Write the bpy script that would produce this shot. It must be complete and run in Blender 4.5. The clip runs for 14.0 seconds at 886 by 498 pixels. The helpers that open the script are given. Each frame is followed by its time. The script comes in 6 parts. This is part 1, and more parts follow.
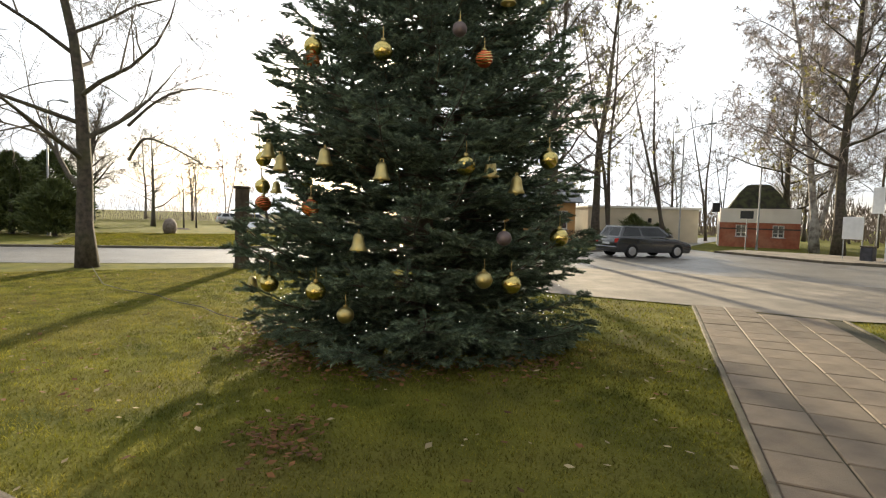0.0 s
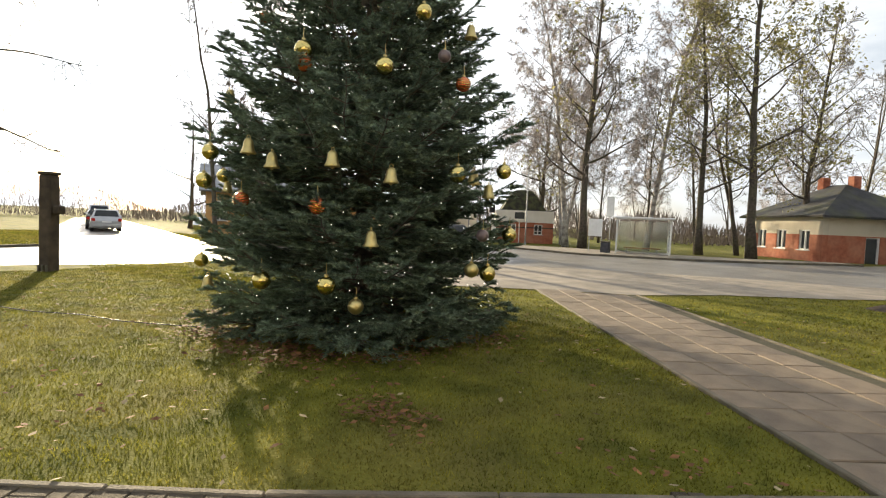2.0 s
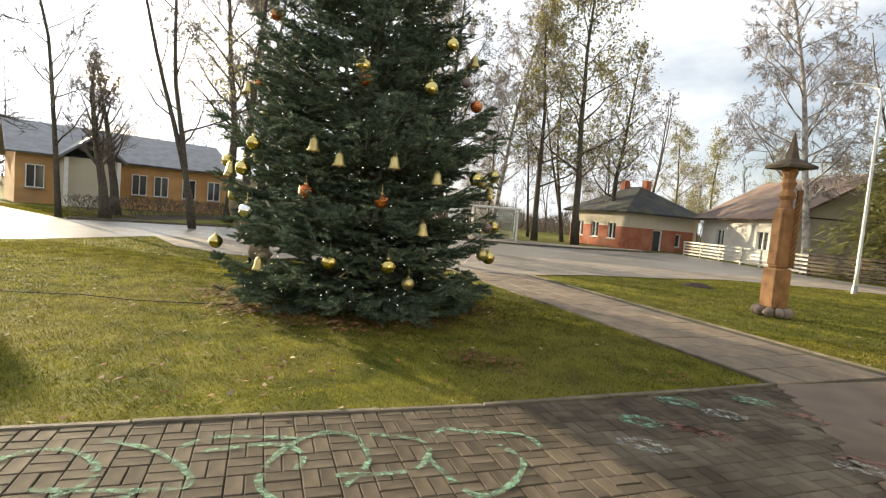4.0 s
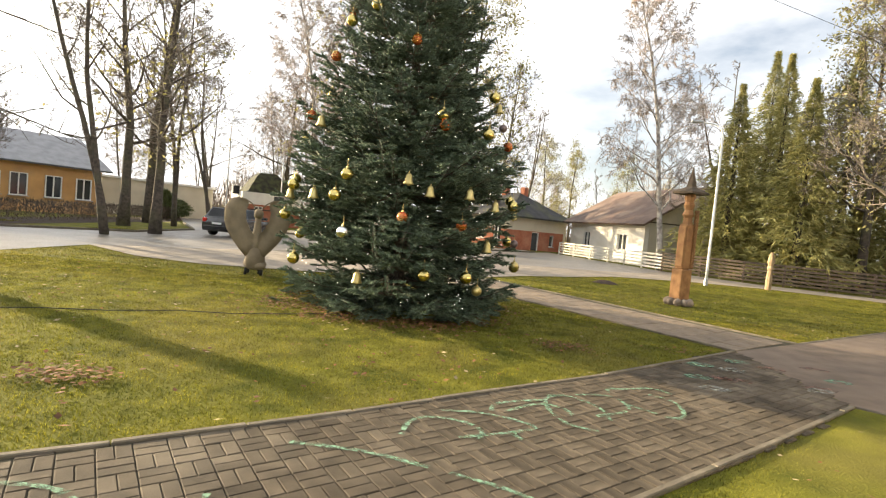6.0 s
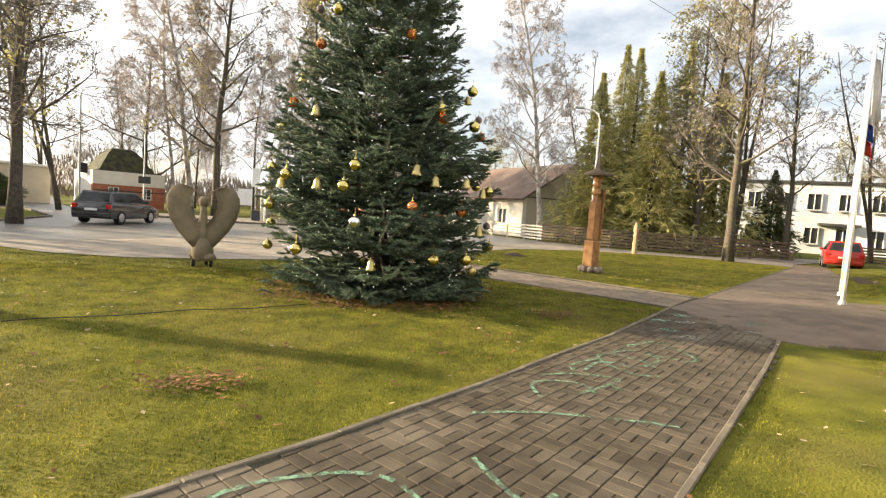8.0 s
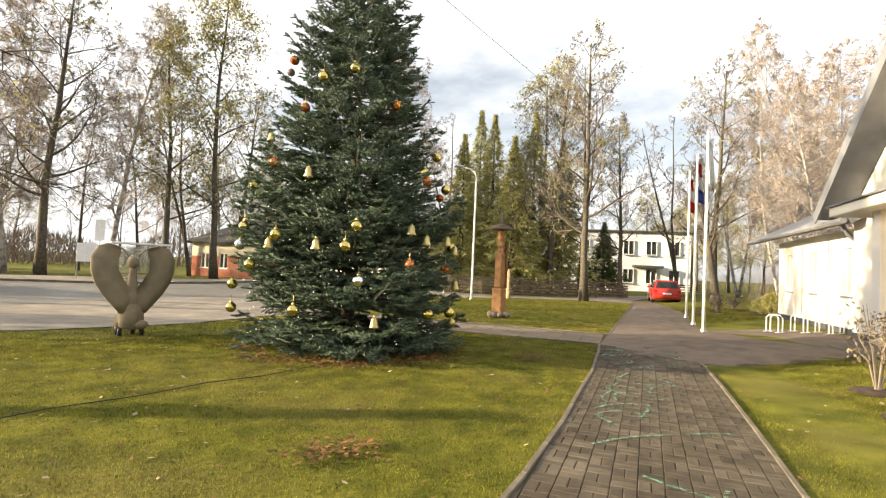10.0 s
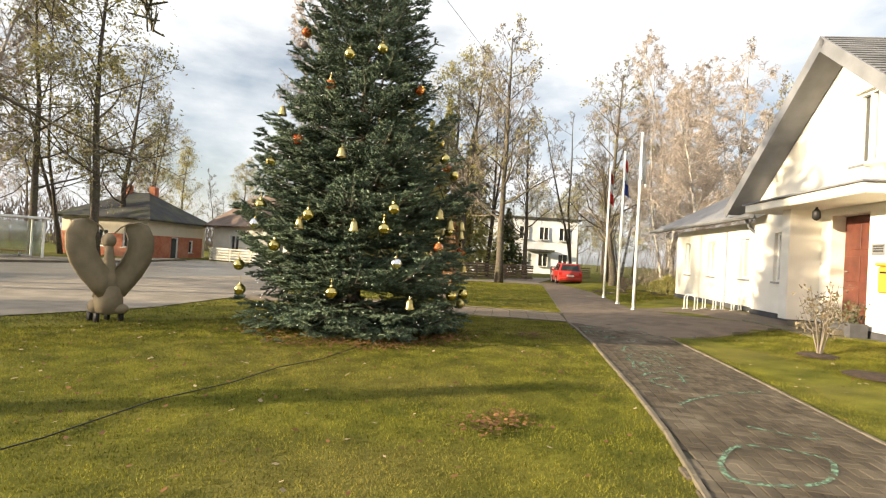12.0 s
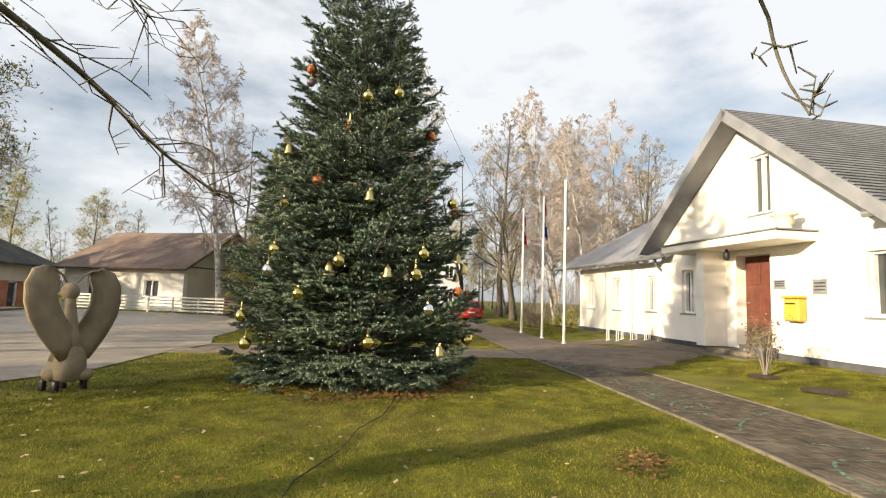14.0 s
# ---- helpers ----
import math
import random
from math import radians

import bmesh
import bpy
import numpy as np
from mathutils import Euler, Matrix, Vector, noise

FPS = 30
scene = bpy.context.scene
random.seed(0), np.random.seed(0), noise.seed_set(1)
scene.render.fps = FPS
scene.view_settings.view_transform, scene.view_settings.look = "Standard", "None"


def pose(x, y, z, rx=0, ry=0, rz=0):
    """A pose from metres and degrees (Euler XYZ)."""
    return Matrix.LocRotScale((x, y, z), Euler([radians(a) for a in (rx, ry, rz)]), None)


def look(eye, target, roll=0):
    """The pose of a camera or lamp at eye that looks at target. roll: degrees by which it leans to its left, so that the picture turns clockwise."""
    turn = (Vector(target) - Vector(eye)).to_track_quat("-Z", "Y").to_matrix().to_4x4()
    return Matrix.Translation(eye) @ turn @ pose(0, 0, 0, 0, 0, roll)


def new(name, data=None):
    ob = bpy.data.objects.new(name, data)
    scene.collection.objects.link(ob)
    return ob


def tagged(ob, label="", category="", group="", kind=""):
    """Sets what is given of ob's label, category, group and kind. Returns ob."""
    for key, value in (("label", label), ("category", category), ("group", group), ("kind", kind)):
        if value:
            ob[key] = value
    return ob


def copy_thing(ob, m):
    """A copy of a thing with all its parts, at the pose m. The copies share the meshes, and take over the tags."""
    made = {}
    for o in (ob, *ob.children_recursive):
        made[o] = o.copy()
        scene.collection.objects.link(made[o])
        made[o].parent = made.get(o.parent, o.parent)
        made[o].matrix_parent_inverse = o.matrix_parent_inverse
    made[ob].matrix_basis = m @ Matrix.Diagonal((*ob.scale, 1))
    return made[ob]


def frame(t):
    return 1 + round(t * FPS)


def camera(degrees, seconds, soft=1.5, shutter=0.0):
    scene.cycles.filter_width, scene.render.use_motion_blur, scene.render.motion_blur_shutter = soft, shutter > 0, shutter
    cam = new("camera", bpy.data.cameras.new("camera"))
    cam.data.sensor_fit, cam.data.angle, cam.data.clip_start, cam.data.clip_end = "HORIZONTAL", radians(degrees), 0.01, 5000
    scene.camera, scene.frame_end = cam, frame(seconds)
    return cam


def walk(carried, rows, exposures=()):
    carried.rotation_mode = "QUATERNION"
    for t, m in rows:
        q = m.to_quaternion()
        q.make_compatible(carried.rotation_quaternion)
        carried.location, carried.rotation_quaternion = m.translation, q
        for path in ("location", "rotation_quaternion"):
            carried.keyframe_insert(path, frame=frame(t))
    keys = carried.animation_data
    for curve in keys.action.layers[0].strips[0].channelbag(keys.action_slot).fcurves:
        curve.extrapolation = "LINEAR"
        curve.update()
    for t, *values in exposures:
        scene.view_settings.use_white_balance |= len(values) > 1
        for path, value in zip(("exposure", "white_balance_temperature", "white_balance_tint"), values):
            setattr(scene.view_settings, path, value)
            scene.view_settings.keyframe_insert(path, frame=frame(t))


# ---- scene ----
cam = camera(82, 14.0, 1.2)
PATH = [
    (0, pose(5.719, 5.741, 1.580, 86.55, -1.59, 60.38)),
    (0.5, pose(5.552, 5.191, 1.567, 87.94, -2.05, 56.16)),
    (1, pose(5.253, 4.664, 1.532, 87.54, -0.94, 51.71)),
    (1.5, pose(5.053, 4.125, 1.560, 88.05, -1.08, 39.89)),
    (2, pose(4.795, 3.528, 1.532, 87.06, -2.45, 35.40)),
    (2.5, pose(4.481, 2.837, 1.508, 86.09, -5.14, 31.88)),
    (3, pose(4.098, 2.214, 1.526, 85.78, -4.86, 25.15)),
    (3.5, pose(3.710, 1.629, 1.508, 85.85, -6.43, 18.69)),
    (3.7, pose(3.536, 1.456, 1.524, 85.89, -5.69, 17.69)),
    (5.8, pose(0.701, -0.875, 1.641, 87.54, -5.87, 3.55)),
    (6, pose(0.472, -0.916, 1.635, 87.29, -5.37, 0.95)),
    (6.5, pose(-0.239, -1.082, 1.646, 89.29, -4.21, -2.34)),
    (7, pose(-0.786, -1.265, 1.672, 88.15, -3.76, -6.13)),
    (7.5, pose(-1.313, -1.246, 1.661, 87.66, -2.51, -9.99)),
    (8, pose(-1.875, -1.279, 1.652, 85.73, -4.01, -14.59)),
    (8.5, pose(-2.451, -1.198, 1.637, 88.98, -2.30, -20.06)),
    (9, pose(-3.062, -1.089, 1.655, 88.97, -1.35, -26.26)),
    (9.2, pose(-3.366, -1.088, 1.679, 91.00, -1.83, -28.05)),
    (11.3, pose(-5.935, -0.102, 1.580, 91.18, -2.78, -41.76)),
    (11.5, pose(-6.164, -0.015, 1.585, 91.24, -3.44, -44.15)),
    (12, pose(-6.617, 0.477, 1.557, 90.76, -3.38, -45.55)),
    (12.5, pose(-7.073, 0.971, 1.533, 91.03, -4.08, -50.97)),
    (13, pose(-7.502, 1.534, 1.538, 88.93, -4.28, -53.71)),
    (13.5, pose(-7.879, 2.065, 1.530, 92.40, -2.08, -58.41)),
    (14, pose(-8.246, 2.607, 1.556, 95.63, -1.98, -60.50)),
]
walk(cam, PATH, [(0.0, 1.2, 6500, 7), (1.5, 1.42, 6500, 7), (3.5, 1.45, 6500, 7), (6.0, 1.88, 6850, 9), (9.0, 1.8, 6850, 9), (11.5, 1.65, 6800, 8), (14.0, 1.32, 6550, 8)])

# ---- world, sun ----
SUN_AZ, SUN_EL = radians(65.0), radians(13.0)      # azimuth to the left of +y
world = bpy.data.worlds.new("world")
scene.world = world
world.use_nodes = True
wt = world.node_tree
wt.nodes.clear()
w_out = wt.nodes.new("ShaderNodeOutputWorld")
w_bg = wt.nodes.new("ShaderNodeBackground")
w_bg.inputs["Strength"].default_value = 0.050
w_sky = wt.nodes.new("ShaderNodeTexSky")
w_sky.sky_type = "NISHITA"
w_sky.sun_disc = False
w_sky.sun_elevation = SUN_EL
w_sky.sun_rotation = -SUN_AZ
w_sky.dust_density = 2.0
w_co = wt.nodes.new("ShaderNodeTexCoord")
w_map = wt.nodes.new("ShaderNodeMapping")
w_map.inputs["Scale"].default_value = (1.0, 1.0, 2.6)
w_map.inputs["Location"].default_value = (0.35, 0.1, 0.2)
w_noise = wt.nodes.new("ShaderNodeTexNoise")
w_noise.inputs["Scale"].default_value = 2.1
w_noise.inputs["Detail"].default_value = 9.0
w_noise.inputs["Roughness"].default_value = 0.55
w_ramp = wt.nodes.new("ShaderNodeValToRGB")
w_ramp.color_ramp.elements[0].position = 0.27
w_ramp.color_ramp.elements[1].position = 0.52
w_mix = wt.nodes.new("ShaderNodeMix")
w_mix.data_type = "RGBA"
w_mix.inputs["B"].default_value = (7.4, 7.6, 8.0, 1.0)     # lit cloud
w_mul = wt.nodes.new("ShaderNodeMix")
w_mul.data_type = "RGBA"
w_mul.blend_type = "MULTIPLY"
w_mul.inputs["Factor"].default_value = 1.0
w_mul.inputs["B"].default_value = (1.25, 1.25, 1.32, 1.0)
wt.links.new(w_co.outputs["Generated"], w_map.inputs["Vector"])
wt.links.new(w_map.outputs["Vector"], w_noise.inputs["Vector"])
wt.links.new(w_noise.outputs["Fac"], w_ramp.inputs["Fac"])
wt.links.new(w_ramp.outputs["Color"], w_mix.inputs["Factor"])
wt.links.new(w_sky.outputs["Color"], w_mul.inputs["A"])
wt.links.new(w_mul.outputs["Result"], w_mix.inputs["A"])
# thin cloud glows towards the sun and greys away from it
w_dot = wt.nodes.new("ShaderNodeVectorMath")
w_dot.operation = "DOT_PRODUCT"
w_dot.inputs[1].default_value = (-math.sin(SUN_AZ) * math.cos(SUN_EL), math.cos(SUN_AZ) * math.cos(SUN_EL), math.sin(SUN_EL))
w_pos = wt.nodes.new("ShaderNodeMath")
w_pos.operation = "MAXIMUM"
w_pos.inputs[1].default_value = 0.0
w_pow = wt.nodes.new("ShaderNodeMath")
w_pow.operation = "POWER"
w_pow.inputs[1].default_value = 7.0
w_gain = wt.nodes.new("ShaderNodeMath")
w_gain.operation = "MULTIPLY_ADD"
w_gain.inputs[1].default_value, w_gain.inputs[2].default_value = 2.2, 1.0
w_glow = wt.nodes.new("ShaderNodeVectorMath")
w_glow.operation = "SCALE"
wt.links.new(w_co.outputs["Generated"], w_dot.inputs[0])
wt.links.new(w_dot.outputs["Value"], w_pos.inputs[0])
wt.links.new(w_pos.outputs[0], w_pow.inputs[0])
wt.links.new(w_pow.outputs[0], w_gain.inputs[0])
wt.links.new(w_mix.outputs["Result"], w_glow.inputs[0])
wt.links.new(w_gain.outputs[0], w_glow.inputs["Scale"])
wt.links.new(w_glow.outputs["Vector"], w_bg.inputs["Color"])
wt.links.new(w_bg.outputs["Background"], w_out.inputs["Surface"])

sun_dir = Vector((-math.sin(SUN_AZ) * math.cos(SUN_EL), math.cos(SUN_AZ) * math.cos(SUN_EL), math.sin(SUN_EL)))
sun = new("sun", bpy.data.lights.new("sun", "SUN"))
sun.data.energy = 5.0
sun.data.angle = radians(1.0)
sun.data.color = (1.0, 0.82, 0.56)
sun.matrix_world = look(sun_dir * 60, (0, 0, 0))


# ---- materials ----
def mat(name, base, dark=None, rough=0.8, scale=6.0, bump=0.0, bump_scale=60.0, metal=0.0, spec=0.3, random_amt=0.0,
        stain=None, stain_scale=0.7, stain_amt=0.5, coat=0.0):
    """A surface with two scales of colour change and a fine relief."""
    m = bpy.data.materials.new(name)
    m.use_nodes = True
    nt = m.node_tree
    b = nt.nodes["Principled BSDF"]
    b.inputs["Roughness"].default_value = rough
    b.inputs["Metallic"].default_value = metal
    b.inputs["Specular IOR Level"].default_value = spec
    b.inputs["Coat Weight"].default_value = coat
    co = nt.nodes.new("ShaderNodeTexCoord")
    dark = dark or tuple(c * 0.7 for c in base)
    n1 = nt.nodes.new("ShaderNodeTexNoise")
    n1.inputs["Scale"].default_value = scale
    n1.inputs["Detail"].default_value = 6.0
    r1 = nt.nodes.new("ShaderNodeValToRGB")
    r1.color_ramp.elements[0].position, r1.color_ramp.elements[1].position = 0.35, 0.65
    r1.color_ramp.elements[0].color, r1.color_ramp.elements[1].color = (*dark, 1), (*base, 1)
    nt.links.new(co.outputs["Object"], n1.inputs["Vector"])
    nt.links.new(n1.outputs["Fac"], r1.inputs["Fac"])
    colour = r1.outputs["Color"]
    if stain:
        n2 = nt.nodes.new("ShaderNodeTexNoise")
        n2.inputs["Scale"].default_value = stain_scale
        n2.inputs["Detail"].default_value = 8.0
        r2 = nt.nodes.new("ShaderNodeValToRGB")
        r2.color_ramp.elements[0].position, r2.color_ramp.elements[1].position = 0.45, 0.68
        r2.color_ramp.elements[1].color = (stain_amt, stain_amt, stain_amt, 1)
        mx = nt.nodes.new("ShaderNodeMix")
        mx.data_type = "RGBA"
        mx.inputs["B"].default_value = (*stain, 1)
        nt.links.new(co.outputs["Object"], n2.inputs["Vector"])
        nt.links.new(n2.outputs["Fac"], r2.inputs["Fac"])
        nt.links.new(r2.outputs["Color"], mx.inputs["Factor"])
        nt.links.new(colour, mx.inputs["A"])
        colour = mx.outputs["Result"]
    if random_amt:
        info = nt.nodes.new("ShaderNodeObjectInfo")
        geo = nt.nodes.new("ShaderNodeNewGeometry")
        add = nt.nodes.new("ShaderNodeMath")
        add.operation = "ADD"
        nt.links.new(info.outputs["Random"], add.inputs[0])
        nt.links.new(geo.outputs["Random Per Island"], add.inputs[1])
        fr = nt.nodes.new("ShaderNodeMath")
        fr.operation = "FRACT"
        nt.links.new(add.outputs[0], fr.inputs[0])
        mr = nt.nodes.new("ShaderNodeMapRange")
        mr.inputs["To Min"].default_value, mr.inputs["To Max"].default_value = 1 - random_amt, 1 + random_amt
        nt.links.new(fr.outputs[0], mr.inputs["Value"])
        hsv = nt.nodes.new("ShaderNodeHueSaturation")
        nt.links.new(mr.outputs["Result"], hsv.inputs["Value"])
        nt.links.new(colour, hsv.inputs["Color"])
        colour = hsv.outputs["Color"]
    nt.links.new(colour, b.inputs["Base Color"])
    if bump:
        n3 = nt.nodes.new("ShaderNodeTexNoise")
        n3.inputs["Scale"].default_value = bump_scale
        n3.inputs["Detail"].default_value = 5.0
        bp = nt.nodes.new("ShaderNodeBump")
        bp.inputs["Strength"].default_value = bump
        bp.inputs["Distance"].default_value = 0.02
        nt.links.new(co.outputs["Object"], n3.inputs["Vector"])
        nt.links.new(n3.outputs["Fac"], bp.inputs["Height"])
        nt.links.new(bp.outputs["Normal"], b.inputs["Normal"])
    return m


def glow(name, colour, power):
    m = bpy.data.materials.new(name)
    m.use_nodes = True
    b = m.node_tree.nodes["Principled BSDF"]
    b.inputs["Base Color"].default_value = (*colour, 1)
    b.inputs["Emission Color"].default_value = (*colour, 1)
    b.inputs["Emission Strength"].default_value = power
    return m


def leafy(name, base, dark, trans=0.25, rough=0.55, rnd=0.25):
    m = mat(name, base, dark, rough=rough, scale=3.0, random_amt=rnd, spec=0.35)
    b = m.node_tree.nodes["Principled BSDF"]
    b.inputs["Transmission Weight"].default_value = 0.0
    b.inputs["Subsurface Weight"].default_value = 0.0
    return m


M_GRASS = mat("grass_ground", (0.15, 0.145, 0.022), (0.068, 0.076, 0.011), rough=0.95, scale=1.3, bump=0.9, bump_scale=45, spec=0.1,
              stain=(0.15, 0.125, 0.04), stain_scale=0.5, stain_amt=0.55)
# patchy turf colour, its dark tone deepened to suggest sunlit and shaded blotches
M_BLADE = mat("grass_blade", (0.205, 0.195, 0.025), (0.066, 0.076, 0.010), rough=0.75, scale=2.6, random_amt=0.55, spec=0.2,
              stain=(0.235, 0.19, 0.05), stain_scale=0.55, stain_amt=0.5)


def let_through(m, amount):
    """Thin leaves pass some of the light that falls on their far side."""
    nt = m.node_tree
    b = nt.nodes["Principled BSDF"]
    out = nt.nodes["Material Output"]
    t = nt.nodes.new("ShaderNodeBsdfTranslucent")
    mx = nt.nodes.new("ShaderNodeMixShader")
    mx.inputs[0].default_value = amount
    nt.links.new(b.inputs["Base Color"].links[0].from_socket, t.inputs["Color"])
    nt.links.new(b.outputs[0], mx.inputs[1])
    nt.links.new(t.outputs[0], mx.inputs[2])
    nt.links.new(mx.outputs[0], out.inputs["Surface"])


def patchy(m, scale, low, high):
    """Worn chalk that has rubbed off in spots."""
    nt = m.node_tree
    co = nt.nodes.new("ShaderNodeTexCoord")
    n = nt.nodes.new("ShaderNodeTexNoise")
    n.inputs["Scale"].default_value = scale
    n.inputs["Detail"].default_value = 7.0
    mr = nt.nodes.new("ShaderNodeMapRange")
    mr.inputs["From Min"].default_value, mr.inputs["From Max"].default_value = low, high
    nt.links.new(co.outputs["Object"], n.inputs["Vector"])
    nt.links.new(n.outputs["Fac"], mr.inputs["Value"])
    nt.links.new(mr.outputs["Result"], nt.nodes["Principled BSDF"].inputs["Alpha"])


let_through(M_BLADE, 0.4)
M_ASPHALT = mat("wet_asphalt", (0.175, 0.157, 0.132), (0.115, 0.104, 0.088), rough=0.44, scale=0.9, bump=0.25, bump_scale=90, spec=0.5,
                stain=(0.16, 0.145, 0.125), stain_scale=0.3)
M_PLAZA = mat("old_asphalt", (0.29, 0.25, 0.205), (0.195, 0.17, 0.14), rough=0.8, scale=1.6, bump=0.4, bump_scale=80, spec=0.25,
              stain=(0.11, 0.10, 0.085), stain_scale=0.45)
M_APRON = mat("damp_paving", (0.165, 0.128, 0.099), (0.105, 0.081, 0.063), rough=0.82, spec=0.2, scale=2.2, bump=0.4, bump_scale=70,
              stain=(0.19, 0.15, 0.12), stain_scale=0.6)
M_JOINT = mat("sandy_joint", (0.066, 0.058, 0.038), (0.042, 0.04, 0.024), rough=0.95, scale=9, bump=0.5)
M_PAVER = mat("concrete_paver", (0.085, 0.069, 0.050), (0.052, 0.043, 0.032), rough=0.85, scale=5, bump=0.45, bump_scale=120, spec=0.15, random_amt=0.28,
              stain=(0.20, 0.17, 0.13), stain_scale=1.1, stain_amt=0.45)
M_SLAB = mat("concrete_slab", (0.205, 0.16, 0.115), (0.135, 0.105, 0.078), rough=0.75, scale=3.5, bump=0.4, bump_scale=90, random_amt=0.14,
             stain=(0.12, 0.10, 0.075), stain_scale=0.9, stain_amt=0.5)
M_KERB = mat("concrete_kerb", (0.17, 0.145, 0.11), (0.10, 0.085, 0.065), rough=0.85, scale=4, bump=0.4, stain=(0.07, 0.075, 0.03), stain_scale=1.4)
M_CHALK = mat("green_chalk", (0.20, 0.36, 0.25), (0.14, 0.24, 0.17), rough=0.95, scale=14)
M_CHALKW = mat("white_chalk", (0.42, 0.43, 0.38), (0.28, 0.28, 0.25), rough=0.95, scale=14)
M_CHALKR = mat("red_chalk", (0.24, 0.12, 0.085), (0.12, 0.085, 0.07), rough=0.95, scale=9)
patchy(M_CHALK, 22, 0.32, 0.72)
patchy(M_CHALKW, 22, 0.34, 0.74)
patchy(M_CHALKR, 14, 0.34, 0.62)
M_WHITE = mat("white_render", (0.80, 0.765, 0.70), (0.70, 0.665, 0.60), rough=0.9, scale=1.2, bump=0.25, bump_scale=60, spec=0.2,
              stain=(0.60, 0.56, 0.48), stain_scale=0.5, stain_amt=0.4)
M_CREAM = mat("cream_render", (0.66, 0.60, 0.48), (0.52, 0.47, 0.37), rough=0.9, scale=0.8, bump=0.25, stain=(0.42, 0.38, 0.30), stain_scale=0.4)
M_OCHRE = mat("ochre_render", (0.62, 0.36, 0.15), (0.48, 0.27, 0.11), rough=0.9, scale=0.8, bump=0.2, stain=(0.38, 0.26, 0.15))
M_BRICK = mat("red_brick", (0.42, 0.15, 0.085), (0.30, 0.10, 0.06), rough=0.9, scale=5, bump=0.5, random_amt=0.0, stain=(0.50, 0.26, 0.17), stain_scale=0.8)
M_ROOFG = mat("grey_metal_roof", (0.20, 0.205, 0.225), (0.14, 0.145, 0.16), rough=0.5, scale=2, bump=0.1, spec=0.5)
M_ROOFD = mat("dark_slate_roof", (0.055, 0.055, 0.06), (0.035, 0.034, 0.036), rough=0.8, scale=2, bump=0.3, stain=(0.10, 0.11, 0.04), stain_scale=0.8)
M_ROOFB = mat("brown_sheet_roof", (0.17, 0.115, 0.09), (0.11, 0.075, 0.06), rough=0.75, scale=1.2, bump=0.2, stain=(0.2, 0.17, 0.14), stain_scale=0.6)
M_MOSS = mat("mossy_roof", (0.07, 0.075, 0.035), (0.03, 0.03, 0.025), rough=0.95, scale=3, bump=0.5)
M_PLINTH = mat("grey_plinth", (0.075, 0.075, 0.085), (0.05, 0.05, 0.055), rough=0.85, scale=5, bump=0.3)
M_GLASS = mat("dark_glazing", (0.05, 0.055, 0.06), (0.03, 0.033, 0.036), rough=0.07, scale=1, spec=0.8)
M_FRAME = mat("white_frame", (0.78, 0.77, 0.74), (0.7, 0.69, 0.66), rough=0.5, scale=5)
M_DOOR = mat("red_brown_door", (0.13, 0.042, 0.028), (0.08, 0.027, 0.019), rough=0.55, scale=4, bump=0.2)
M_DARK = mat("black_metal", (0.02, 0.02, 0.022), (0.012, 0.012, 0.013), rough=0.5, scale=8)
M_STEEL = mat("galvanised_steel", (0.42, 0.43, 0.44), (0.32, 0.33, 0.34), rough=0.45, scale=6, metal=0.7)
M_POLE = mat("white_paint", (0.8, 0.8, 0.79), (0.72, 0.72, 0.7), rough=0.45, scale=4)
M_WOOD = mat("carved_pine", (0.35, 0.185, 0.075), (0.19, 0.092, 0.036), rough=0.7, scale=4.5, bump=0.5, bump_scale=30, stain=(0.20, 0.10, 0.045), stain_scale=2.2)
M_PALEWOOD = mat("pale_wood", (0.42, 0.31, 0.19), (0.28, 0.20, 0.12), rough=0.85, scale=6, bump=0.4)
M_OLDWOOD = mat("weathered_wood", (0.10, 0.075, 0.05), (0.055, 0.042, 0.03), rough=0.9, scale=5, bump=0.5)
M_FENCE = mat("white_board", (0.66, 0.63, 0.55), (0.5, 0.48, 0.41), rough=0.8, scale=5, random_amt=0.15)
M_FENCED = mat("brown_board", (0.16, 0.12, 0.085), (0.10, 0.075, 0.055), rough=0.85, scale=5, random_amt=0.2)
M_STONE = mat("field_stone", (0.27, 0.22, 0.18), (0.15, 0.12, 0.10), rough=0.9, scale=7, bump=0.6, bump_scale=20, random_amt=0.25)
M_SWAN = mat("carved_stone", (0.27, 0.215, 0.14), (0.19, 0.15, 0.10), rough=0.85, scale=4, bump=0.4, bump_scale=40, stain=(0.21, 0.17, 0.12), stain_scale=1.6, stain_amt=0.5)
M_BARK = mat("dark_bark", (0.115, 0.094, 0.076), (0.055, 0.046, 0.039), rough=0.95, scale=9, bump=0.8, bump_scale=22, stain=(0.12, 0.13, 0.06), stain_scale=1.2, stain_amt=0.5)
M_BIRCH = mat("birch_bark", (0.52, 0.49, 0.45), (0.16, 0.14, 0.13), rough=0.85, scale=4.0, bump=0.3)
M_TWIG = mat("bare_twigs", (0.22, 0.19, 0.158), (0.13, 0.11, 0.092), rough=0.9, scale=3, random_amt=0.25)
M_TWIGP = mat("birch_twigs", (0.42, 0.36, 0.32), (0.27, 0.225, 0.195), rough=0.9, scale=3, random_amt=0.25)
M_NEEDLE = leafy("spruce_needles", (0.155, 0.21, 0.14), (0.05, 0.078, 0.05), rough=0.7, rnd=0.55)
M_OLIVE = leafy("olive_foliage", (0.54, 0.49, 0.19), (0.27, 0.27, 0.10))
M_THUJA = leafy("thuja_foliage", (0.13, 0.15, 0.05), (0.06, 0.08, 0.025))
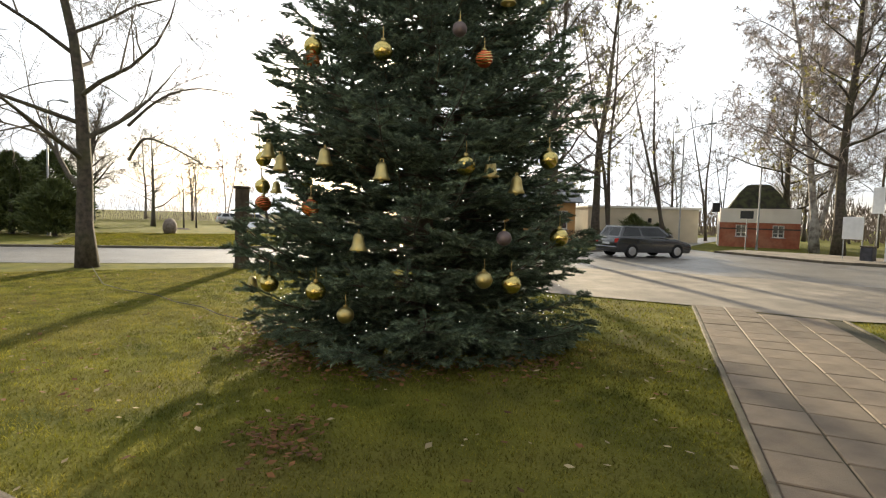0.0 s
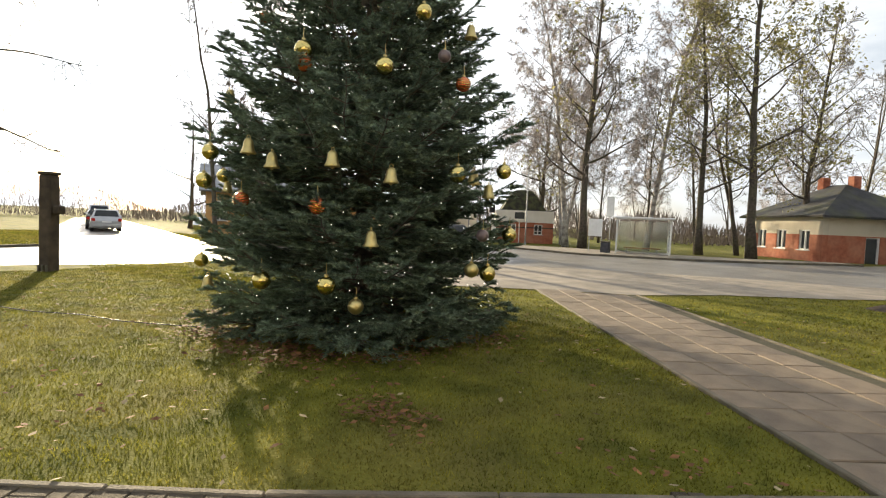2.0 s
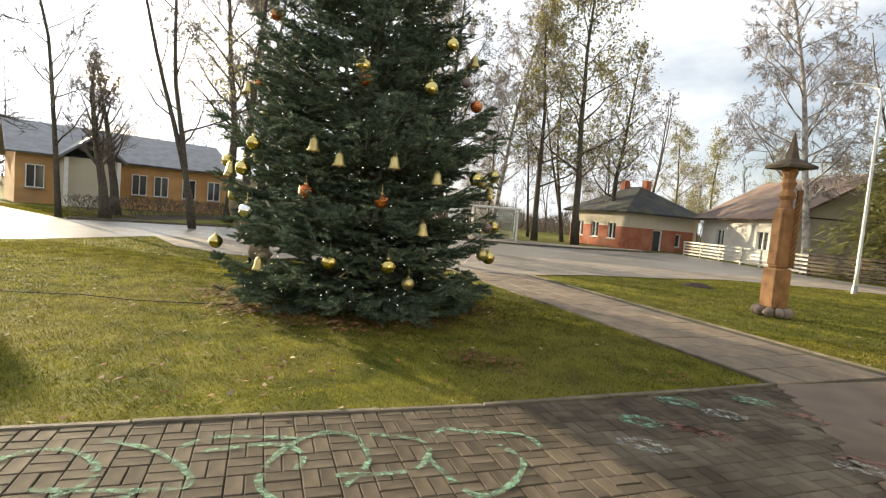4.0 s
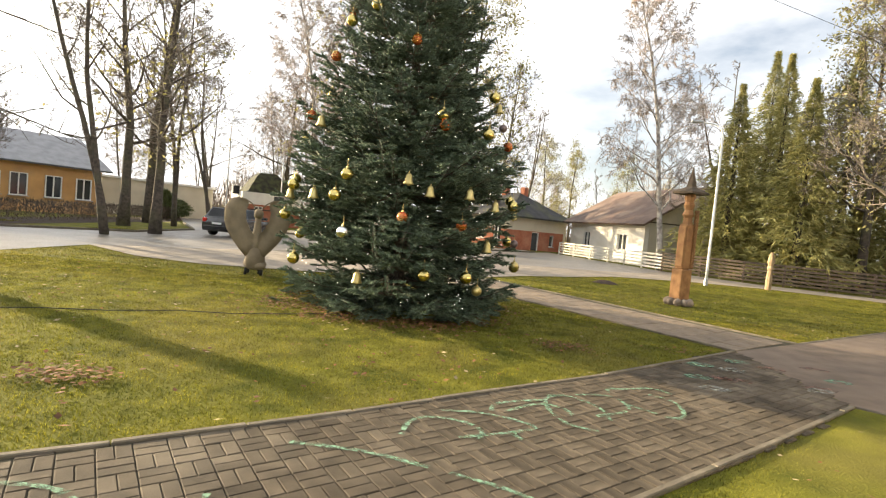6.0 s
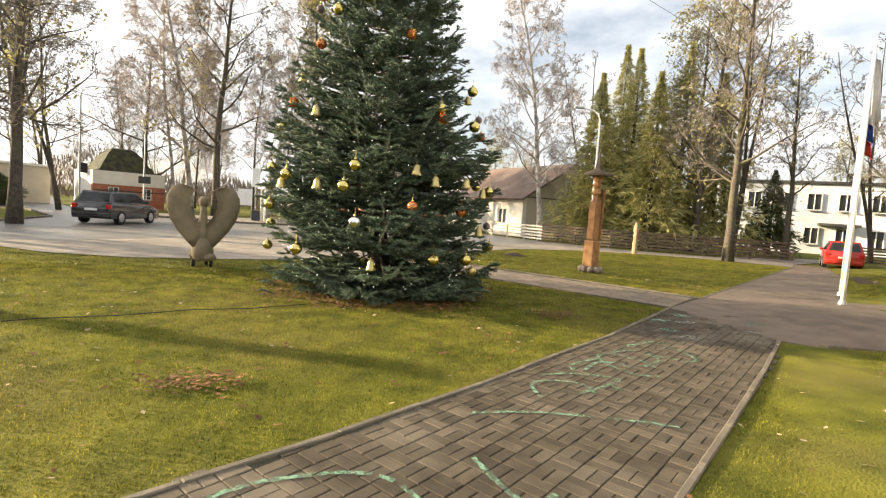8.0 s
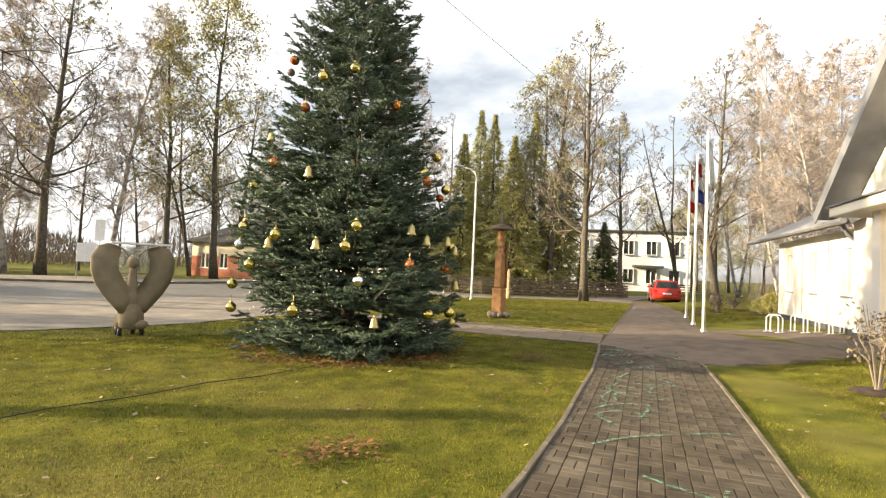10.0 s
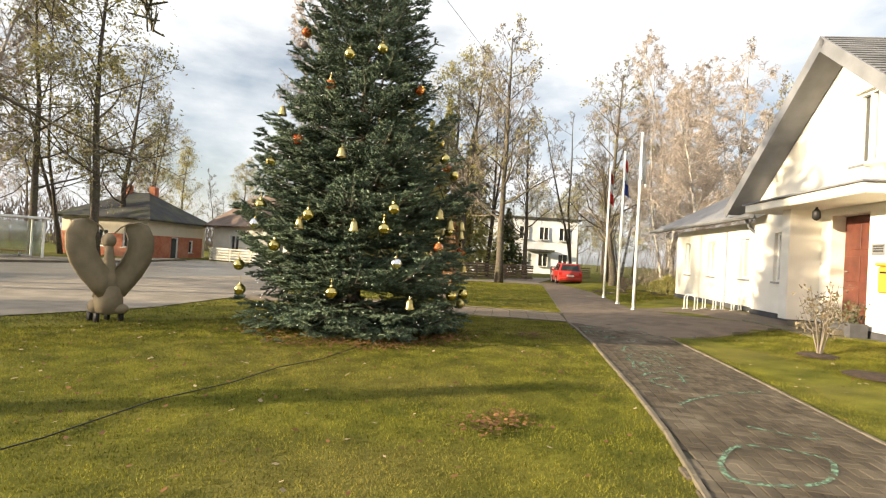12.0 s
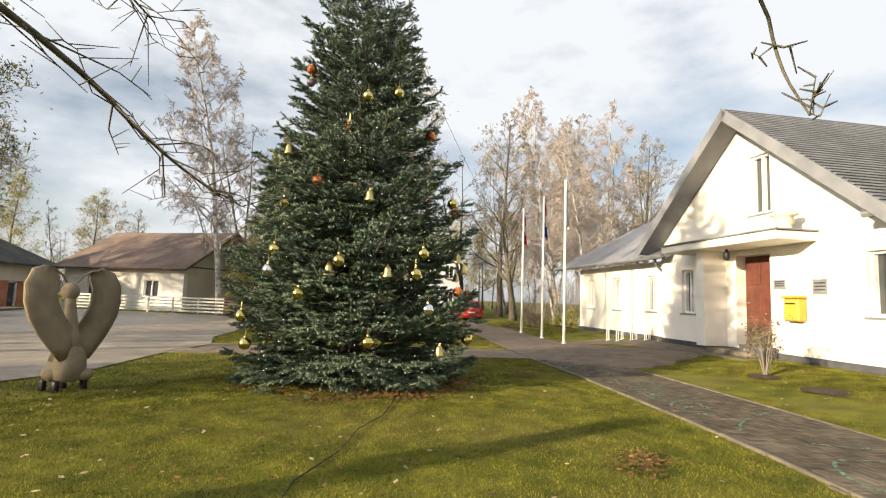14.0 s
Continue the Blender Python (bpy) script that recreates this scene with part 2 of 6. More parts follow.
M_MISTLE = leafy("sparse_leaves", (0.34, 0.31, 0.13), (0.20, 0.185, 0.075))
M_LEAF = mat("fallen_leaf", (0.20, 0.095, 0.035), (0.09, 0.042, 0.018), rough=0.85, scale=8, random_amt=0.4)
M_LEAFPALE = mat("pale_fallen_leaf", (0.36, 0.29, 0.17), (0.22, 0.17, 0.10), rough=0.85, scale=8, random_amt=0.3)
M_GOLD = mat("gold_bauble", (0.66, 0.54, 0.20), (0.60, 0.48, 0.17), rough=0.14, scale=3, metal=1.0)
M_BELL = mat("gold_bell", (0.56, 0.46, 0.20), (0.40, 0.32, 0.13), rough=0.38, scale=6, metal=1.0)
M_SILVER = mat("silver_bauble", (0.78, 0.79, 0.8), (0.7, 0.7, 0.72), rough=0.14, scale=3, metal=1.0)
M_RED = mat("copper_red_bauble", (0.62, 0.16, 0.06), (0.50, 0.10, 0.04), rough=0.25, scale=6, metal=0.6)
M_GREYB = mat("matt_grey_bauble", (0.18, 0.14, 0.14), (0.12, 0.09, 0.09), rough=0.4, scale=6, metal=0.3)
M_LED = glow("fairy_bulb", (1.0, 0.96, 0.88), 1.0)
M_YELLOW = mat("yellow_paint", (0.50, 0.31, 0.045), (0.42, 0.26, 0.04), rough=0.5, scale=6)
M_CARBLK = mat("black_car_paint", (0.025, 0.027, 0.03), (0.02, 0.021, 0.024), rough=0.25, scale=2, coat=0.8, spec=0.5)
M_CARRED = mat("red_car_paint", (0.40, 0.028, 0.02), (0.32, 0.023, 0.017), rough=0.3, scale=2, coat=0.7)
M_CARSIL = mat("silver_car_paint", (0.45, 0.46, 0.48), (0.4, 0.41, 0.43), rough=0.3, scale=2, metal=0.5, coat=0.6)
M_TYRE = mat("tyre_rubber", (0.018, 0.018, 0.018), (0.012, 0.012, 0.012), rough=0.9, scale=9)
M_RIM = mat("alloy_rim", (0.5, 0.5, 0.52), (0.4, 0.4, 0.42), rough=0.35, scale=5, metal=0.8)
M_TAIL = mat("red_lamp_lens", (0.5, 0.02, 0.015), (0.4, 0.015, 0.01), rough=0.2, scale=4)
M_BLUE = mat("blue_cloth", (0.05, 0.08, 0.32), (0.04, 0.06, 0.26), rough=0.9, scale=6)
M_REDC = mat("red_cloth", (0.5, 0.05, 0.045), (0.4, 0.04, 0.035), rough=0.9, scale=6)
M_WHITEC = mat("white_cloth", (0.75, 0.75, 0.75), (0.65, 0.65, 0.66), rough=0.9, scale=6)
M_SOIL = mat("dark_soil", (0.06, 0.04, 0.03), (0.03, 0.022, 0.017), rough=0.98, scale=9, bump=0.8)
M_BLOCKW = mat("grey_white_render", (0.74, 0.76, 0.80), (0.62, 0.64, 0.68), rough=0.9, scale=0.9, bump=0.2, stain=(0.5, 0.5, 0.52), stain_scale=0.5)
let_through(M_OLIVE, 0.35)
let_through(M_MISTLE, 0.35)
M_HEDGE = leafy("brown_hedge", (0.12, 0.085, 0.055), (0.06, 0.045, 0.03))
M_FARWOOD = leafy("far_woodland", (0.24, 0.19, 0.15), (0.14, 0.11, 0.088))


# ---- mesh helpers ----
def obj(name, bm, material, smooth=False):
    me = bpy.data.meshes.new(name)
    bm.normal_update()
    bm.to_mesh(me)
    bm.free()
    for m in material if isinstance(material, (list, tuple)) else [material]:
        me.materials.append(m)
    if smooth:
        for p in me.polygons:
            p.use_smooth = True
    return new(name, me)


def part(name, bm, material, parent, label="", smooth=False):
    ob = obj(name, bm, material, smooth)
    ob.parent = parent
    if label:
        ob["label"] = label
    return ob


def raw(name, verts, faces, material, parent=None, smooth=False):
    me = bpy.data.meshes.new(name)
    me.from_pydata(verts, [], faces)
    me.materials.append(material)
    if smooth:
        me.polygons.foreach_set("use_smooth", [True] * len(me.polygons))
    ob = new(name, me)
    if parent:
        ob.parent = parent
    return ob


def thing(name, x, y, z=0.0, rz=0.0, label="", category="", group="", kind=""):
    e = new(name)
    e.empty_display_size = 0.2
    e.matrix_world = pose(x, y, z, 0, 0, rz)
    return tagged(e, label, category, group, kind)


def box(bm, x0, y0, z0, x1, y1, z1, bevel=0.0):
    m = Matrix.Translation(((x0 + x1) / 2, (y0 + y1) / 2, (z0 + z1) / 2)) @ Matrix.Diagonal((x1 - x0, y1 - y0, z1 - z0, 1))
    vs = bmesh.ops.create_cube(bm, size=1, matrix=m)["verts"]
    if bevel:
        es = {e for v in vs for e in v.link_edges}
        bmesh.ops.bevel(bm, geom=list(es), offset=bevel, segments=1, affect="EDGES", profile=0.5)
    return bm


def bx(*a, bevel=0.0):
    return box(bmesh.new(), *a, bevel=bevel)


def tube(bm, pts, radii, sides=6, cap=True):
    """A tapering tube along points."""
    rings = []
    pts = [Vector(p) for p in pts]
    for i, p in enumerate(pts):
        d = (pts[min(i + 1, len(pts) - 1)] - pts[max(i - 1, 0)])
        d = d.normalized() if d.length > 1e-6 else Vector((0, 0, 1))
        a = d.cross(Vector((0.31, 0.17, 0.93)) if abs(d.z) < 0.9 else Vector((1, 0.1, 0))).normalized()
        b = d.cross(a)
        rings.append([bm.verts.new(p + (a * math.cos(2 * math.pi * k / sides) + b * math.sin(2 * math.pi * k / sides)) * radii[i]) for k in range(sides)])
    for r0, r1 in zip(rings, rings[1:]):
        for k in range(sides):
            bm.faces.new((r0[k], r0[(k + 1) % sides], r1[(k + 1) % sides], r1[k]))
    if cap:
        bm.faces.new(rings[0][::-1])
        bm.faces.new(rings[-1])
    return bm


def cyl(bm, x, y, z0, z1, r0, r1=None, sides=12):
    return tube(bm, [(x, y, z0), (x, y, z1)], [r0, r0 if r1 is None else r1], sides)


def lathe(bm, profile, sides=16, centre=(0, 0, 0)):
    c = Vector(centre)
    rings = [[bm.verts.new(c + Vector((r * math.cos(2 * math.pi * k / sides), r * math.sin(2 * math.pi * k / sides), z))) for k in range(sides)] for r, z in profile]
    for r0, r1 in zip(rings, rings[1:]):
        for k in range(sides):
            bm.faces.new((r0[k], r0[(k + 1) % sides], r1[(k + 1) % sides], r1[k]))
    return bm


def prism(bm, poly, z0, z1):
    """An upright prism over a plan polygon (counter-clockwise)."""
    lo = [bm.verts.new((x, y, z0)) for x, y in poly]
    hi = [bm.verts.new((x, y, z1)) for x, y in poly]
    bm.faces.new(lo[::-1])
    bm.faces.new(hi)
    n = len(poly)
    for i in range(n):
        bm.faces.new((lo[i], lo[(i + 1) % n], hi[(i + 1) % n], hi[i]))
    return bm


# ---- terrain ----
WALL_D, WALL_N = Vector((0.776, 0.631, 0)), Vector((-0.631, 0.776, 0))


def rise(x, y):
    """Height of the ground: level, but for the bank that climbs to the white building."""
    s = WALL_N.x * x + WALL_N.y * y
    e = min(1.0, max(0.0, (0.4 - s) / 3.6))
    far = min(1.0, max(0.0, (60.0 - abs(x)) / 20.0))
    return 0.26 * e * e * (3 - 2 * e) * far


def sheet(name, poly, z, material, step=1.2, label="", category="", kind="structure"):
    """A ground cover over a plan polygon, laid on the terrain."""
    bm = bmesh.new()
    vs = [bm.verts.new((x, y, 0)) for x, y in poly]
    bm.faces.new(vs)
    xs, ys = [p[0] for p in poly], [p[1] for p in poly]
    x = max(min(xs), -12)
    while x < min(max(xs), 26):
        bmesh.ops.bisect_plane(bm, geom=bm.verts[:] + bm.edges[:] + bm.faces[:], plane_co=(x, 0, 0), plane_no=WALL_N, dist=1e-5)
        x += step
    bmesh.ops.triangulate(bm, faces=bm.faces[:])
    for v in bm.verts:
        v.co.z = rise(v.co.x, v.co.y) + z
    bm.normal_update()
    if bm.faces[:] and sum(f.normal.z for f in bm.faces) < 0:
        bmesh.ops.reverse_faces(bm, faces=bm.faces[:])
    ob = obj(name, bm, material)
    return tagged(ob, label, category, "", kind)


def inside(x, y, poly):
    c = False
    for (x0, y0), (x1, y1) in zip(poly, poly[1:] + poly[:1]):
        if (y0 > y) != (y1 > y) and x < (x1 - x0) * (y - y0) / (y1 - y0) + x0:
            c = not c
    return c


# ground: one sheet to the horizon
bm = bmesh.new()
span = [-1500, -300, -80, -40] + list(range(-30, 31, 2)) + [40, 80, 300, 1500]
grid = [[bm.verts.new((x, y, rise(x, y))) for x in span] for y in span]
for j in range(len(span) - 1):
    for i in range(len(span) - 1):
        bm.faces.new((grid[j][i], grid[j][i + 1], grid[j + 1][i + 1], grid[j + 1][i]))
tagged(obj("ground", bm, M_GRASS, True), "damp winter lawn in patchy green and yellow", "ground", "", "structure")

KERB_L = [(-16, -7.6), (-8, -1.9), (-3.4, 1.2), (-1.6, 2.3), (-0.2, 3.25), (1.1, 4.2), (2.5, 5.2), (3.5, 6.0), (4.3, 6.62), (5.3, 7.45)]
KERB_R = [(-15, -9.6), (-8, -4.8), (-1.39, -0.1), (0.1, 1.0), (1.6, 2.1), (3.6, 3.6), (5.2, 4.85)]
WALKWAY = KERB_R + KERB_L[::-1]
APRON = [(5.3, 7.45), (5.2, 4.85), (5.6, 4.4), (8.8, 3.0), (9.6, 2.75), (13.5, 5.9), (12.6, 6.9), (11.2, 8.4), (18.3, 13.7), (23.0, 18.0), (26.0, 20.5), (24.5, 21.3), (22.4, 19.5), (7.2, 8.75)]
SLABPATH = [(5.3, 7.45), (7.2, 8.75), (1.65, 16.0), (-0.42, 14.9)]
PLAZA = [(-0.42, 14.9), (1.65, 16.0), (3.2, 18.0), (5.6, 19.9), (8.0, 22.3), (12.0, 23.6), (15.7, 23.7), (19.5, 22.2), (22.4, 19.5), (24.5, 21.3), (33, 25), (32, 28), (22, 24.3), (17, 26.8), (14.2, 31), (10, 26),
         (1.25, 23.6), (-2.1, 22.2), (-5.5, 20.2), (-7.8, 17.3), (-10.6, 14.6), (-8.0, 12.8), (-6.0, 12.4), (-3.0, 13.1)]
ROAD = [(-40, -36), (-29, -36), (-13.85, -1.5), (-12.1, 3.8), (-11.3, 7.5), (-10.5, 10.6), (-10.6, 14.6), (-7.8, 17.3), (-5.5, 20.2), (-2.1, 22.2), (1.25, 23.6), (10, 26), (14.2, 31), (10.5, 43), (9.5, 46),
        (7.7, 42.5), (3, 37), (0, 34.3), (-5.7, 32.2), (-12.3, 34.4), (-16, 36.5), (-24, 52), (-36, 80), (-40, 80), (-28, 52), (-19, 36), (-14.2, 28), (-13.8, 22), (-17.6, 17), (-34, 22.5), (-80, 38), (-82, 33),
        (-36, 16), (-18.7, 10.8), (-17.9, 8.2), (-20.2, -0.3), (-36, -31)]
sheet("road", ROAD, 0.012, M_ASPHALT, 50, "wet dark asphalt road with a junction", "road")
sheet("plaza", PLAZA, 0.020, M_PLAZA, 50, "worn light brown asphalt forecourt", "pavement")
sheet("apron", APRON, 0.016, M_APRON, 0.8, "damp brown paved forecourt and drive", "pavement")
walkway = sheet("walkway", WALKWAY, 0.010, M_JOINT, 50, "straight brick-paved walkway with chalk drawings", "pavement")
slab_path = sheet("slab_path", SLABPATH, 0.010, M_JOINT, 50, "footpath of square concrete slabs", "pavement")


def kerb(line, label, width=0.055, height=0.034):
    for (x0, y0), (x1, y1) in zip(line, line[1:]):
        d = Vector((x1 - x0, y1 - y0, 0))
        n = max(1, round(d.length / 1.0))
        if d.length > 7:
            n = 2
        for i in range(n):
            a, b = Vector((x0, y0, 0)) + d * (i / n), Vector((x0, y0, 0)) + d * ((i + 1) / n)
            m = (a + b) / 2
            ob = obj("kerb", bx(-(b - a).length / 2 + 0.004, -width / 2, -0.06, (b - a).length / 2 - 0.004, width / 2, height, bevel=0.008), M_KERB)
            ob.matrix_world = pose(m.x, m.y, rise(m.x, m.y) + random.uniform(-0.006, 0.006), 0, 0, math.degrees(math.atan2(d.y, d.x)))
            tagged(ob, label, "kerb", "kerbs along the paths", "structure")


kerb(KERB_L, "narrow concrete edging stone beside the lawn")
kerb(KERB_R, "narrow concrete edging stone beside the lawn")
kerb([(5.3, 7.45), (-0.42, 14.9)], "narrow concrete edging stone beside the lawn")
kerb([(7.2, 8.75), (1.65, 16.0)], "narrow concrete edging stone beside the lawn")
kerb([(7.2, 8.75), (22.4, 19.5)], "narrow concrete edging stone beside the lawn")
kerb([(5.2, 4.85), (5.6, 4.4), (8.8, 3.0)], "narrow concrete edging stone beside the lawn")


# ---- buildings ----
def opening(parent, name, frame_of, w, h, cols=2, depth=0.10, label="", sill=True, glass=M_GLASS, frame_mat=M_FRAME, bars=0):
    """A window set in a wall: frame_of carries x along the wall, y out of the wall and z up, origin at the sill's middle."""
    win = part(name, bx(-w / 2, -depth, 0, w / 2, -depth + 0.02, h), glass, parent, label or "dark glazed window")
    win.matrix_local = frame_of
    f = 0.055
    bm = bmesh.new()
    box(bm, -w / 2, -depth, 0, -w / 2 + f, 0.012, h)
    box(bm, w / 2 - f, -depth, 0, w / 2, 0.012, h)
    box(bm, -w / 2 + f, -depth, 0, w / 2 - f, 0.012, f)
    box(bm, -w / 2 + f, -depth, h - f, w / 2 - f, 0.012, h)
    part("frame", bm, frame_mat, win)
    for i in range(1, cols):
        x = -w / 2 + w * i / cols
        part("mullion", bx(x - 0.03, -depth + 0.02, f, x + 0.03, 0.004, h - f), frame_mat, win)
    for i in range(1, bars + 1):
        z = h * i / (bars + 1)
        part("glazing_bar", bx(-w / 2 + f, -depth + 0.02, z - 0.02, w / 2 - f, 0.0, z + 0.02), frame_mat, win)
    if sill:
        part("sill", bx(-w / 2 - 0.08, 0.002, -0.05, w / 2 + 0.08, 0.12, -0.003), M_STEEL, win)
    return win


def holed_wall(name, length, z0, z1, holes, thick, material, parent, m, label=""):
    """A wall along x from 0 to length, its outer face at y = 0, with rectangular openings (x0, x1, z0, z1)."""
    xs = sorted({0.0, length, *[h[0] for h in holes], *[h[1] for h in holes]})
    zs = sorted({z0, z1, *[h[2] for h in holes], *[h[3] for h in holes]})
    bm = bmesh.new()
    for a, b in zip(xs, xs[1:]):
        for c, d in zip(zs, zs[1:]):
            if not any(h[0] <= (a + b) / 2 <= h[1] and h[2] <= (c + d) / 2 <= h[3] for h in holes):
                box(bm, a, -thick, c, b, 0, d)
    bmesh.ops.remove_doubles(bm, verts=bm.verts[:], dist=1e-4)
    inner = [f for f in bm.faces if sum(1 for e in f.edges for g in e.link_faces if g is not f and (g.calc_center_median() - f.calc_center_median()).length < 1e-4)]
    bmesh.ops.delete(bm, geom=inner, context="FACES_ONLY")
    ob = part(name, bm, material, parent, label)
    ob.matrix_local = m
    return ob


def slab_between(bm, a, b, c, d, thick):
    """A roof slab with corners a, b, c, d on top."""
    a, b, c, d = (Vector(p) for p in (a, b, c, d))
    n = (b - a).cross(d - a).normalized()
    if n.z < 0:
        n = -n
    top = [bm.verts.new(p) for p in (a, b, c, d)]
    low = [bm.verts.new(p - n * thick) for p in (a, b, c, d)]
    bm.faces.new(top)
    bm.faces.new(low[::-1])
    for i in range(4):
        bm.faces.new((top[i], low[i], low[(i + 1) % 4], top[(i + 1) % 4]))
    return bm


# main white building: x along the front (u), y out of the front wall towards the walkway
TS = 1.25
town = thing("town_hall", 2.12, -3.42, 0.12, math.degrees(math.atan2(WALL_D.y, WALL_D.x)), "white rendered single-storey building with a grey gabled roof", "building")
town.scale = (TS, TS, TS)
bpy.context.view_layer.update()
GC, GH = 7.1, 3.4                      # gable's middle along u, half width
EV, AP = 2.98, 5.70                     # eaves and apex above the base
UP = (6.42, 7.04, 3.34, 4.72)
holes_main = [(3.38, 4.32, 1.1, 2.27), (9.1, 9.6, 1.0, 2.18)]
L0 = 2.3
sh = [(a - L0, b - L0, c, d) for a, b, c, d in holes_main] + [(6.49 - L0, 7.53 - L0, 0.30, 2.42)]
holed_wall("front_wall", 10.55 - L0, 0.25, EV, sh, 0.35, M_WHITE, town, pose(L0, 0, 0), "smooth white rendered wall")
# gable with its window
bm = bmesh.new()


def gz_at(u):
    return EV + (AP - EV) * (1 - abs(u - GC) / GH)


us = [GC - GH, UP[0], UP[1], GC + GH]
for a, b in zip(us, us[1:]):
    pieces = [(a, b, EV, None)] if not (a == UP[0]) else [(a, b, EV, UP[2]), (a, b, UP[3], None)]
    for a0, b0, zl, zh in pieces:
        prof = [(a0, zl), (b0, zl)]
        if zh is not None:
            prof += [(b0, zh), (a0, zh)]
        else:
            prof += [(b0, gz_at(b0))] + ([(GC, AP)] if a0 < GC < b0 else []) + [(a0, gz_at(a0))]
        prof = [p for i, p in enumerate(prof) if i == 0 or (abs(p[0] - prof[i - 1][0]) + abs(p[1] - prof[i - 1][1])) > 1e-5]
        if abs(prof[0][0] - prof[-1][0]) + abs(prof[0][1] - prof[-1][1]) < 1e-5:
            prof.pop()
        fr = [bm.verts.new((u, 0, z)) for u, z in prof]
        bk = [bm.verts.new((u, -0.35, z)) for u, z in prof]
        bm.faces.new(fr[::-1])
        bm.faces.new(bk)
        for i in range(len(prof)):
            j = (i + 1) % len(prof)
            bm.faces.new((fr[i], fr[j], bk[j], bk[i]))
part("gable", bm, M_WHITE, town, "white rendered gable with faint stains")
wing = holed_wall("wing_wall", 6.2, 0.25, 2.55, [(0.75, 1.27, 1.0, 2.12), (2.91, 3.43, 1.0, 2.12), (4.9, 5.4, 1.0, 2.12)], 0.35, M_WHITE, town, pose(10.55, -0.25, 0), "white rendered wing wall")
part("plinth", bx(L0, -0.33, -0.5, 10.55, 0.03, 0.248), M_PLINTH, town, "dark grey painted plinth")
part("wing_plinth", bx(10.552, -0.58, -0.5, 16.75, -0.22, 0.248), M_PLINTH, town, "dark grey painted plinth")
part("back_wall", bx(L0, -9.0, -0.5, 16.75, -8.7, 2.5), M_WHITE, town)
part("end_wall", bx(16.4, -8.69, 0.25, 16.748, -0.605, 2.5), M_WHITE, town)
part("side_wall", bx(L0, -8.69, 0.25, L0 + 0.35, -0.36, 2.75), M_WHITE, town)
part("attic_floor", bx(L0 + 0.36, -8.6, 2.40, 16.4, -0.62, 2.49), M_CREAM, town)
# roofs
bm = bmesh.new()
OV = 0.62
slope = (AP - EV) / GH
for sgn in (-1, 1):
    e = GC + sgn * (GH + 0.42)
    ez = EV - 0.42 * slope + 0.16
    a, b, c, d = (GC, OV, AP + 0.18), (e, OV, ez), (e, -4.6, ez), (GC, -4.6, AP + 0.18)
    slab_between(bm, *((a, b, c, d) if sgn > 0 else (a, d, c, b)), 0.14)
part("gable_roof", bm, M_ROOFG, town, "grey profiled metal roof with deep eaves")
for sgn in (-1, 1):
    bm = bmesh.new()
    e = GC + sgn * (GH + 0.44)
    slab_between(bm, (GC, OV + 0.03, AP + 0.19), (e, OV + 0.03, EV - 0.44 * slope + 0.17), (e, OV + 0.005, EV - 0.44 * slope + 0.17), (GC, OV + 0.005, AP + 0.19), 0.24)
    part("bargeboard", bm, M_ROOFG, town, "grey metal bargeboard")
for k in range(36):                     # tile courses on the sunny side of the gable roof
    for sgn in (-1, 1):
        f = (k + 0.5) / 36
        u = GC + sgn * (GH + 0.42) * f
        z = AP + 0.19 - slope * (GH + 0.42) * f
        part("roof_course", bx(u - 0.02, -4.5, z - 0.012, u + 0.02, OV - 0.01, z + 0.004), M_ROOFG, town)
for name, u0, u1, ze, y0, over in (("main_roof", L0 - 0.4, GC - GH + 0.2, 2.90, 0.45, 0), ("wing_roof", GC + GH - 0.6, 17.9, 2.66, 0.35, 0)):
    bm = bmesh.new()
    slab_between(bm, (u0, y0, ze), (u1, y0, ze), (u1, -4.6, ze + 2.6), (u0, -4.6, ze + 2.6), 0.13)
    slab_between(bm, (u0, -9.4, ze), (u1, -9.4, ze), (u1, -4.6, ze + 2.6), (u0, -4.6, ze + 2.6), 0.13)
    part(name, bm, M_ROOFG, town, "grey sheet-metal roof slope")
    bm = bmesh.new()
    tube(bm, [(u0, y0 + 0.07, ze - 0.06), (u1, y0 + 0.07, ze - 0.06)], [0.065, 0.065], 8)
    part("gutter", bm, M_ROOFG, town, "grey half-round gutter")
for u in (3.0,):
    sk = part("roof_window", bx(-0.35, -0.5, 0, 0.35, 0.5, 0.05, bevel=0.01), M_FRAME, town, "skylight in the roof slope")
    sk.matrix_local = pose(u, -1.7, 4.15, -27, 0, 0)
    part("pane", bx(-0.27, -0.42, 0.051, 0.27, 0.42, 0.06), M_GLASS, sk)
for u, y0, zt in ((2.42, 0.10, 2.75), (GC + GH + 0.2, -0.14, 2.55)):
    bm = bmesh.new()
    tube(bm, [(u, y0 + 0.30, zt + 0.05), (u, y0 + 0.22, zt - 0.15), (u, y0, zt - 0.38), (u, y0, 0.0)], [0.045] * 4, 8)
    part("downpipe", bm, M_ROOFG, town, "dark grey downpipe", True)
for a, b, c, d in holes_main:
    opening(town, "window", pose((a + b) / 2, -0.10, c), b - a, d - c, 2, label="white-framed casement window with a steel sill")
opening(town, "window", pose((UP[0] + UP[1]) / 2, -0.10, UP[2]), UP[1] - UP[0], UP[3] - UP[2], 2, label="tall white-framed gable window")
for a, b in ((11.30, 11.82), (13.46, 13.98), (15.45, 15.95)):
    opening(town, "window", pose((a + b) / 2, -0.35, 1.0), b - a, 1.12, 2, label="white-framed casement window with a steel sill")
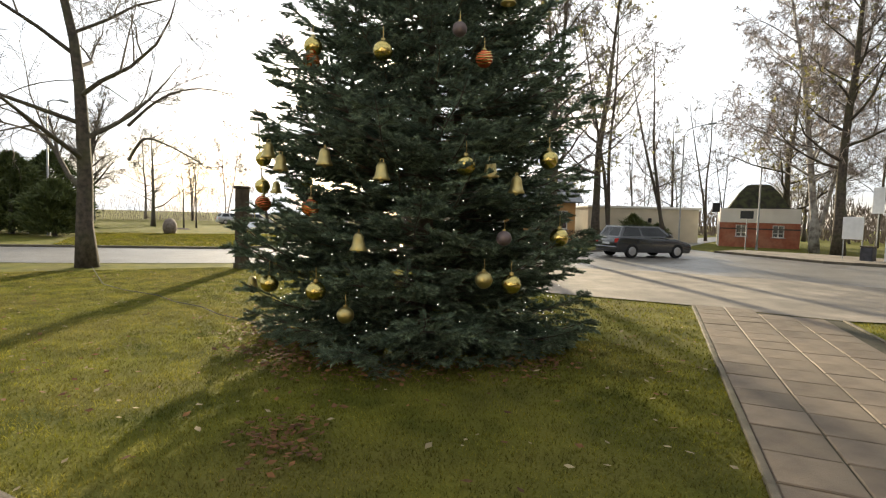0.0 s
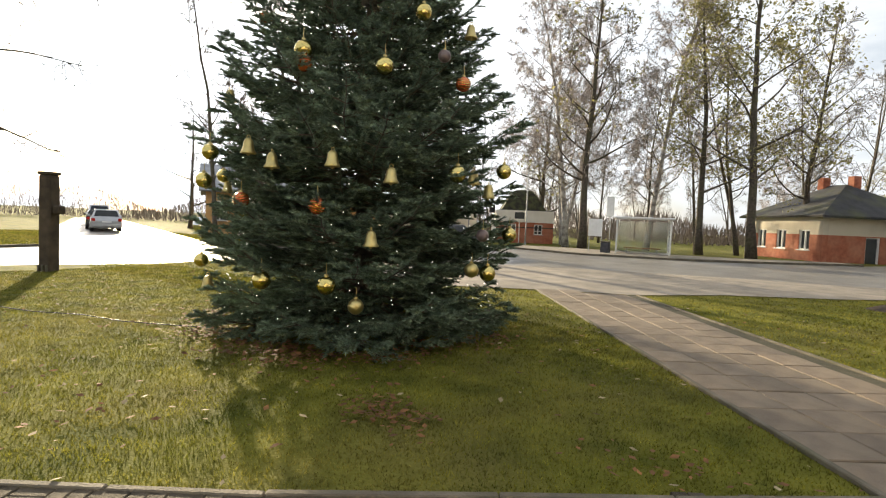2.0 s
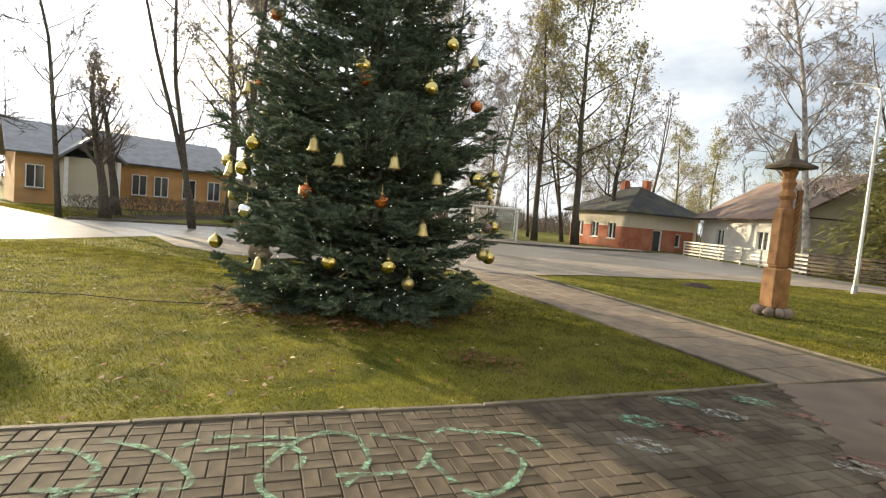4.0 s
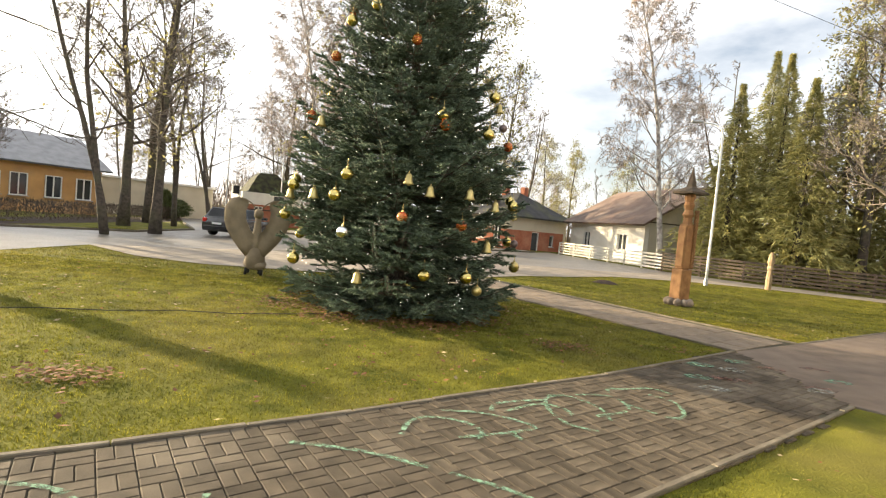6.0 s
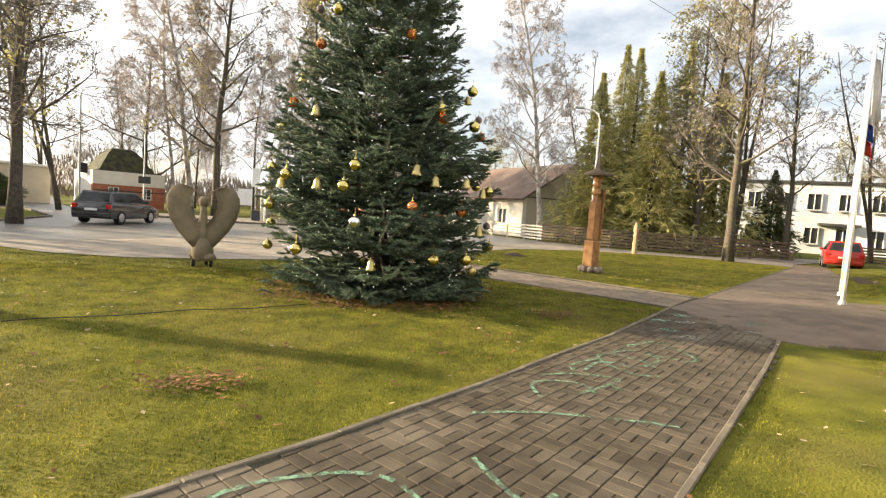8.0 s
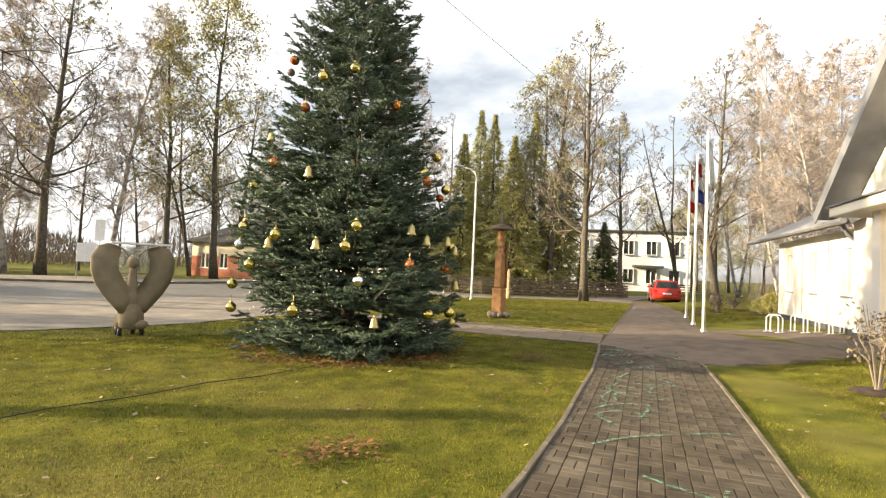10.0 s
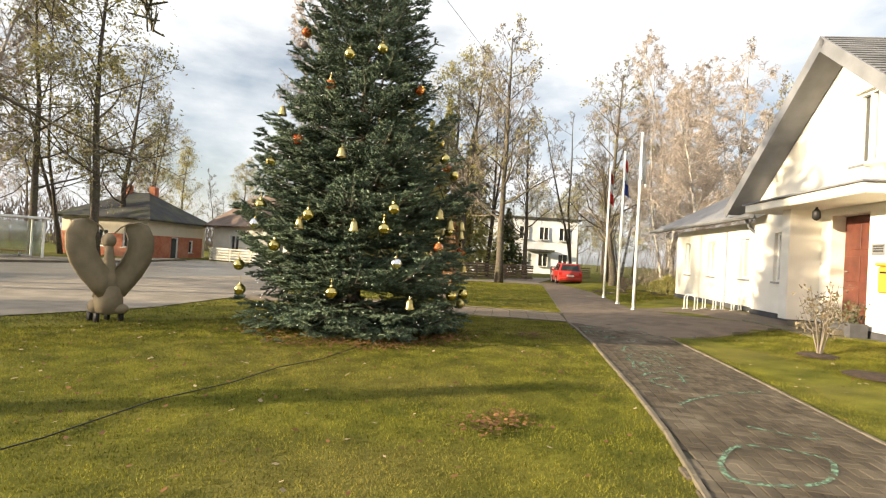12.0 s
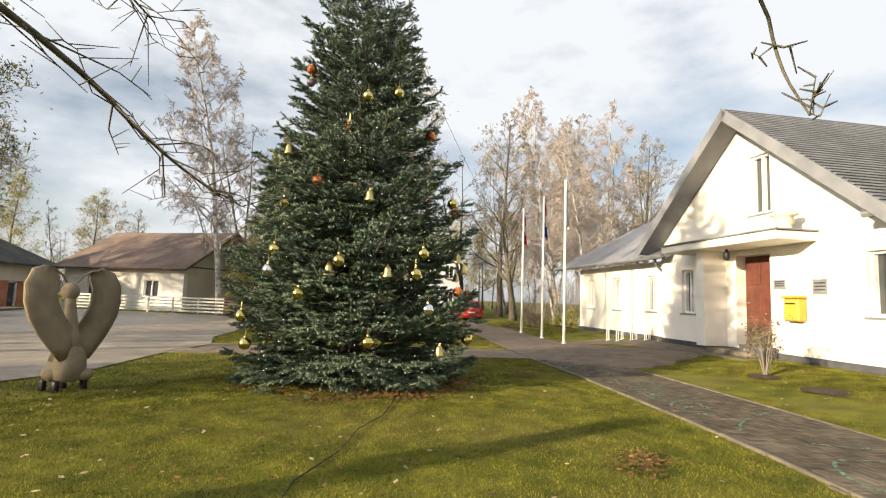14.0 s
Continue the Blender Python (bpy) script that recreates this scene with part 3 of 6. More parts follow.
# porch
door = part("door", bx(-0.515, -0.05, 0, 0.515, 0.0, 2.10, bevel=0.006), M_DOOR, town, "closed red-brown panelled wooden door")
door.matrix_local = pose(7.01, -0.26, 0.31)
for x in (-0.245, 0.245):
    for z in (0.17, 0.80, 1.43):
        part("panel", bx(x - 0.19, 0.001, z, x + 0.19, 0.016, z + 0.5, bevel=0.006), M_DOOR, door)
bm = bmesh.new()
tube(bm, [(0.42, 0.02, 1.0), (0.42, 0.06, 1.0), (0.31, 0.06, 1.0)], [0.012] * 3, 6)
part("handle", bm, M_STEEL, door, "steel lever handle")
part("canopy", bx(5.28, 0.003, 2.56, 9.1, 0.95, 2.74, bevel=0.015), M_WHITE, town, "flat white concrete porch canopy")
part("canopy_flashing", bx(5.23, 0.003, 2.744, 9.15, 1.0, 2.775), M_ROOFG, town, "grey metal flashing")
part("porch_pier", bx(GC + 0.75, 0.003, 0.25, GC + 1.05, 0.62, 2.557), M_WHITE, town, "white rendered porch pier")
part("porch_step", bx(GC - 1.0, 0.035, -0.45, GC + 1.6, 1.1, 0.12, bevel=0.02), M_KERB, town, "concrete entrance step")
part("porch_tread", bx(GC - 0.7, 0.035, 0.122, GC + 0.74, 0.6, 0.23, bevel=0.015), M_KERB, town, "concrete entrance step")
for u, z, w, h in ((6.05, 1.62, 0.34, 0.2), (5.08, 1.5, 0.34, 0.3), (8.58, 1.45, 0.38, 0.48)):
    pl = part("plaque", bx(u, 0.002, z, u + w, 0.03, z + h, bevel=0.005), M_STEEL, town, "small grey name plaque")
    for k in range(3):
        part("plaque_line", bx(u + 0.05, 0.0305, z + h * (0.25 + 0.22 * k), u + w - 0.05, 0.033, z + h * (0.25 + 0.22 * k) + 0.03), M_PLINTH, pl)
bm = bmesh.new()
lathe(bm, [(0.02, 2.44), (0.03, 2.40), (0.07, 2.36), (0.075, 2.22), (0.03, 2.18), (0.001, 2.17)], 10, (GC + 0.1, 0.5, 0.1))
part("porch_lantern", bm, M_DARK, town, "small dark lantern under the canopy", True)
bm = bmesh.new()
lathe(bm, [(0.16, 2.70), (0.13, 2.80), (0.18, 2.86), (0.17, 2.98), (0.25, 3.0), (0.25, 3.06), (0.02, 3.10)], 14, (5.6, 0.45, 0.08))
part("canopy_urn", bm, M_CREAM, town, "cream urn standing on the canopy", True)
mailbox = thing("mailbox", 0, 0, 0, 0, "yellow metal post box on the white wall", "mailbox")
mailbox.matrix_world = town.matrix_world @ pose(5.76, 0.002, 0.95)
part("body", bx(-0.19, 0, 0, 0.19, 0.22, 0.46, bevel=0.03), M_YELLOW, mailbox)
part("lid", bx(-0.21, 0, 0.462, 0.21, 0.26, 0.52, bevel=0.02), M_YELLOW, mailbox)
part("slot", bx(-0.12, 0.2205, 0.34, 0.12, 0.226, 0.37), M_DARK, mailbox)


def house_shell(h, L, W, side, eave, ridge, hip, wall_long, wall_gable, roof_mat, over=0.45, low=None, low_z=0.0, holes_long=(), holes_gable=()):
    """Walls and roof; x: 0 to L on the long wall (outer face y = 0), the house fills y from 0 to side * W."""
    s = side
    z_lo = -0.3
    # long wall facing away from the house
    flip = Matrix.Identity(4) if s < 0 else pose(L, 0, 0, 0, 0, 180)
    if s > 0:
        hl = [(L - b, L - a, c, d) for a, b, c, d in holes_long]
    else:
        hl = list(holes_long)
    parts = [(z_lo, low_z, low), (low_z + 0.0, eave, wall_long)] if low else [(z_lo, eave, wall_long)]
    for a, b, m in parts:
        hs = [(p, q, max(c, a), min(d, b)) for p, q, c, d in hl if min(d, b) > max(c, a)]
        holed_wall("wall", L, a, b, hs, 0.3, m, h, flip)
    # near gable wall at x = 0
    wm = holes_gable
    gparts = [(z_lo, low_z, low), (low_z, eave, wall_gable)] if low else [(z_lo, eave, wall_gable)]
    for a, b, m in gparts:
        hs = [(p, q, max(c, a), min(d, b)) for p, q, c, d in wm if min(d, b) > max(c, a)]
        bmw = holed_wall("gable_wall", W - 0.62, a, b, [(p - 0.31, q - 0.31, c, d) for p, q, c, d in hs], 0.3, m, h, Matrix.Identity(4))
        # the outer face must look to -x
        if s > 0:
            bmw.matrix_local = pose(0, W - 0.31, 0, 0, 0, -90) @ pose(0, 0, 0) @ Matrix.Diagonal((1, -1, 1, 1))
        if s < 0:
            bmw.matrix_local = pose(0, -W + 0.31, 0, 0, 0, 90)
    part("wall", bx(0, min(s * W, s * (W - 0.3)), z_lo, L, max(s * W, s * (W - 0.3)), eave), wall_gable, h)
    part("wall", bx(L - 0.3, min(s * 0.31, s * (W - 0.31)), z_lo, L, max(s * 0.31, s * (W - 0.31)), eave), wall_gable, h)
    mid = s * W / 2
    if hip == 0:
        for x in (0.0, L - 0.3):
            bm = bmesh.new()
            pts = [(0, eave), (s * W, eave), (mid, ridge)]
            f = [bm.verts.new((x, y, z)) for y, z in pts]
            b = [bm.verts.new((x + 0.3, y, z)) for y, z in pts]
            bm.faces.new(f)
            bm.faces.new(b[::-1])
            for i in range(3):
                bm.faces.new((f[i], b[i], b[(i + 1) % 3], f[(i + 1) % 3]))
            bmesh.ops.recalc_face_normals(bm, faces=bm.faces[:])
            part("gable", bm, wall_gable, h)
    k = (ridge - eave) / (W / 2)
    ez = eave - over * k + 0.12
    x0, x1 = -over, L + over
    r0, r1 = (x0, x1) if hip == 0 else (hip, L - hip)
    bm = bmesh.new()
    slab_between(bm, (x0, -s * over, ez), (x1, -s * over, ez), (r1, mid, ridge + 0.12), (r0, mid, ridge + 0.12), 0.12)
    slab_between(bm, (x0, s * (W + over), ez), (x1, s * (W + over), ez), (r1, mid, ridge + 0.12), (r0, mid, ridge + 0.12), 0.12)
    if hip:
        for xe, xr in ((x0, r0), (x1, r1)):
            a, b, c = Vector((xe, -s * over, ez)), Vector((xe, s * (W + over), ez)), Vector((xr, mid, ridge + 0.12))
            f = [bm.verts.new(p) for p in (a, b, c)]
            g = [bm.verts.new(p - Vector((0, 0, 0.12))) for p in (a, b, c)]
            bm.faces.new(f)
            bm.faces.new(g[::-1])
            for i in range(3):
                bm.faces.new((f[i], g[i], g[(i + 1) % 3], f[(i + 1) % 3]))
        bmesh.ops.recalc_face_normals(bm, faces=bm.faces[:])
    part("roof", bm, roof_mat, h)
    return h


def win_long(h, L, s, x, z, w, hh, cols=2, label="", bars=0):
    m = pose(x, 0, z, 0, 0, 180) if s > 0 else pose(x, 0, z)
    m = m @ pose(0, -0.06, 0)
    return opening(h, "window", m, w, hh, cols, label=label, bars=bars)


def win_gable(h, s, y, z, w, hh, cols=2, label="", bars=0):
    return opening(h, "window", pose(0, y, z, 0, 0, 90) @ pose(0, -0.06, 0), w, hh, cols, label=label, bars=bars)


# cream house with the brown roof; long wall faces the plaza
cream = thing("cream_house", 15.0, 37.7, 0, 105, "cream rendered house with a brown sheet roof", "house")
cream.scale = (1.3, 1.3, 1.3)
CW = [(1.7, 2.7, 0.7, 1.75), (6.0, 6.9, 0.7, 1.75)]
# wall tones carry the light: white on the sunny long wall, cream for shade
house_shell(cream, 8.7, 7.7, -1, 2.55, 4.85, 0, M_WHITE, M_CREAM, M_ROOFB, 0.5, holes_long=CW, holes_gable=[(2.0, 2.7, 0.8, 1.7)])
for a, b, c, d in CW:
    win_long(cream, 8.7, -1, (a + b) / 2, c, b - a, d - c, 2, "dark casement window in the cream wall")
win_gable(cream, -1, -7.7 + 2.35, 0.8, 0.7, 0.9, 2, "small dark window in the gable wall")
w = win_gable(cream, -1, -3.8, 2.85, 0.8, 0.9, 2, "dark gable window")
w.matrix_local = pose(0, -3.8, 2.85, 0, 0, 90) @ pose(0, 0.09, 0)
part("belt_course", bx(-0.03, -7.7, 2.50, -0.003, 0, 2.57), M_OLDWOOD, cream)

# red brick house with the hipped roof
red = thing("brick_house", 5.75, 45.5, 0, 128, "red brick house with a cream band and dark hipped roof", "house")
red.scale = (1.25, 1.25, 1.25)
RW = [(0.9, 1.7, 0.6, 1.7), (2.7, 3.5, 0.6, 1.7), (4.4, 5.2, 0.6, 1.7)]
house_shell(red, 6.0, 6.3, -1, 2.6, 4.3, 2.4, M_CREAM, M_CREAM, M_ROOFD, 0.45, M_BRICK, 1.45, RW, [(3.1, 3.9, -0.1, 1.4), (1.4, 1.9, 0.35, 1.25)])
for a, b, c, d in RW:
    win_long(red, 6.0, -1, (a + b) / 2, c, b - a, d - c, 2, "boarded window in the brick wall")
win_gable(red, -1, -6.3 + 3.5, -0.1, 0.8, 1.5, 1, "white door with a dark pane")
win_gable(red, -1, -6.3 + 1.65, 0.35, 0.5, 0.9, 1, "narrow dark window")
for x, y in ((2.4, -3.6), (3.9, -3.0)):
    part("chimney", bx(x - 0.25, y - 0.22, 3.4, x + 0.22, y + 0.22, 4.9, bevel=0.02), M_BRICK, red, "brick chimney")

# brick kiosk with the mossy pavilion roof
kiosk = thing("brick_kiosk", -18.4, 44.5, 0, 34, "small brick kiosk with a white band and mossy roof", "kiosk")
kiosk.scale = (1.1, 1.1, 1.08)
KW = [(0.9, 1.6, 0.75, 1.6), (3.1, 3.8, 0.75, 1.6)]
KWALL = holed_wall("brick_wall", 4.8, -0.3, 1.75, [(a, b, c, d) for a, b, c, d in KW], 0.3, M_BRICK, kiosk, Matrix.Identity(4), "red brick lower wall")
KWALL.matrix_local = Matrix.Identity(4)
part("white_band", bx(0.0, -0.3, 1.752, 4.8, 0.02, 2.75), M_WHITE, kiosk, "white rendered upper band")
part("belt", bx(-0.02, 0.002, 1.28, 4.8, 0.03, 1.36), M_ROOFD, kiosk)
for o in [c for c in kiosk.children]:
    o.matrix_local = pose(4.8, 0, 0, 0, 0, 180) @ Matrix.Identity(4)
part("side_wall", bx(-0.002, 0.302, -0.3, 0.3, 4.7, 2.75), M_WHITE, kiosk, "white rendered side wall")
part("side_wall", bx(4.5, 0.302, -0.3, 4.8, 4.7, 2.75), M_WHITE, kiosk)
part("back_wall", bx(0.302, 4.4, -0.3, 4.49, 4.7, 2.75), M_WHITE, kiosk)
bm = bmesh.new()
rings = [(0.5, 2.752), (0.85, 3.35), (1.3, 4.1), (1.65, 4.5), (1.9, 4.6)]
vv = [[bm.verts.new(p) for p in ((i, i, z), (4.8 - i, i, z), (4.8 - i, 4.7 - i, z), (i, 4.7 - i, z))] for i, z in rings]
for r0, r1 in zip(vv, vv[1:]):
    for k in range(4):
        bm.faces.new((r0[k], r0[(k + 1) % 4], r1[(k + 1) % 4], r1[k]))
bm.faces.new(vv[-1])
part("roof", bm, M_MOSS, kiosk, "dark mossy pavilion roof")
part("parapet", bx(0.302, 0.0, 2.752, 4.49, 4.4, 2.80), M_ROOFD, kiosk)
part("chimney", bx(-0.5, 1.2, 2.5, 0.0, 1.7, 3.2), M_DARK, kiosk)
for a, b, c, d in KW:
    win = opening(kiosk, "window", pose(4.8 - (a + b) / 2, 0.06, c, 0, 0, 180), b - a, d - c, 2, label="arched white-framed window", bars=2)
    bm = bmesh.new()
    pts = [((b - a) / 2 * math.cos(t * math.pi / 8), 0.0, d - c + 0.22 * math.sin(t * math.pi / 8)) for t in range(9)]
    tube(bm, pts, [0.05] * 9, 6)
    part("arch", bm, M_FRAME, win)

# ochre building over the road, with a low cream annexe
ochre = thing("ochre_building", -31.25, 24.04, 0, 60, "long ochre rendered building with a grey roof", "building")
OW = [(x, x + 0.95, 1.0, 2.45) for x in (0.5, 6.3, 7.7, 9.6, 11.4)]
house_shell(ochre, 13.0, 9.0, 1, 3.3, 5.4, 0, M_OCHRE, M_OCHRE, M_ROOFG, 0.5)
for a, b, c, d in OW:
    m = pose((a + b) / 2, -0.115, c, 0, 0, 180)
    opening(ochre, "window", m @ pose(0, -0.0, 0), b - a, d - c, 2, label="white-framed window in the ochre wall")
porch = part("porch_gable", bx(2.2, -1.6, -0.3, 5.2, -0.002, 3.1), M_CREAM, ochre, "cream porch with a gabled roof")
for k in range(2):
    part("porch_column", bx(2.2 + 2.8 * k, -2.2, -0.3, 2.4 + 2.8 * k, -2.0, 3.05), M_FRAME, ochre)
bm = bmesh.new()
slab_between(bm, (1.8, -2.4, 3.05), (3.7, -2.4, 4.6), (3.7, 3.0, 4.6), (1.8, 3.0, 3.05), 0.14)
slab_between(bm, (5.6, -2.4, 3.05), (3.7, -2.4, 4.6), (3.7, 3.0, 4.6), (5.6, 3.0, 3.05), 0.14)
part("porch_roof", bm, M_ROOFG, ochre)
annexe = thing("cream_annexe", -27.99, 40, 0, 60, "low cream rendered annexe with a flat roof", "building")
part("wall", bx(0, 0.0, -0.3, 10.0, 7.0, 2.95), M_CREAM, annexe)
part("roof_edge", bx(-0.1, -0.15, 2.952, 10.2, 7.1, 3.15, bevel=0.02), M_FRAME, annexe, "pale flat roof edge")
lamp_w = part("wall_lamp", bx(5.4, -0.2, 1.7, 5.7, -0.002, 2.1, bevel=0.04), M_DARK, annexe)

# white two-storey block far behind the trees
block = thing("apartment_block", 38.3, 43.4, 0, math.degrees(math.atan2(-8.5, 9)), "white two-storey apartment block with a flat roof", "building")
block.scale = (1.2, 1.2, 1.2)
part("wall", bx(0, 0.0, -0.3, 13, 9, 5.6), M_BLOCKW, block)
part("roof", bx(-0.2, -0.2, 5.602, 13.2, 9.2, 5.8), M_ROOFD, block)
for j in range(2):
    for i in range(6):
        opening(block, "window", pose(1.3 + 2.05 * i, -0.112, 0.8 + 2.7 * j, 0, 0, 180), 1.0, 1.35, 2, label="dark window of the white block")
part("entrance_canopy", bx(7.8, -1.2, 2.3, 10.4, -0.002, 2.5), M_ROOFD, block)


# ---- trees ----
def spruce_branch(name, length, rng):
    """A flat spray of twigs set with needles, along +x."""
    V, F, WV, WF = [], [], [], []

    def needles(a, b, r, per_m):
        a, b = Vector(a), Vector(b)
        d = b - a
        ln = d.length
        d.normalize()
        p = d.cross(Vector((0.2, 0.3, 0.93))).normalized()
        q = d.cross(p)
        n = max(8, int(ln * per_m))
        for i in range(n):
            f = (i + rng.random()) / n
            ang = rng.random() * 2 * math.pi
            out = p * math.cos(ang) + q * math.sin(ang)
            if out.z < -0.4:
                out.z *= 0.4
            base_p = a + d * ln * f
            tip = base_p + (out * 0.85 + d * 0.75).normalized() * r * rng.uniform(0.75, 1.2)
            side = d.cross(out).normalized() * 0.0058
            k = len(V)
            V.extend((base_p - side, base_p + side, tip))
            F.append((k, k + 1, k + 2))

    def stick(a, b, r0, r1):
        a, b = Vector(a), Vector(b)
        d = (b - a).normalized()
        p = d.cross(Vector((0.2, 0.3, 0.93))).normalized()
        q = d.cross(p)
        k = len(WV)
        for c, r in ((a, r0), (b, r1)):
            for j in range(3):
                WV.append(c + (p * math.cos(j * 2.094) + q * math.sin(j * 2.094)) * r)
        for j in range(3):
            WF.append((k + j, k + (j + 1) % 3, k + 3 + (j + 1) % 3, k + 3 + j))

    n = 9
    axis = [Vector((length * i / n, 0.02 * math.sin(i * 1.7), length * (-0.16 * math.sin(math.pi * (i / n) * 0.85) + 0.10 * (i / n) ** 3))) for i in range(n + 1)]

    def on(s):
        k = min(int(s * n), n - 1)
        return axis[k].lerp(axis[k + 1], s * n - k)

    for i in range(n):
        stick(axis[i], axis[i + 1], 0.016 * (1 - i / n) + 0.004, 0.016 * (1 - (i + 1) / n) + 0.004)
    needles(on(0.45), on(0.70), 0.045, 260)
    needles(on(0.70), on(1.0), 0.052, 380)
    s = 0.20
    side = 1
    while s < 0.97:
        ln = length * (0.42 * (1 - s) ** 0.8 + 0.07) * rng.uniform(0.75, 1.2)
        for sd in (side, -side):
            a = on(s)
            ang = radians(rng.uniform(40, 64)) * sd
            dirn = Vector((math.cos(ang), math.sin(ang), rng.uniform(-0.16, 0.12)))
            b = a + dirn * ln + Vector((0, 0, 0.06 * ln))
            stick(a, b, 0.007, 0.003)
            needles(a.lerp(b, 0.30 if ln > 0.3 else 0.05), b, 0.047, 360)
            if ln > 0.2:
                for f in (0.34, 0.58, 0.8):
                    c = a.lerp(b, f)
                    for s2 in (1, -1):
                        a2 = ang + s2 * radians(rng.uniform(36, 56))
                        l2 = max(0.09, ln * (0.46 * (1 - f) + 0.16) * rng.uniform(0.8, 1.2))
                        e = c + Vector((math.cos(a2), math.sin(a2), rng.uniform(-0.2, 0.16))) * l2
                        stick(c, e, 0.004, 0.002)
                        needles(c.lerp(e, 0.15), e, 0.046, 380)
        s += 0.175 / max(length, 0.6)
        side = -side
    me = bpy.data.meshes.new(name)
    off = len(V)
    me.from_pydata([tuple(v) for v in V + WV], [], F + [tuple(i + off for i in f) for f in WF])
    me.materials.append(M_NEEDLE)
    me.materials.append(M_BARK)
    me.polygons.foreach_set("material_index", [0] * len(F) + [1] * len(WF))
    me.update()
    return me


TX, TY = -0.49, 8.96
rng = random.Random(5)
spruce = thing("christmas_tree", TX, TY, 0, 0, "tall blue-green spruce hung with gold baubles and bells", "tree")
bm = bmesh.new()
tube(bm, [(0, 0, -0.1), (0.01, 0, 2.5), (0, 0.02, 5.5), (0, 0, 9.6)], [0.15, 0.115, 0.06, 0.012], 10)
part("trunk", bm, M_BARK, spruce, "straight brown trunk", True)
LENS_M = [2.15, 1.9, 1.6, 1.3, 1.0, 0.7, 0.42]
branch_mesh = [[spruce_branch("branch", L, rng) for _ in range(2)] for L in LENS_M]


def spruce_radius(z):
    pts = [(0.0, 1.98), (0.35, 2.12), (0.9, 2.24), (2.6, 2.08), (4.3, 1.66), (5.5, 1.46), (6.4, 1.24), (9.8, 0.06)]
    for (z0, r0), (z1, r1) in zip(pts, pts[1:]):
        if z <= z1:
            return r0 + (r1 - r0) * (z - z0) / (z1 - z0)
    return 0.05


z, k = 0.22, 0
while z < 9.5:
    rad = spruce_radius(z)
    n = 20 if z < 0.7 else 16 if z < 3 else 14 if z < 5 else 9 if z < 7 else 6
    for i in range(n):
        zz = z + rng.uniform(-0.06, 0.06)
        R = max(0.16, spruce_radius(zz) * rng.uniform(0.76, 1.13))
        j = min(range(len(LENS_M)), key=lambda q: abs(LENS_M[q] - R))
        br = new("branch", branch_mesh[j][rng.randrange(2)])
        br.parent = spruce
        sc = R / LENS_M[j]
        tilt = -4 - 20 * (zz / 9.8) ** 1.4 + rng.uniform(-6, 6)
        if zz < 0.75:
            tilt += 9
        br.matrix_local = pose(0, 0, zz, rng.uniform(-14, 14), tilt, 360 * (i + rng.uniform(-0.28, 0.28)) / n + k * 41) @ Matrix.Diagonal((sc, sc, sc, 1))
    z += 0.40 if z < 5 else 0.33
    k += 1
bm = bmesh.new()
tube(bm, [(0, 0, 9.4), (0, 0, 9.85)], [0.02, 0.004], 5)
part("leader", bm, M_NEEDLE, spruce)


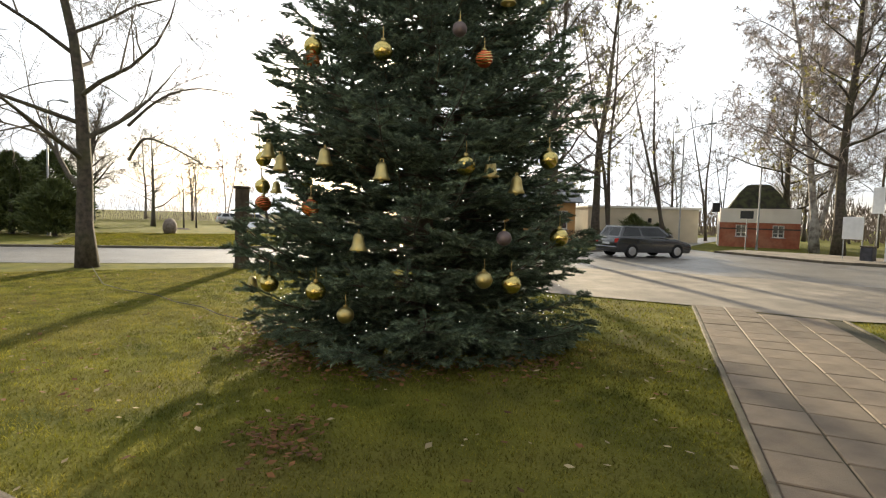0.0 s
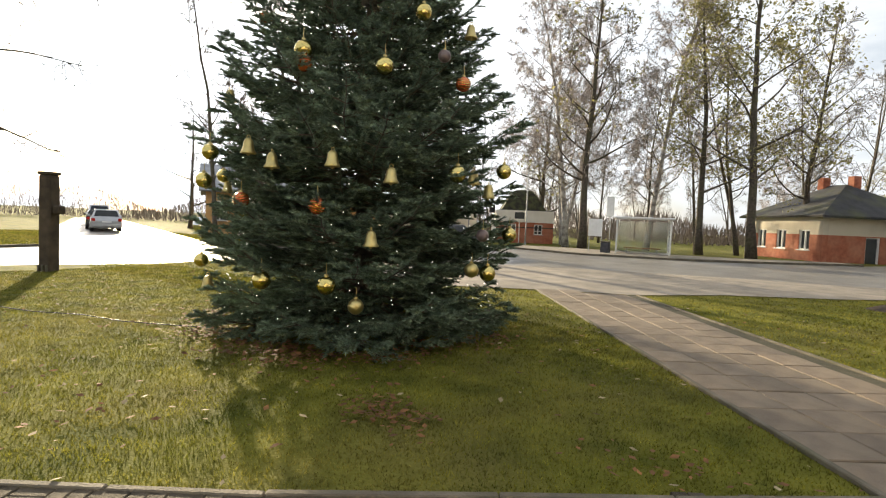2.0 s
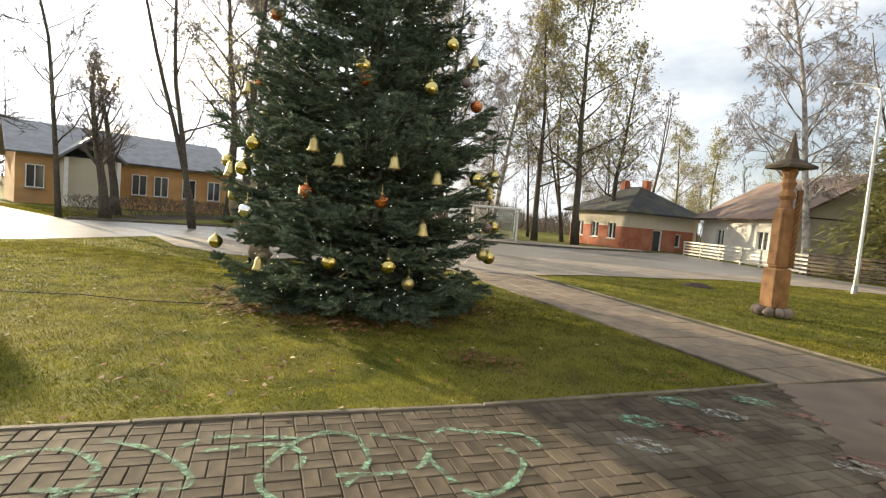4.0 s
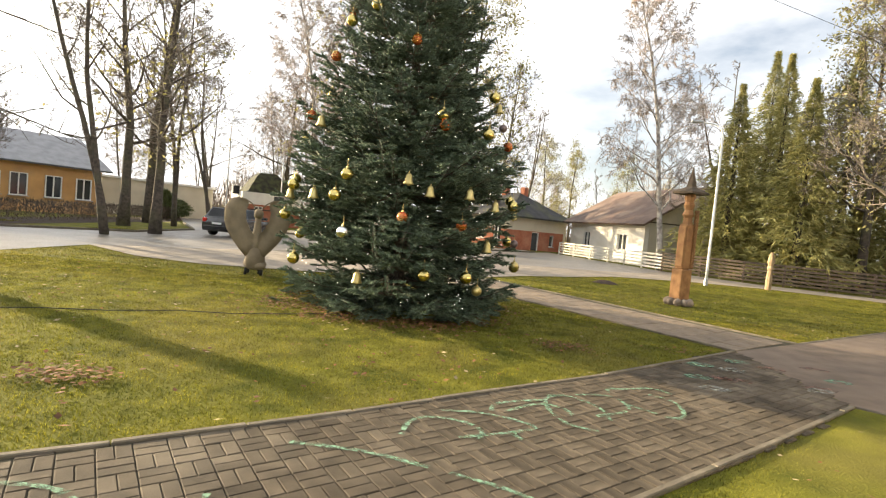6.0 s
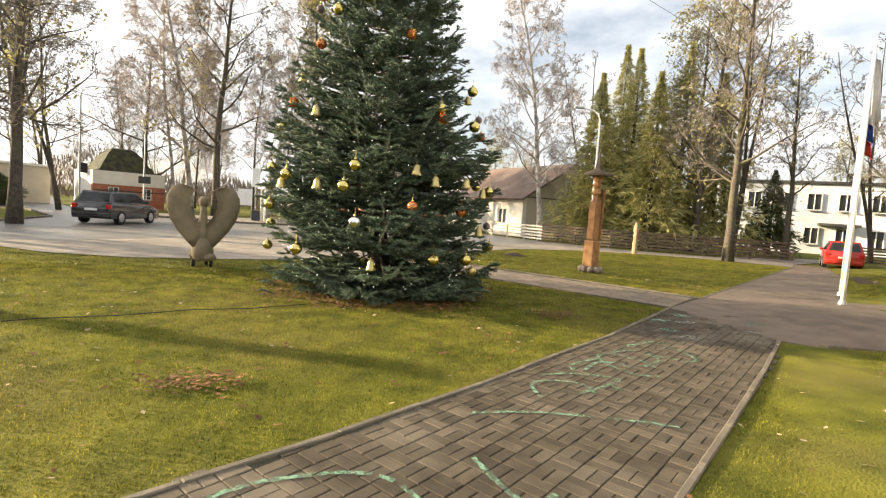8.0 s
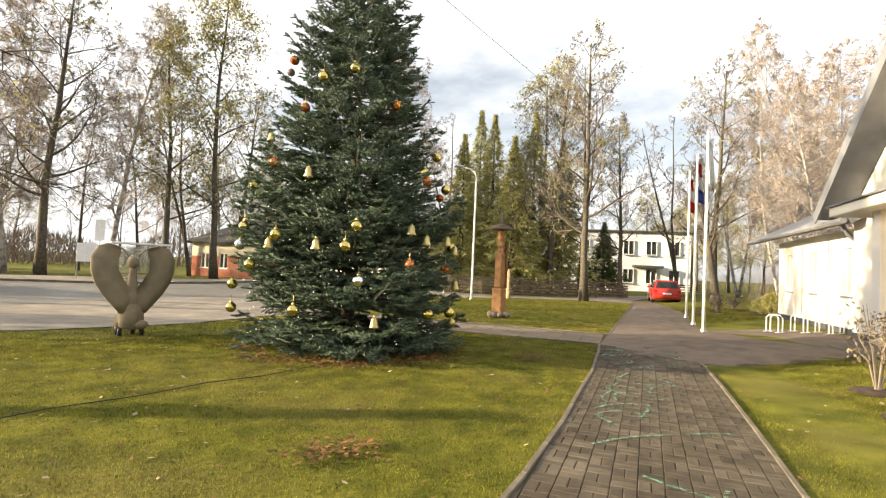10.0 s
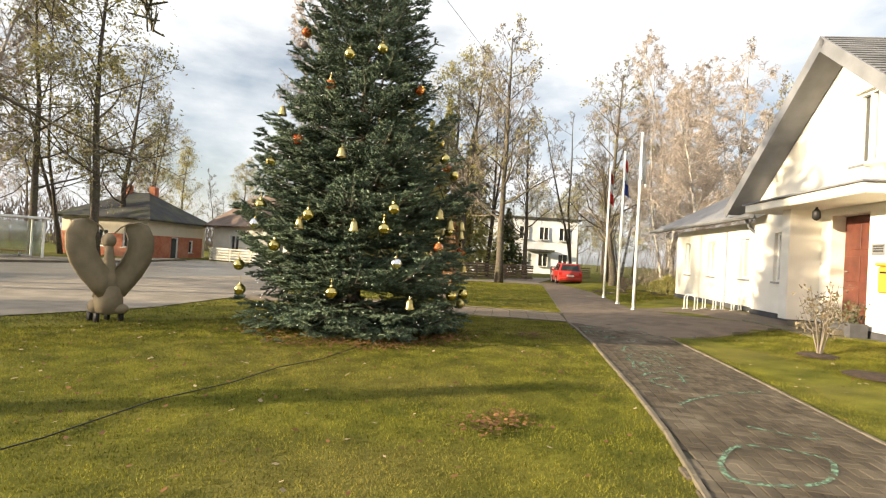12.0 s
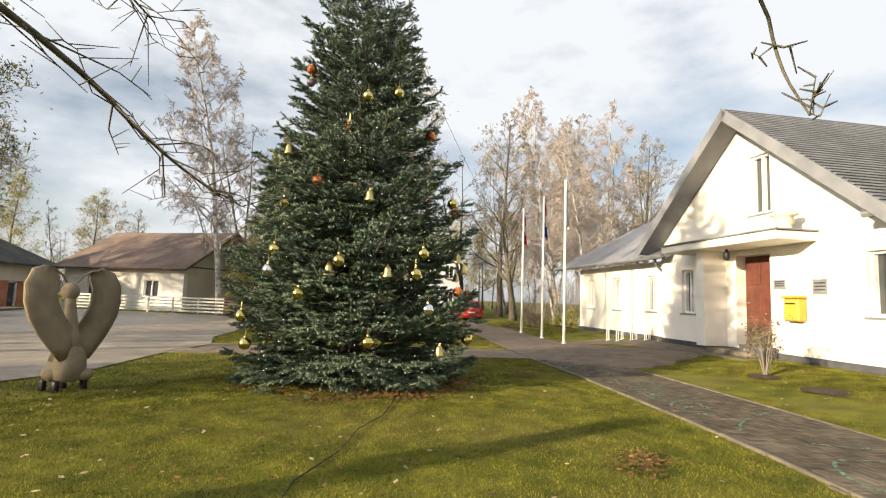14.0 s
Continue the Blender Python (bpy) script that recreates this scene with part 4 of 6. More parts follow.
def bare_tree(name, seed, height, trunk_r, material, twig_mat, spread=0.55, first=0.25, limbs=14, depth=3, droop=0.0, fork=1, lean=0.0, clumps=0, clump_mat=None, fine=1.0, up=0.5, thin=0.010):
    """Trunk, limbs and fine twigs, with clumps of leaves where the crown still has some. Returns the meshes by part."""
    r = random.Random(seed)
    trunk, twigs = bmesh.new(), bmesh.new()
    CV, CF = [], []
    ends = []

    def wander(p, d, length, steps, bend, rise_by):
        pts = [p]
        for _ in range(steps):
            d = (d + Vector((r.gauss(0, bend), r.gauss(0, bend), r.gauss(0, bend * 0.6) + rise_by))).normalized()
            p = p + d * (length / steps)
            pts.append(p)
        return pts

    def grow(p, d, length, rad, level):
        steps = 5 if level == 0 else 4 if level == 1 else 3
        pts = wander(p, d, length, steps, 0.16 + 0.05 * level, (0.10 * up if level < 2 else 0.02) - droop * (0.06 + 0.10 * level))
        radii = [max(rad * (1 - 0.86 * i / steps), thin) for i in range(steps + 1)]
        tube(trunk if level == 0 else twigs, pts, radii, 5 if level == 0 else 4 if level == 1 else 3, cap=False)
        ends.append(pts[-1])
        if level >= depth:
            return
        n = int((5, 7, 5, 3)[min(level, 3)] * fine)
        for i in range(n):
            f = 0.22 + 0.78 * (i + r.random()) / n
            q = pts[min(int(f * steps), steps - 1)].lerp(pts[min(int(f * steps) + 1, steps)], f * steps % 1)
            dd = (pts[min(int(f * steps) + 1, steps)] - pts[min(int(f * steps), steps - 1)]).normalized()
            a = r.uniform(0, 2 * math.pi)
            side = dd.cross(Vector((math.cos(a), math.sin(a), 0.3))).normalized()
            nd = (dd * r.uniform(0.5, 0.9) + side * r.uniform(0.5, 0.95)).normalized()
            grow(q, nd, length * r.uniform(0.34, 0.55) * (1.1 - 0.4 * f), max(radii[min(int(f * steps), steps)] * 0.55, thin), level + 1)

    stems = []
    for s in range(fork):
        d = Vector((lean + (r.uniform(-0.2, 0.2) if fork > 1 else 0), r.uniform(-0.18, 0.18) if fork > 1 else 0.02, 1)).normalized()
        pts = wander(Vector((0, 0, -0.1)), d, height, 9, 0.045, 0.05)
        rr = trunk_r * (1.0 if fork == 1 else 0.75)
        radii = [rr * 1.35] + [rr * (1 - 0.9 * (i / 9) ** 0.9) + 0.008 for i in range(1, 10)]
        tube(trunk, pts, radii, 9)
        stems.append((pts, radii))
        for i in range(limbs // fork):
            f = first + (1 - first) * (i + r.random()) / (limbs // fork)
            k = min(int(f * 9), 8)
            q = pts[k].lerp(pts[k + 1], f * 9 - k)
            a = i * 2.4 + r.uniform(-0.5, 0.5)
            nd = Vector((math.cos(a), math.sin(a), r.uniform(0.15, 0.5) + up * f)).normalized()
            grow(q, nd, height * spread * (1.05 - 0.75 * f) * r.uniform(0.7, 1.1), max(radii[k] * 0.42, 0.012), 0)
    if clumps:
        for _ in range(clumps):
            c = r.choice(ends)
            size = r.uniform(0.18, 0.5)
            for _ in range(26):
                p = c + Vector((r.gauss(0, size), r.gauss(0, size), r.gauss(-0.1, size * 0.9)))
                u = Vector((r.gauss(0, 1), r.gauss(0, 1), r.gauss(0, 1))).normalized() * r.uniform(0.05, 0.12)
                v = Vector((r.gauss(0, 1), r.gauss(0, 1), r.gauss(0, 1))).normalized() * r.uniform(0.03, 0.08)
                k = len(CV)
                CV.extend((tuple(p - u), tuple(p + v), tuple(p + u), tuple(p - v)))
                CF.append((k, k + 1, k + 2, k + 3))
    out = []
    for nm, b, m in (("trunk", trunk, material), ("crown", twigs, twig_mat)):
        me = bpy.data.meshes.new(nm)
        b.to_mesh(me)
        b.free()
        me.materials.append(m)
        for p in me.polygons:
            p.use_smooth = True
        out.append((nm, me))
    if clumps:
        me = bpy.data.meshes.new("foliage")
        me.from_pydata(CV, [], CF)
        me.materials.append(clump_mat)
        out.append(("foliage", me))
    return out


def plant(kind, x, y, rz, s, label, name="bare_tree", group="trees round the square", z=0.0):
    t = thing(name, x, y, z, rz, label, "tree", group)
    t.scale = (s, s, s)
    for nm, me in kind:
        o = new(nm, me)
        o.parent = t
        if nm != "trunk":
            o["kind"] = "stuff"
    return t


K_DARK = bare_tree("a", 11, 11.0, 0.23, M_BARK, M_TWIG, 0.62, 0.17, 15, 3, 0.05, fine=1.25, up=0.25, lean=0.08, thin=0.006)
K_POLL = bare_tree("b", 12, 9.5, 0.30, M_BARK, M_TWIG, 0.42, 0.30, 24, 3, 0.0, fine=1.1, up=1.3, thin=0.008)
K_BIRCH = bare_tree("c", 13, 15.0, 0.16, M_BIRCH, M_TWIGP, 0.34, 0.2, 34, 3, 0.6, fine=1.35, up=0.9)
K_BIRCH2 = bare_tree("d", 14, 14.0, 0.14, M_BIRCH, M_TWIGP, 0.34, 0.2, 30, 3, 0.5, fork=2, fine=1.25, up=0.9)
K_LIME = bare_tree("e", 15, 14.0, 0.22, M_BARK, M_TWIG, 0.36, 0.25, 24, 3, 0.1, fine=1.1, up=0.8, clumps=40, clump_mat=M_MISTLE)
K_LEAFY = bare_tree("f", 16, 15.0, 0.20, M_BARK, M_TWIG, 0.34, 0.22, 20, 3, 0.35, fine=0.9, up=0.7, clumps=260, clump_mat=M_MISTLE)
K_THIN = bare_tree("g", 17, 11.0, 0.09, M_BARK, M_TWIG, 0.3, 0.2, 18, 2, 0.0, fine=1.3, up=0.9)
K_MID = bare_tree("h", 18, 12.0, 0.15, M_BARK, M_TWIG, 0.38, 0.25, 16, 3, 0.1, fork=2, fine=0.85, up=0.7)

L_DARK = "bare dark-barked deciduous tree with spreading limbs"
L_BIRCH = "tall bare birch with pale bark and drooping twigs"
L_LEAFY = "tall tree with sparse olive-yellow leaves"
near_tree = plant(K_DARK, -10.9, 4.2, 200, 1.0, L_DARK + " beside the road")
plant(K_POLL, -36.85, 1.86, 30, 1.0, "pollarded bare tree with a dense crown of upright shoots")
plant(K_DARK, -51.55, 5.78, 100, 0.85, L_DARK)
plant(K_THIN, -44.59, 8.13, 10, 0.7, L_DARK)
plant(K_THIN, -47.37, 9.31, 10, 0.8, L_DARK)
plant(K_POLL, -20.7, 21.9, 130, 0.8, "pollarded bare tree beside the street")
for x, y in ((62.07, 40.29), (67.26, 37.87), (71.9, 48.68), (58.52, 44.48), (75.72, 42.64), (64.02, 31.89)):
    plant(K_LEAFY if x % 2 else K_BIRCH2, x, y, 37 * x, 0.9, "distant bare tree at the edge of the wood", group="distant trees")
plant(K_POLL, -49.63, -1.58, 250, 1.0, "pollarded bare tree in the park")
# over the road, by the ochre building and the kiosk
plant(K_MID, -13.2, 19.1, 70, 1.15, L_DARK + " before the ochre building")
plant(K_THIN, -18.6, 17.4, 20, 1.25, L_DARK + " before the ochre building")
plant(K_LIME, -12.9, 22.0, 250, 1.05, "tall bare tree with ragged leaf tufts")
for kind, x, y, rz, s, lab in (
        (K_POLL, -17.48, 18.61, 80, 0.75, "pollarded bare tree beside the ochre building"), (K_LIME, -16.9, 25.9, 10, 1.19, "tall bare tree with ragged leaf tufts"),
        (K_MID, -16.55, 30.22, 140, 1.19, L_DARK), (K_MID, -17.36, 36.56, 60, 1.19, L_DARK), (K_LIME, -18.92, 31.51, 200, 1.31, "tall bare tree with ragged leaf tufts"),
        (K_DARK, -16.21, 49.39, 0, 1.31, L_DARK + " behind the kiosk"), (K_BIRCH, -10.97, 42.89, 60, 1.5, L_BIRCH), (K_LIME, -8.76, 40.69, 130, 1.4, L_DARK),
        (K_BIRCH2, -13.05, 47.13, 200, 1.5, L_BIRCH), (K_BIRCH, -5.25, 45.1, 250, 1.38, L_BIRCH), (K_LEAFY, -1.45, 44.4, 0, 1.31, L_LEAFY), (K_LEAFY, 1.93, 43.52, 77, 1.52, L_LEAFY),
        (K_MID, 0.65, 48.05, 20, 1.38, L_DARK), (K_LIME, 4.74, 48.9, 160, 1.19, L_DARK), (K_MID, 7.91, 56.22, 160, 1.25, L_DARK), (K_LEAFY, 12.65, 68.14, 10, 0.94, L_LEAFY), (K_LEAFY, 17.48, 73.42, 110, 0.94, L_LEAFY), (K_LEAFY, 22.86, 67.54, 210, 0.81, L_LEAFY),
        (K_BIRCH, 14.2, 32.4, 40, 1.25, L_BIRCH + " before the house"), (K_MID, 22.21, 39.47, 40, 1.31, L_DARK), (K_LIME, 20.15, 21.43, 30, 1.15, "bare forked lime tree with pale trunk"),
        (K_LIME, 23.83, 28.26, 120, 1.25, "bare tree with yellowish tufts"), (K_LEAFY, 25.9, 32.06, 200, 1.25, L_LEAFY), (K_MID, 27.16, 28.34, 90, 1.38, L_DARK), (K_LIME, 28.17, 25.1, 0, 0.94, "bare tree with yellowish tufts"),
        (K_POLL, 25.06, 15.84, 0, 0.9, "pollarded bare tree beside the drive"), (K_LIME, 31.53, 19.64, 50, 1.19, L_DARK), (K_BIRCH, 36.12, 16.14, 10, 1.31, L_BIRCH), (K_BIRCH2, 38.53, 14.01, 100, 1.38, L_BIRCH), (K_BIRCH, 42.95, 18.96, 220, 1.38, L_BIRCH),
        (K_MID, 35.5, 24.96, 10, 1.25, L_DARK), (K_BIRCH2, 41.23, 23.02, 320, 1.25, L_BIRCH), (K_THIN, -3.01, 52.97, 0, 1.5, L_DARK), (K_THIN, -7.64, 55.33, 100, 1.5, L_DARK), (K_THIN, 4.86, 59.62, 30, 1.5, L_DARK),
        (K_THIN, -20.69, 59.85, 30, 1.38, L_DARK), (K_THIN, -14.33, 61.06, 130, 1.44, L_DARK), (K_MID, -26.28, 54.89, 130, 1.19, L_DARK), (K_MID, -38.82, 59.13, 10, 1.19, L_DARK), (K_DARK, -41.99, 28.75, 60, 1, L_DARK), (K_MID, -45.97, 15.52, 60, 1, L_DARK), (K_MID, -47.62, 35.11, 60, 1, L_DARK)):
    plant(kind, x, y, rz, s, lab)


def conifer(name, seed, height, radius, material, label, x, y, columnar=False, n=2600, leaf=0.16):
    r = random.Random(seed)
    t = thing(name, x, y, 0, 0, label, "tree", "evergreens")
    bm = bmesh.new()
    tube(bm, [(0, 0, -0.1), (0, 0, height * 0.9)], [radius * 0.08 + 0.05, 0.02], 7)
    part("trunk", bm, M_BARK, t)
    V, F = [], []
    for i in range(n):
        h = r.random() ** 0.8
        prof = (1 - h) if not columnar else min(1.0, 3.2 * (1 - h)) * (0.75 + 0.25 * min(1, h * 5))
        if not columnar:                  # tiers of drooping boughs
            prof *= 0.58 + 0.42 * (1 - (h * height * 0.85) % 1.0)
        ang = r.uniform(0, 2 * math.pi)
        lump = 1 + 0.30 * math.sin(ang * 3 + h * 19 + seed) + 0.2 * math.sin(ang * 7 - h * 37)
        rr = radius * max(prof, 0.03) * lump * r.uniform(0.45, 1.25)
        zc = 0.15 + h * (height - 0.2)
        p = Vector((math.cos(ang) * rr, math.sin(ang) * rr, zc))
        out = Vector((math.cos(ang), math.sin(ang), 0.5 if columnar else -0.35))
        for _ in range(3):
            d = (out + Vector((r.gauss(0, 0.5), r.gauss(0, 0.5), r.gauss(0, 0.5)))).normalized()
            s = d.cross(Vector((r.gauss(0, 1), r.gauss(0, 1), r.gauss(0, 1)))).normalized()
            l = leaf * r.uniform(0.7, 1.5) * (1.0 if columnar else 0.3 + 0.8 * (1 - h))
            k = len(V)
            V.extend((tuple(p - s * l * 0.16), tuple(p + s * l * 0.16), tuple(p + d * l * 1.5)))
            F.append((k, k + 1, k + 2))
    raw("crown", V, F, material, t)
    return t


for i, (x, y, hgt, rad) in enumerate(((18.5, 32.9, 12.6, 2.9), (21.1, 32.4, 14.6, 3.2), (20.8, 29.4, 12.2, 2.8), (24.4, 31.1, 15.2, 3.3), (22.2, 35.8, 16.0, 3.4), (26.6, 30.0, 13.0, 2.9))):
    conifer("spruce", 40 + i, hgt, rad, M_OLIVE, "tall olive-green conifer behind the fence", x, y, n=5200, leaf=0.32)
conifer("spruce", 50, 6.5, 2.0, M_THUJA, "dark spruce beyond the drive", 32, 30, n=2600, leaf=0.3)
for i, (x, y, hgt, rad) in enumerate(((-31.78, -1.28, 4.6, 1.5), (-34.38, 0.11, 5.0, 1.6), (-33.72, -3.16, 4.4, 1.6), (-29.19, 1.06, 3.0, 1.1), (-37, -5.05, 4.2, 1.6))):
    conifer("thuja", 60 + i, hgt, rad, M_THUJA, "broad dark green thuja by the road", x, y, True, n=4200, leaf=0.2)
for i, (x, y, hgt, rad) in enumerate(((-22.16, 39.04, 2.3, 0.75), (-22.88, 41.26, 1.7, 0.7), (-23.66, 44.04, 1.6, 0.6))):
    conifer("thuja", 70 + i, hgt, rad, M_THUJA, "clipped dark thuja before the annexe", x, y, True, n=1500, leaf=0.14)
for i, (x, y) in enumerate(((19.66, 10.31), (21.18, 11.37))):
    conifer("dwarf_conifer", 80 + i, 1.25 - 0.3 * i, 0.36, M_OLIVE, "small yellow-green conifer in the flower bed", x, y, True, n=700, leaf=0.09)

# far woodland all round, thin bare trees and brush
r = random.Random(77)
for i in range(64):
    a = radians(-108 + 178 * (i + r.random()) / 64)
    dist = r.uniform(74, 110)
    if -78 < math.degrees(a) < -52:
        continue
    plant((K_THIN, K_MID, K_BIRCH2, K_LIME)[i % 4], -math.sin(-a) * dist, math.cos(a) * dist, r.uniform(0, 360), r.uniform(0.8, 1.15), "distant bare tree at the edge of the wood", group="distant trees")
V, F = [], []
for i in range(34000):
    a = radians(r.uniform(-112, 75))
    dist = r.uniform(80, 104) + 6 * math.sin(a * 9)
    h = r.random() ** 1.4 * (4.2 + 1.6 * math.sin(a * 13) + 1.2 * math.sin(a * 31))
    p = Vector((math.sin(a) * dist, math.cos(a) * dist, h))
    u = Vector((r.gauss(0, 0.25), r.gauss(0, 0.25), r.uniform(0.5, 1.5)))
    k = len(V)
    V.extend((tuple(p + Vector((0.07, 0, 0))), tuple(p - Vector((0.07, 0.03, 0))), tuple(p + u)))
    F.append((k, k + 1, k + 2))
tagged(raw("woodland_brush", V, F, M_FARWOOD), "brown leafless brush along the far wood", "woodland", "", "stuff")

# long low limbs of the roadside tree that reach over the lawn
inv = near_tree.matrix_world.inverted()
for k, pts in enumerate((
        [(-10.3, 5.2, 2.9), (-9.3, 5.5, 3.35), (-8.1, 5.75, 3.25), (-6.8, 6.1, 2.95), (-6, 6.5, 2.65), (-5.3, 6.65, 2.42)],
        [(-10.3, 5.2, 3.8), (-9.1, 5.9, 4.4), (-7.3, 6.6, 4.4), (-5.7, 7.2, 4.0)],
        [(-10.2, 5.2, 4.4), (-8.9, 4.6, 4.6), (-7.5, 3.6, 4.1), (-6.65, 2.9, 3.2), (-6.3, 2.5, 2.65), (-6.15, 2.45, 2.42), (-6.12, 2.36, 2.24)])):
    q = random.Random(300 + k)
    bm = bmesh.new()
    pts = [Vector(p) for p in pts]
    for _ in range(2):                   # round the bends
        pts = [pts[0]] + [a.lerp(b, f) for a, b in zip(pts, pts[1:]) for f in (0.25, 0.75)] + [pts[-1]]
    n = len(pts)
    tube(bm, pts, [(0.042 if k < 2 else 0.012) * (1 - i / n) ** 1.3 + (0.006 if k < 2 else 0.0035) for i in range(n)], 6)
    for i in range(36 if k < 2 else 12):
        f = q.uniform(0.25, 1.0) * (n - 1)
        j = min(int(f), n - 2)
        p = pts[j].lerp(pts[j + 1], f - j)
        d = ((pts[j + 1] - pts[j]).normalized() + Vector((q.gauss(0, 0.7), q.gauss(0, 0.7), q.gauss(0, 0.45)))).normalized()
        L = q.uniform(0.25, 0.9) * (0.13 if k == 2 else 1.0)
        m1 = p + d * L * 0.5 + Vector((q.gauss(0, 0.12), q.gauss(0, 0.12), q.gauss(0, 0.12))) * L
        e = p + d * L + Vector((0, 0, q.uniform(-0.05, 0.16)))
        tube(bm, [p, m1, e], [0.008, 0.0055, 0.003] if k < 2 else [0.0035, 0.0028, 0.0016], 4, cap=False)
        for _ in range(3):
            e2 = m1.lerp(e, q.random()) 
            tube(bm, [e2, e2 + Vector((q.gauss(0, 0.16), q.gauss(0, 0.16), q.gauss(0.04, 0.1))) * (0.3 if k == 2 else 1.0)], [0.005, 0.003], 3, cap=False)
    bm.transform(inv)
    part("limb", bm, M_BARK, near_tree, "long drooping bare limb", True)

V, F = [], []
for i in range(9000):
    x, y = r.uniform(19, 48), r.uniform(1, 24)
    if y > 2 + 0.55 * x - 2 or x - y < 8:
        continue
    p = Vector((x, y, r.random() ** 1.5 * 3.0))
    u = Vector((r.gauss(0, 0.2), r.gauss(0, 0.2), r.uniform(0.4, 1.1)))
    k = len(V)
    V.extend((tuple(p + Vector((0.03, 0.02, 0))), tuple(p - Vector((0.03, 0.02, 0))), tuple(p + u)))
    F.append((k, k + 1, k + 2))
tagged(raw("thicket", V, F, M_FARWOOD), "brown leafless thicket behind the flagpoles", "thicket", "", "stuff")
for i, (x, y) in enumerate(((27.18, 11.14), (28.8, 7.89), (30.99, 11.65), (32.68, 8.39), (36.01, 11.14), (39.65, 9.43), (29.29, 14.17))):
    plant((K_BIRCH, K_MID, K_BIRCH2, K_LIME)[i % 4], x, y, 50 * i, 0.85 + 0.05 * (i % 4), L_BIRCH if i % 2 == 0 else L_DARK)


# ---- sculptures and posts ----
def strip_plate(bm, rows, thick):
    """A curved plate from rows of (outer, inner) points, given a thickness along y."""
    cols = []
    for a, b in rows:
        a, b = Vector(a), Vector(b)
        ring = []
        for f in (0, 0.33, 0.67, 1):
            p = a.lerp(b, f)
            bulge = math.sin(math.pi * f)
            ring.append((p + Vector((0, -thick * (0.35 + 0.65 * bulge), 0)), p + Vector((0, thick * (0.35 + 0.3 * bulge), 0))))
        cols.append(ring)
    fr = [[bm.verts.new(p[0]) for p in r] for r in cols]
    bk = [[bm.verts.new(p[1]) for p in r] for r in cols]
    for i in range(len(cols) - 1):
        for j in range(3):
            bm.faces.new((fr[i][j], fr[i][j + 1], fr[i + 1][j + 1], fr[i + 1][j]))
            bm.faces.new((bk[i][j], bk[i + 1][j], bk[i + 1][j + 1], bk[i][j + 1]))
        for j in (0, 3):
            bm.faces.new((fr[i][j], fr[i + 1][j], bk[i + 1][j], bk[i][j]))
    for i in (0, -1):
        for j in range(3):
            bm.faces.new((fr[i][j], fr[i][j + 1], bk[i][j + 1], bk[i][j]))
    return bm


def ball(bm, c, r, seg=12, squash=(1, 1, 1)):
    return bmesh.ops.create_uvsphere(bm, u_segments=seg, v_segments=max(6, seg * 2 // 3), radius=1, matrix=Matrix.Translation(c) @ Matrix.Diagonal((r * squash[0], r * squash[1], r * squash[2], 1)))


bm = bmesh.new()
WING = [((-0.50, 1.97), (-0.28, 1.90)), ((-0.70, 1.91), (-0.26, 1.78)), ((-0.82, 1.68), (-0.31, 1.62)), ((-0.82, 1.40), (-0.29, 1.40)), ((-0.74, 1.14), (-0.18, 1.18)), ((-0.58, 0.88), (-0.06, 1.02)), ((-0.40, 0.66), (0.0, 0.86)), ((-0.24, 0.48), (0.03, 0.62))]
for sgn in (1, -1):
    rows = []
    for i, (o, n) in enumerate(WING):
        y = -0.10 + 0.16 * (1 - i / 7) ** 1.5
        rows.append(((sgn * o[0] * 0.95, y, o[1] * 0.97), (sgn * n[0] * 0.95, y + 0.03, n[1] * 0.97)))
    strip_plate(bm, rows, 0.07)
    tube(bm, [(sgn * -0.61, 0.05, 1.82), (sgn * -0.50, 0.06, 1.88), (sgn * -0.34, 0.07, 1.87), (sgn * -0.18, 0.08, 1.78), (sgn * -0.08, 0.10, 1.66)], [0.03, 0.022, 0.018, 0.016, 0.014], 6)
tube(bm, [(0, 0.05, 0.45), (0, 0.04, 0.8), (0, 0.06, 1.1), (0, 0.08, 1.32), (0, 0.10, 1.46)], [0.24, 0.17, 0.10, 0.075, 0.07], 12)
ball(bm, (0, 0.12, 1.52), 0.125, 12, (0.95, 1.25, 1.15))
tube(bm, [(0, 0.22, 1.52), (0, 0.42, 1.44)], [0.05, 0.012], 8)
lathe(bm, [(0.15, 0.14), (0.22, 0.2), (0.245, 0.34), (0.235, 0.48), (0.19, 0.62), (0.12, 0.72), (0.01, 0.75)], 14)
ball(bm, (-0.15, 0.12, 0.28), 0.14, 12, (1, 1.15, 1))
ball(bm, (0.13, 0.18, 0.26), 0.13, 10, (1.1, 1.1, 0.8))
ball(bm, (0.14, -0.16, 0.24), 0.12, 10, (1.3, 1, 0.8))
nf = len(bm.faces)
for x, y in ((-0.2, -0.02), (0.18, -0.12), (0.1, 0.2), (-0.18, 0.26)):
    box(bm, x - 0.035, y - 0.05, 0.0, x + 0.035, y + 0.05, 0.17, bevel=0.008)
bm.faces.ensure_lookup_table()
for f in bm.faces[nf:]:
    f.material_index = 1
swan = obj("bird_statue", bm, [M_SWAN, M_DARK], True)
swan.matrix_world = pose(-4.2, 11.35, 0.0, 0, 0, 14) @ Matrix.Diagonal((0.97, 0.97, 0.97, 1))
tagged(swan, "carved sandstone-coloured bird statue with raised heart-shaped wings", "statue")

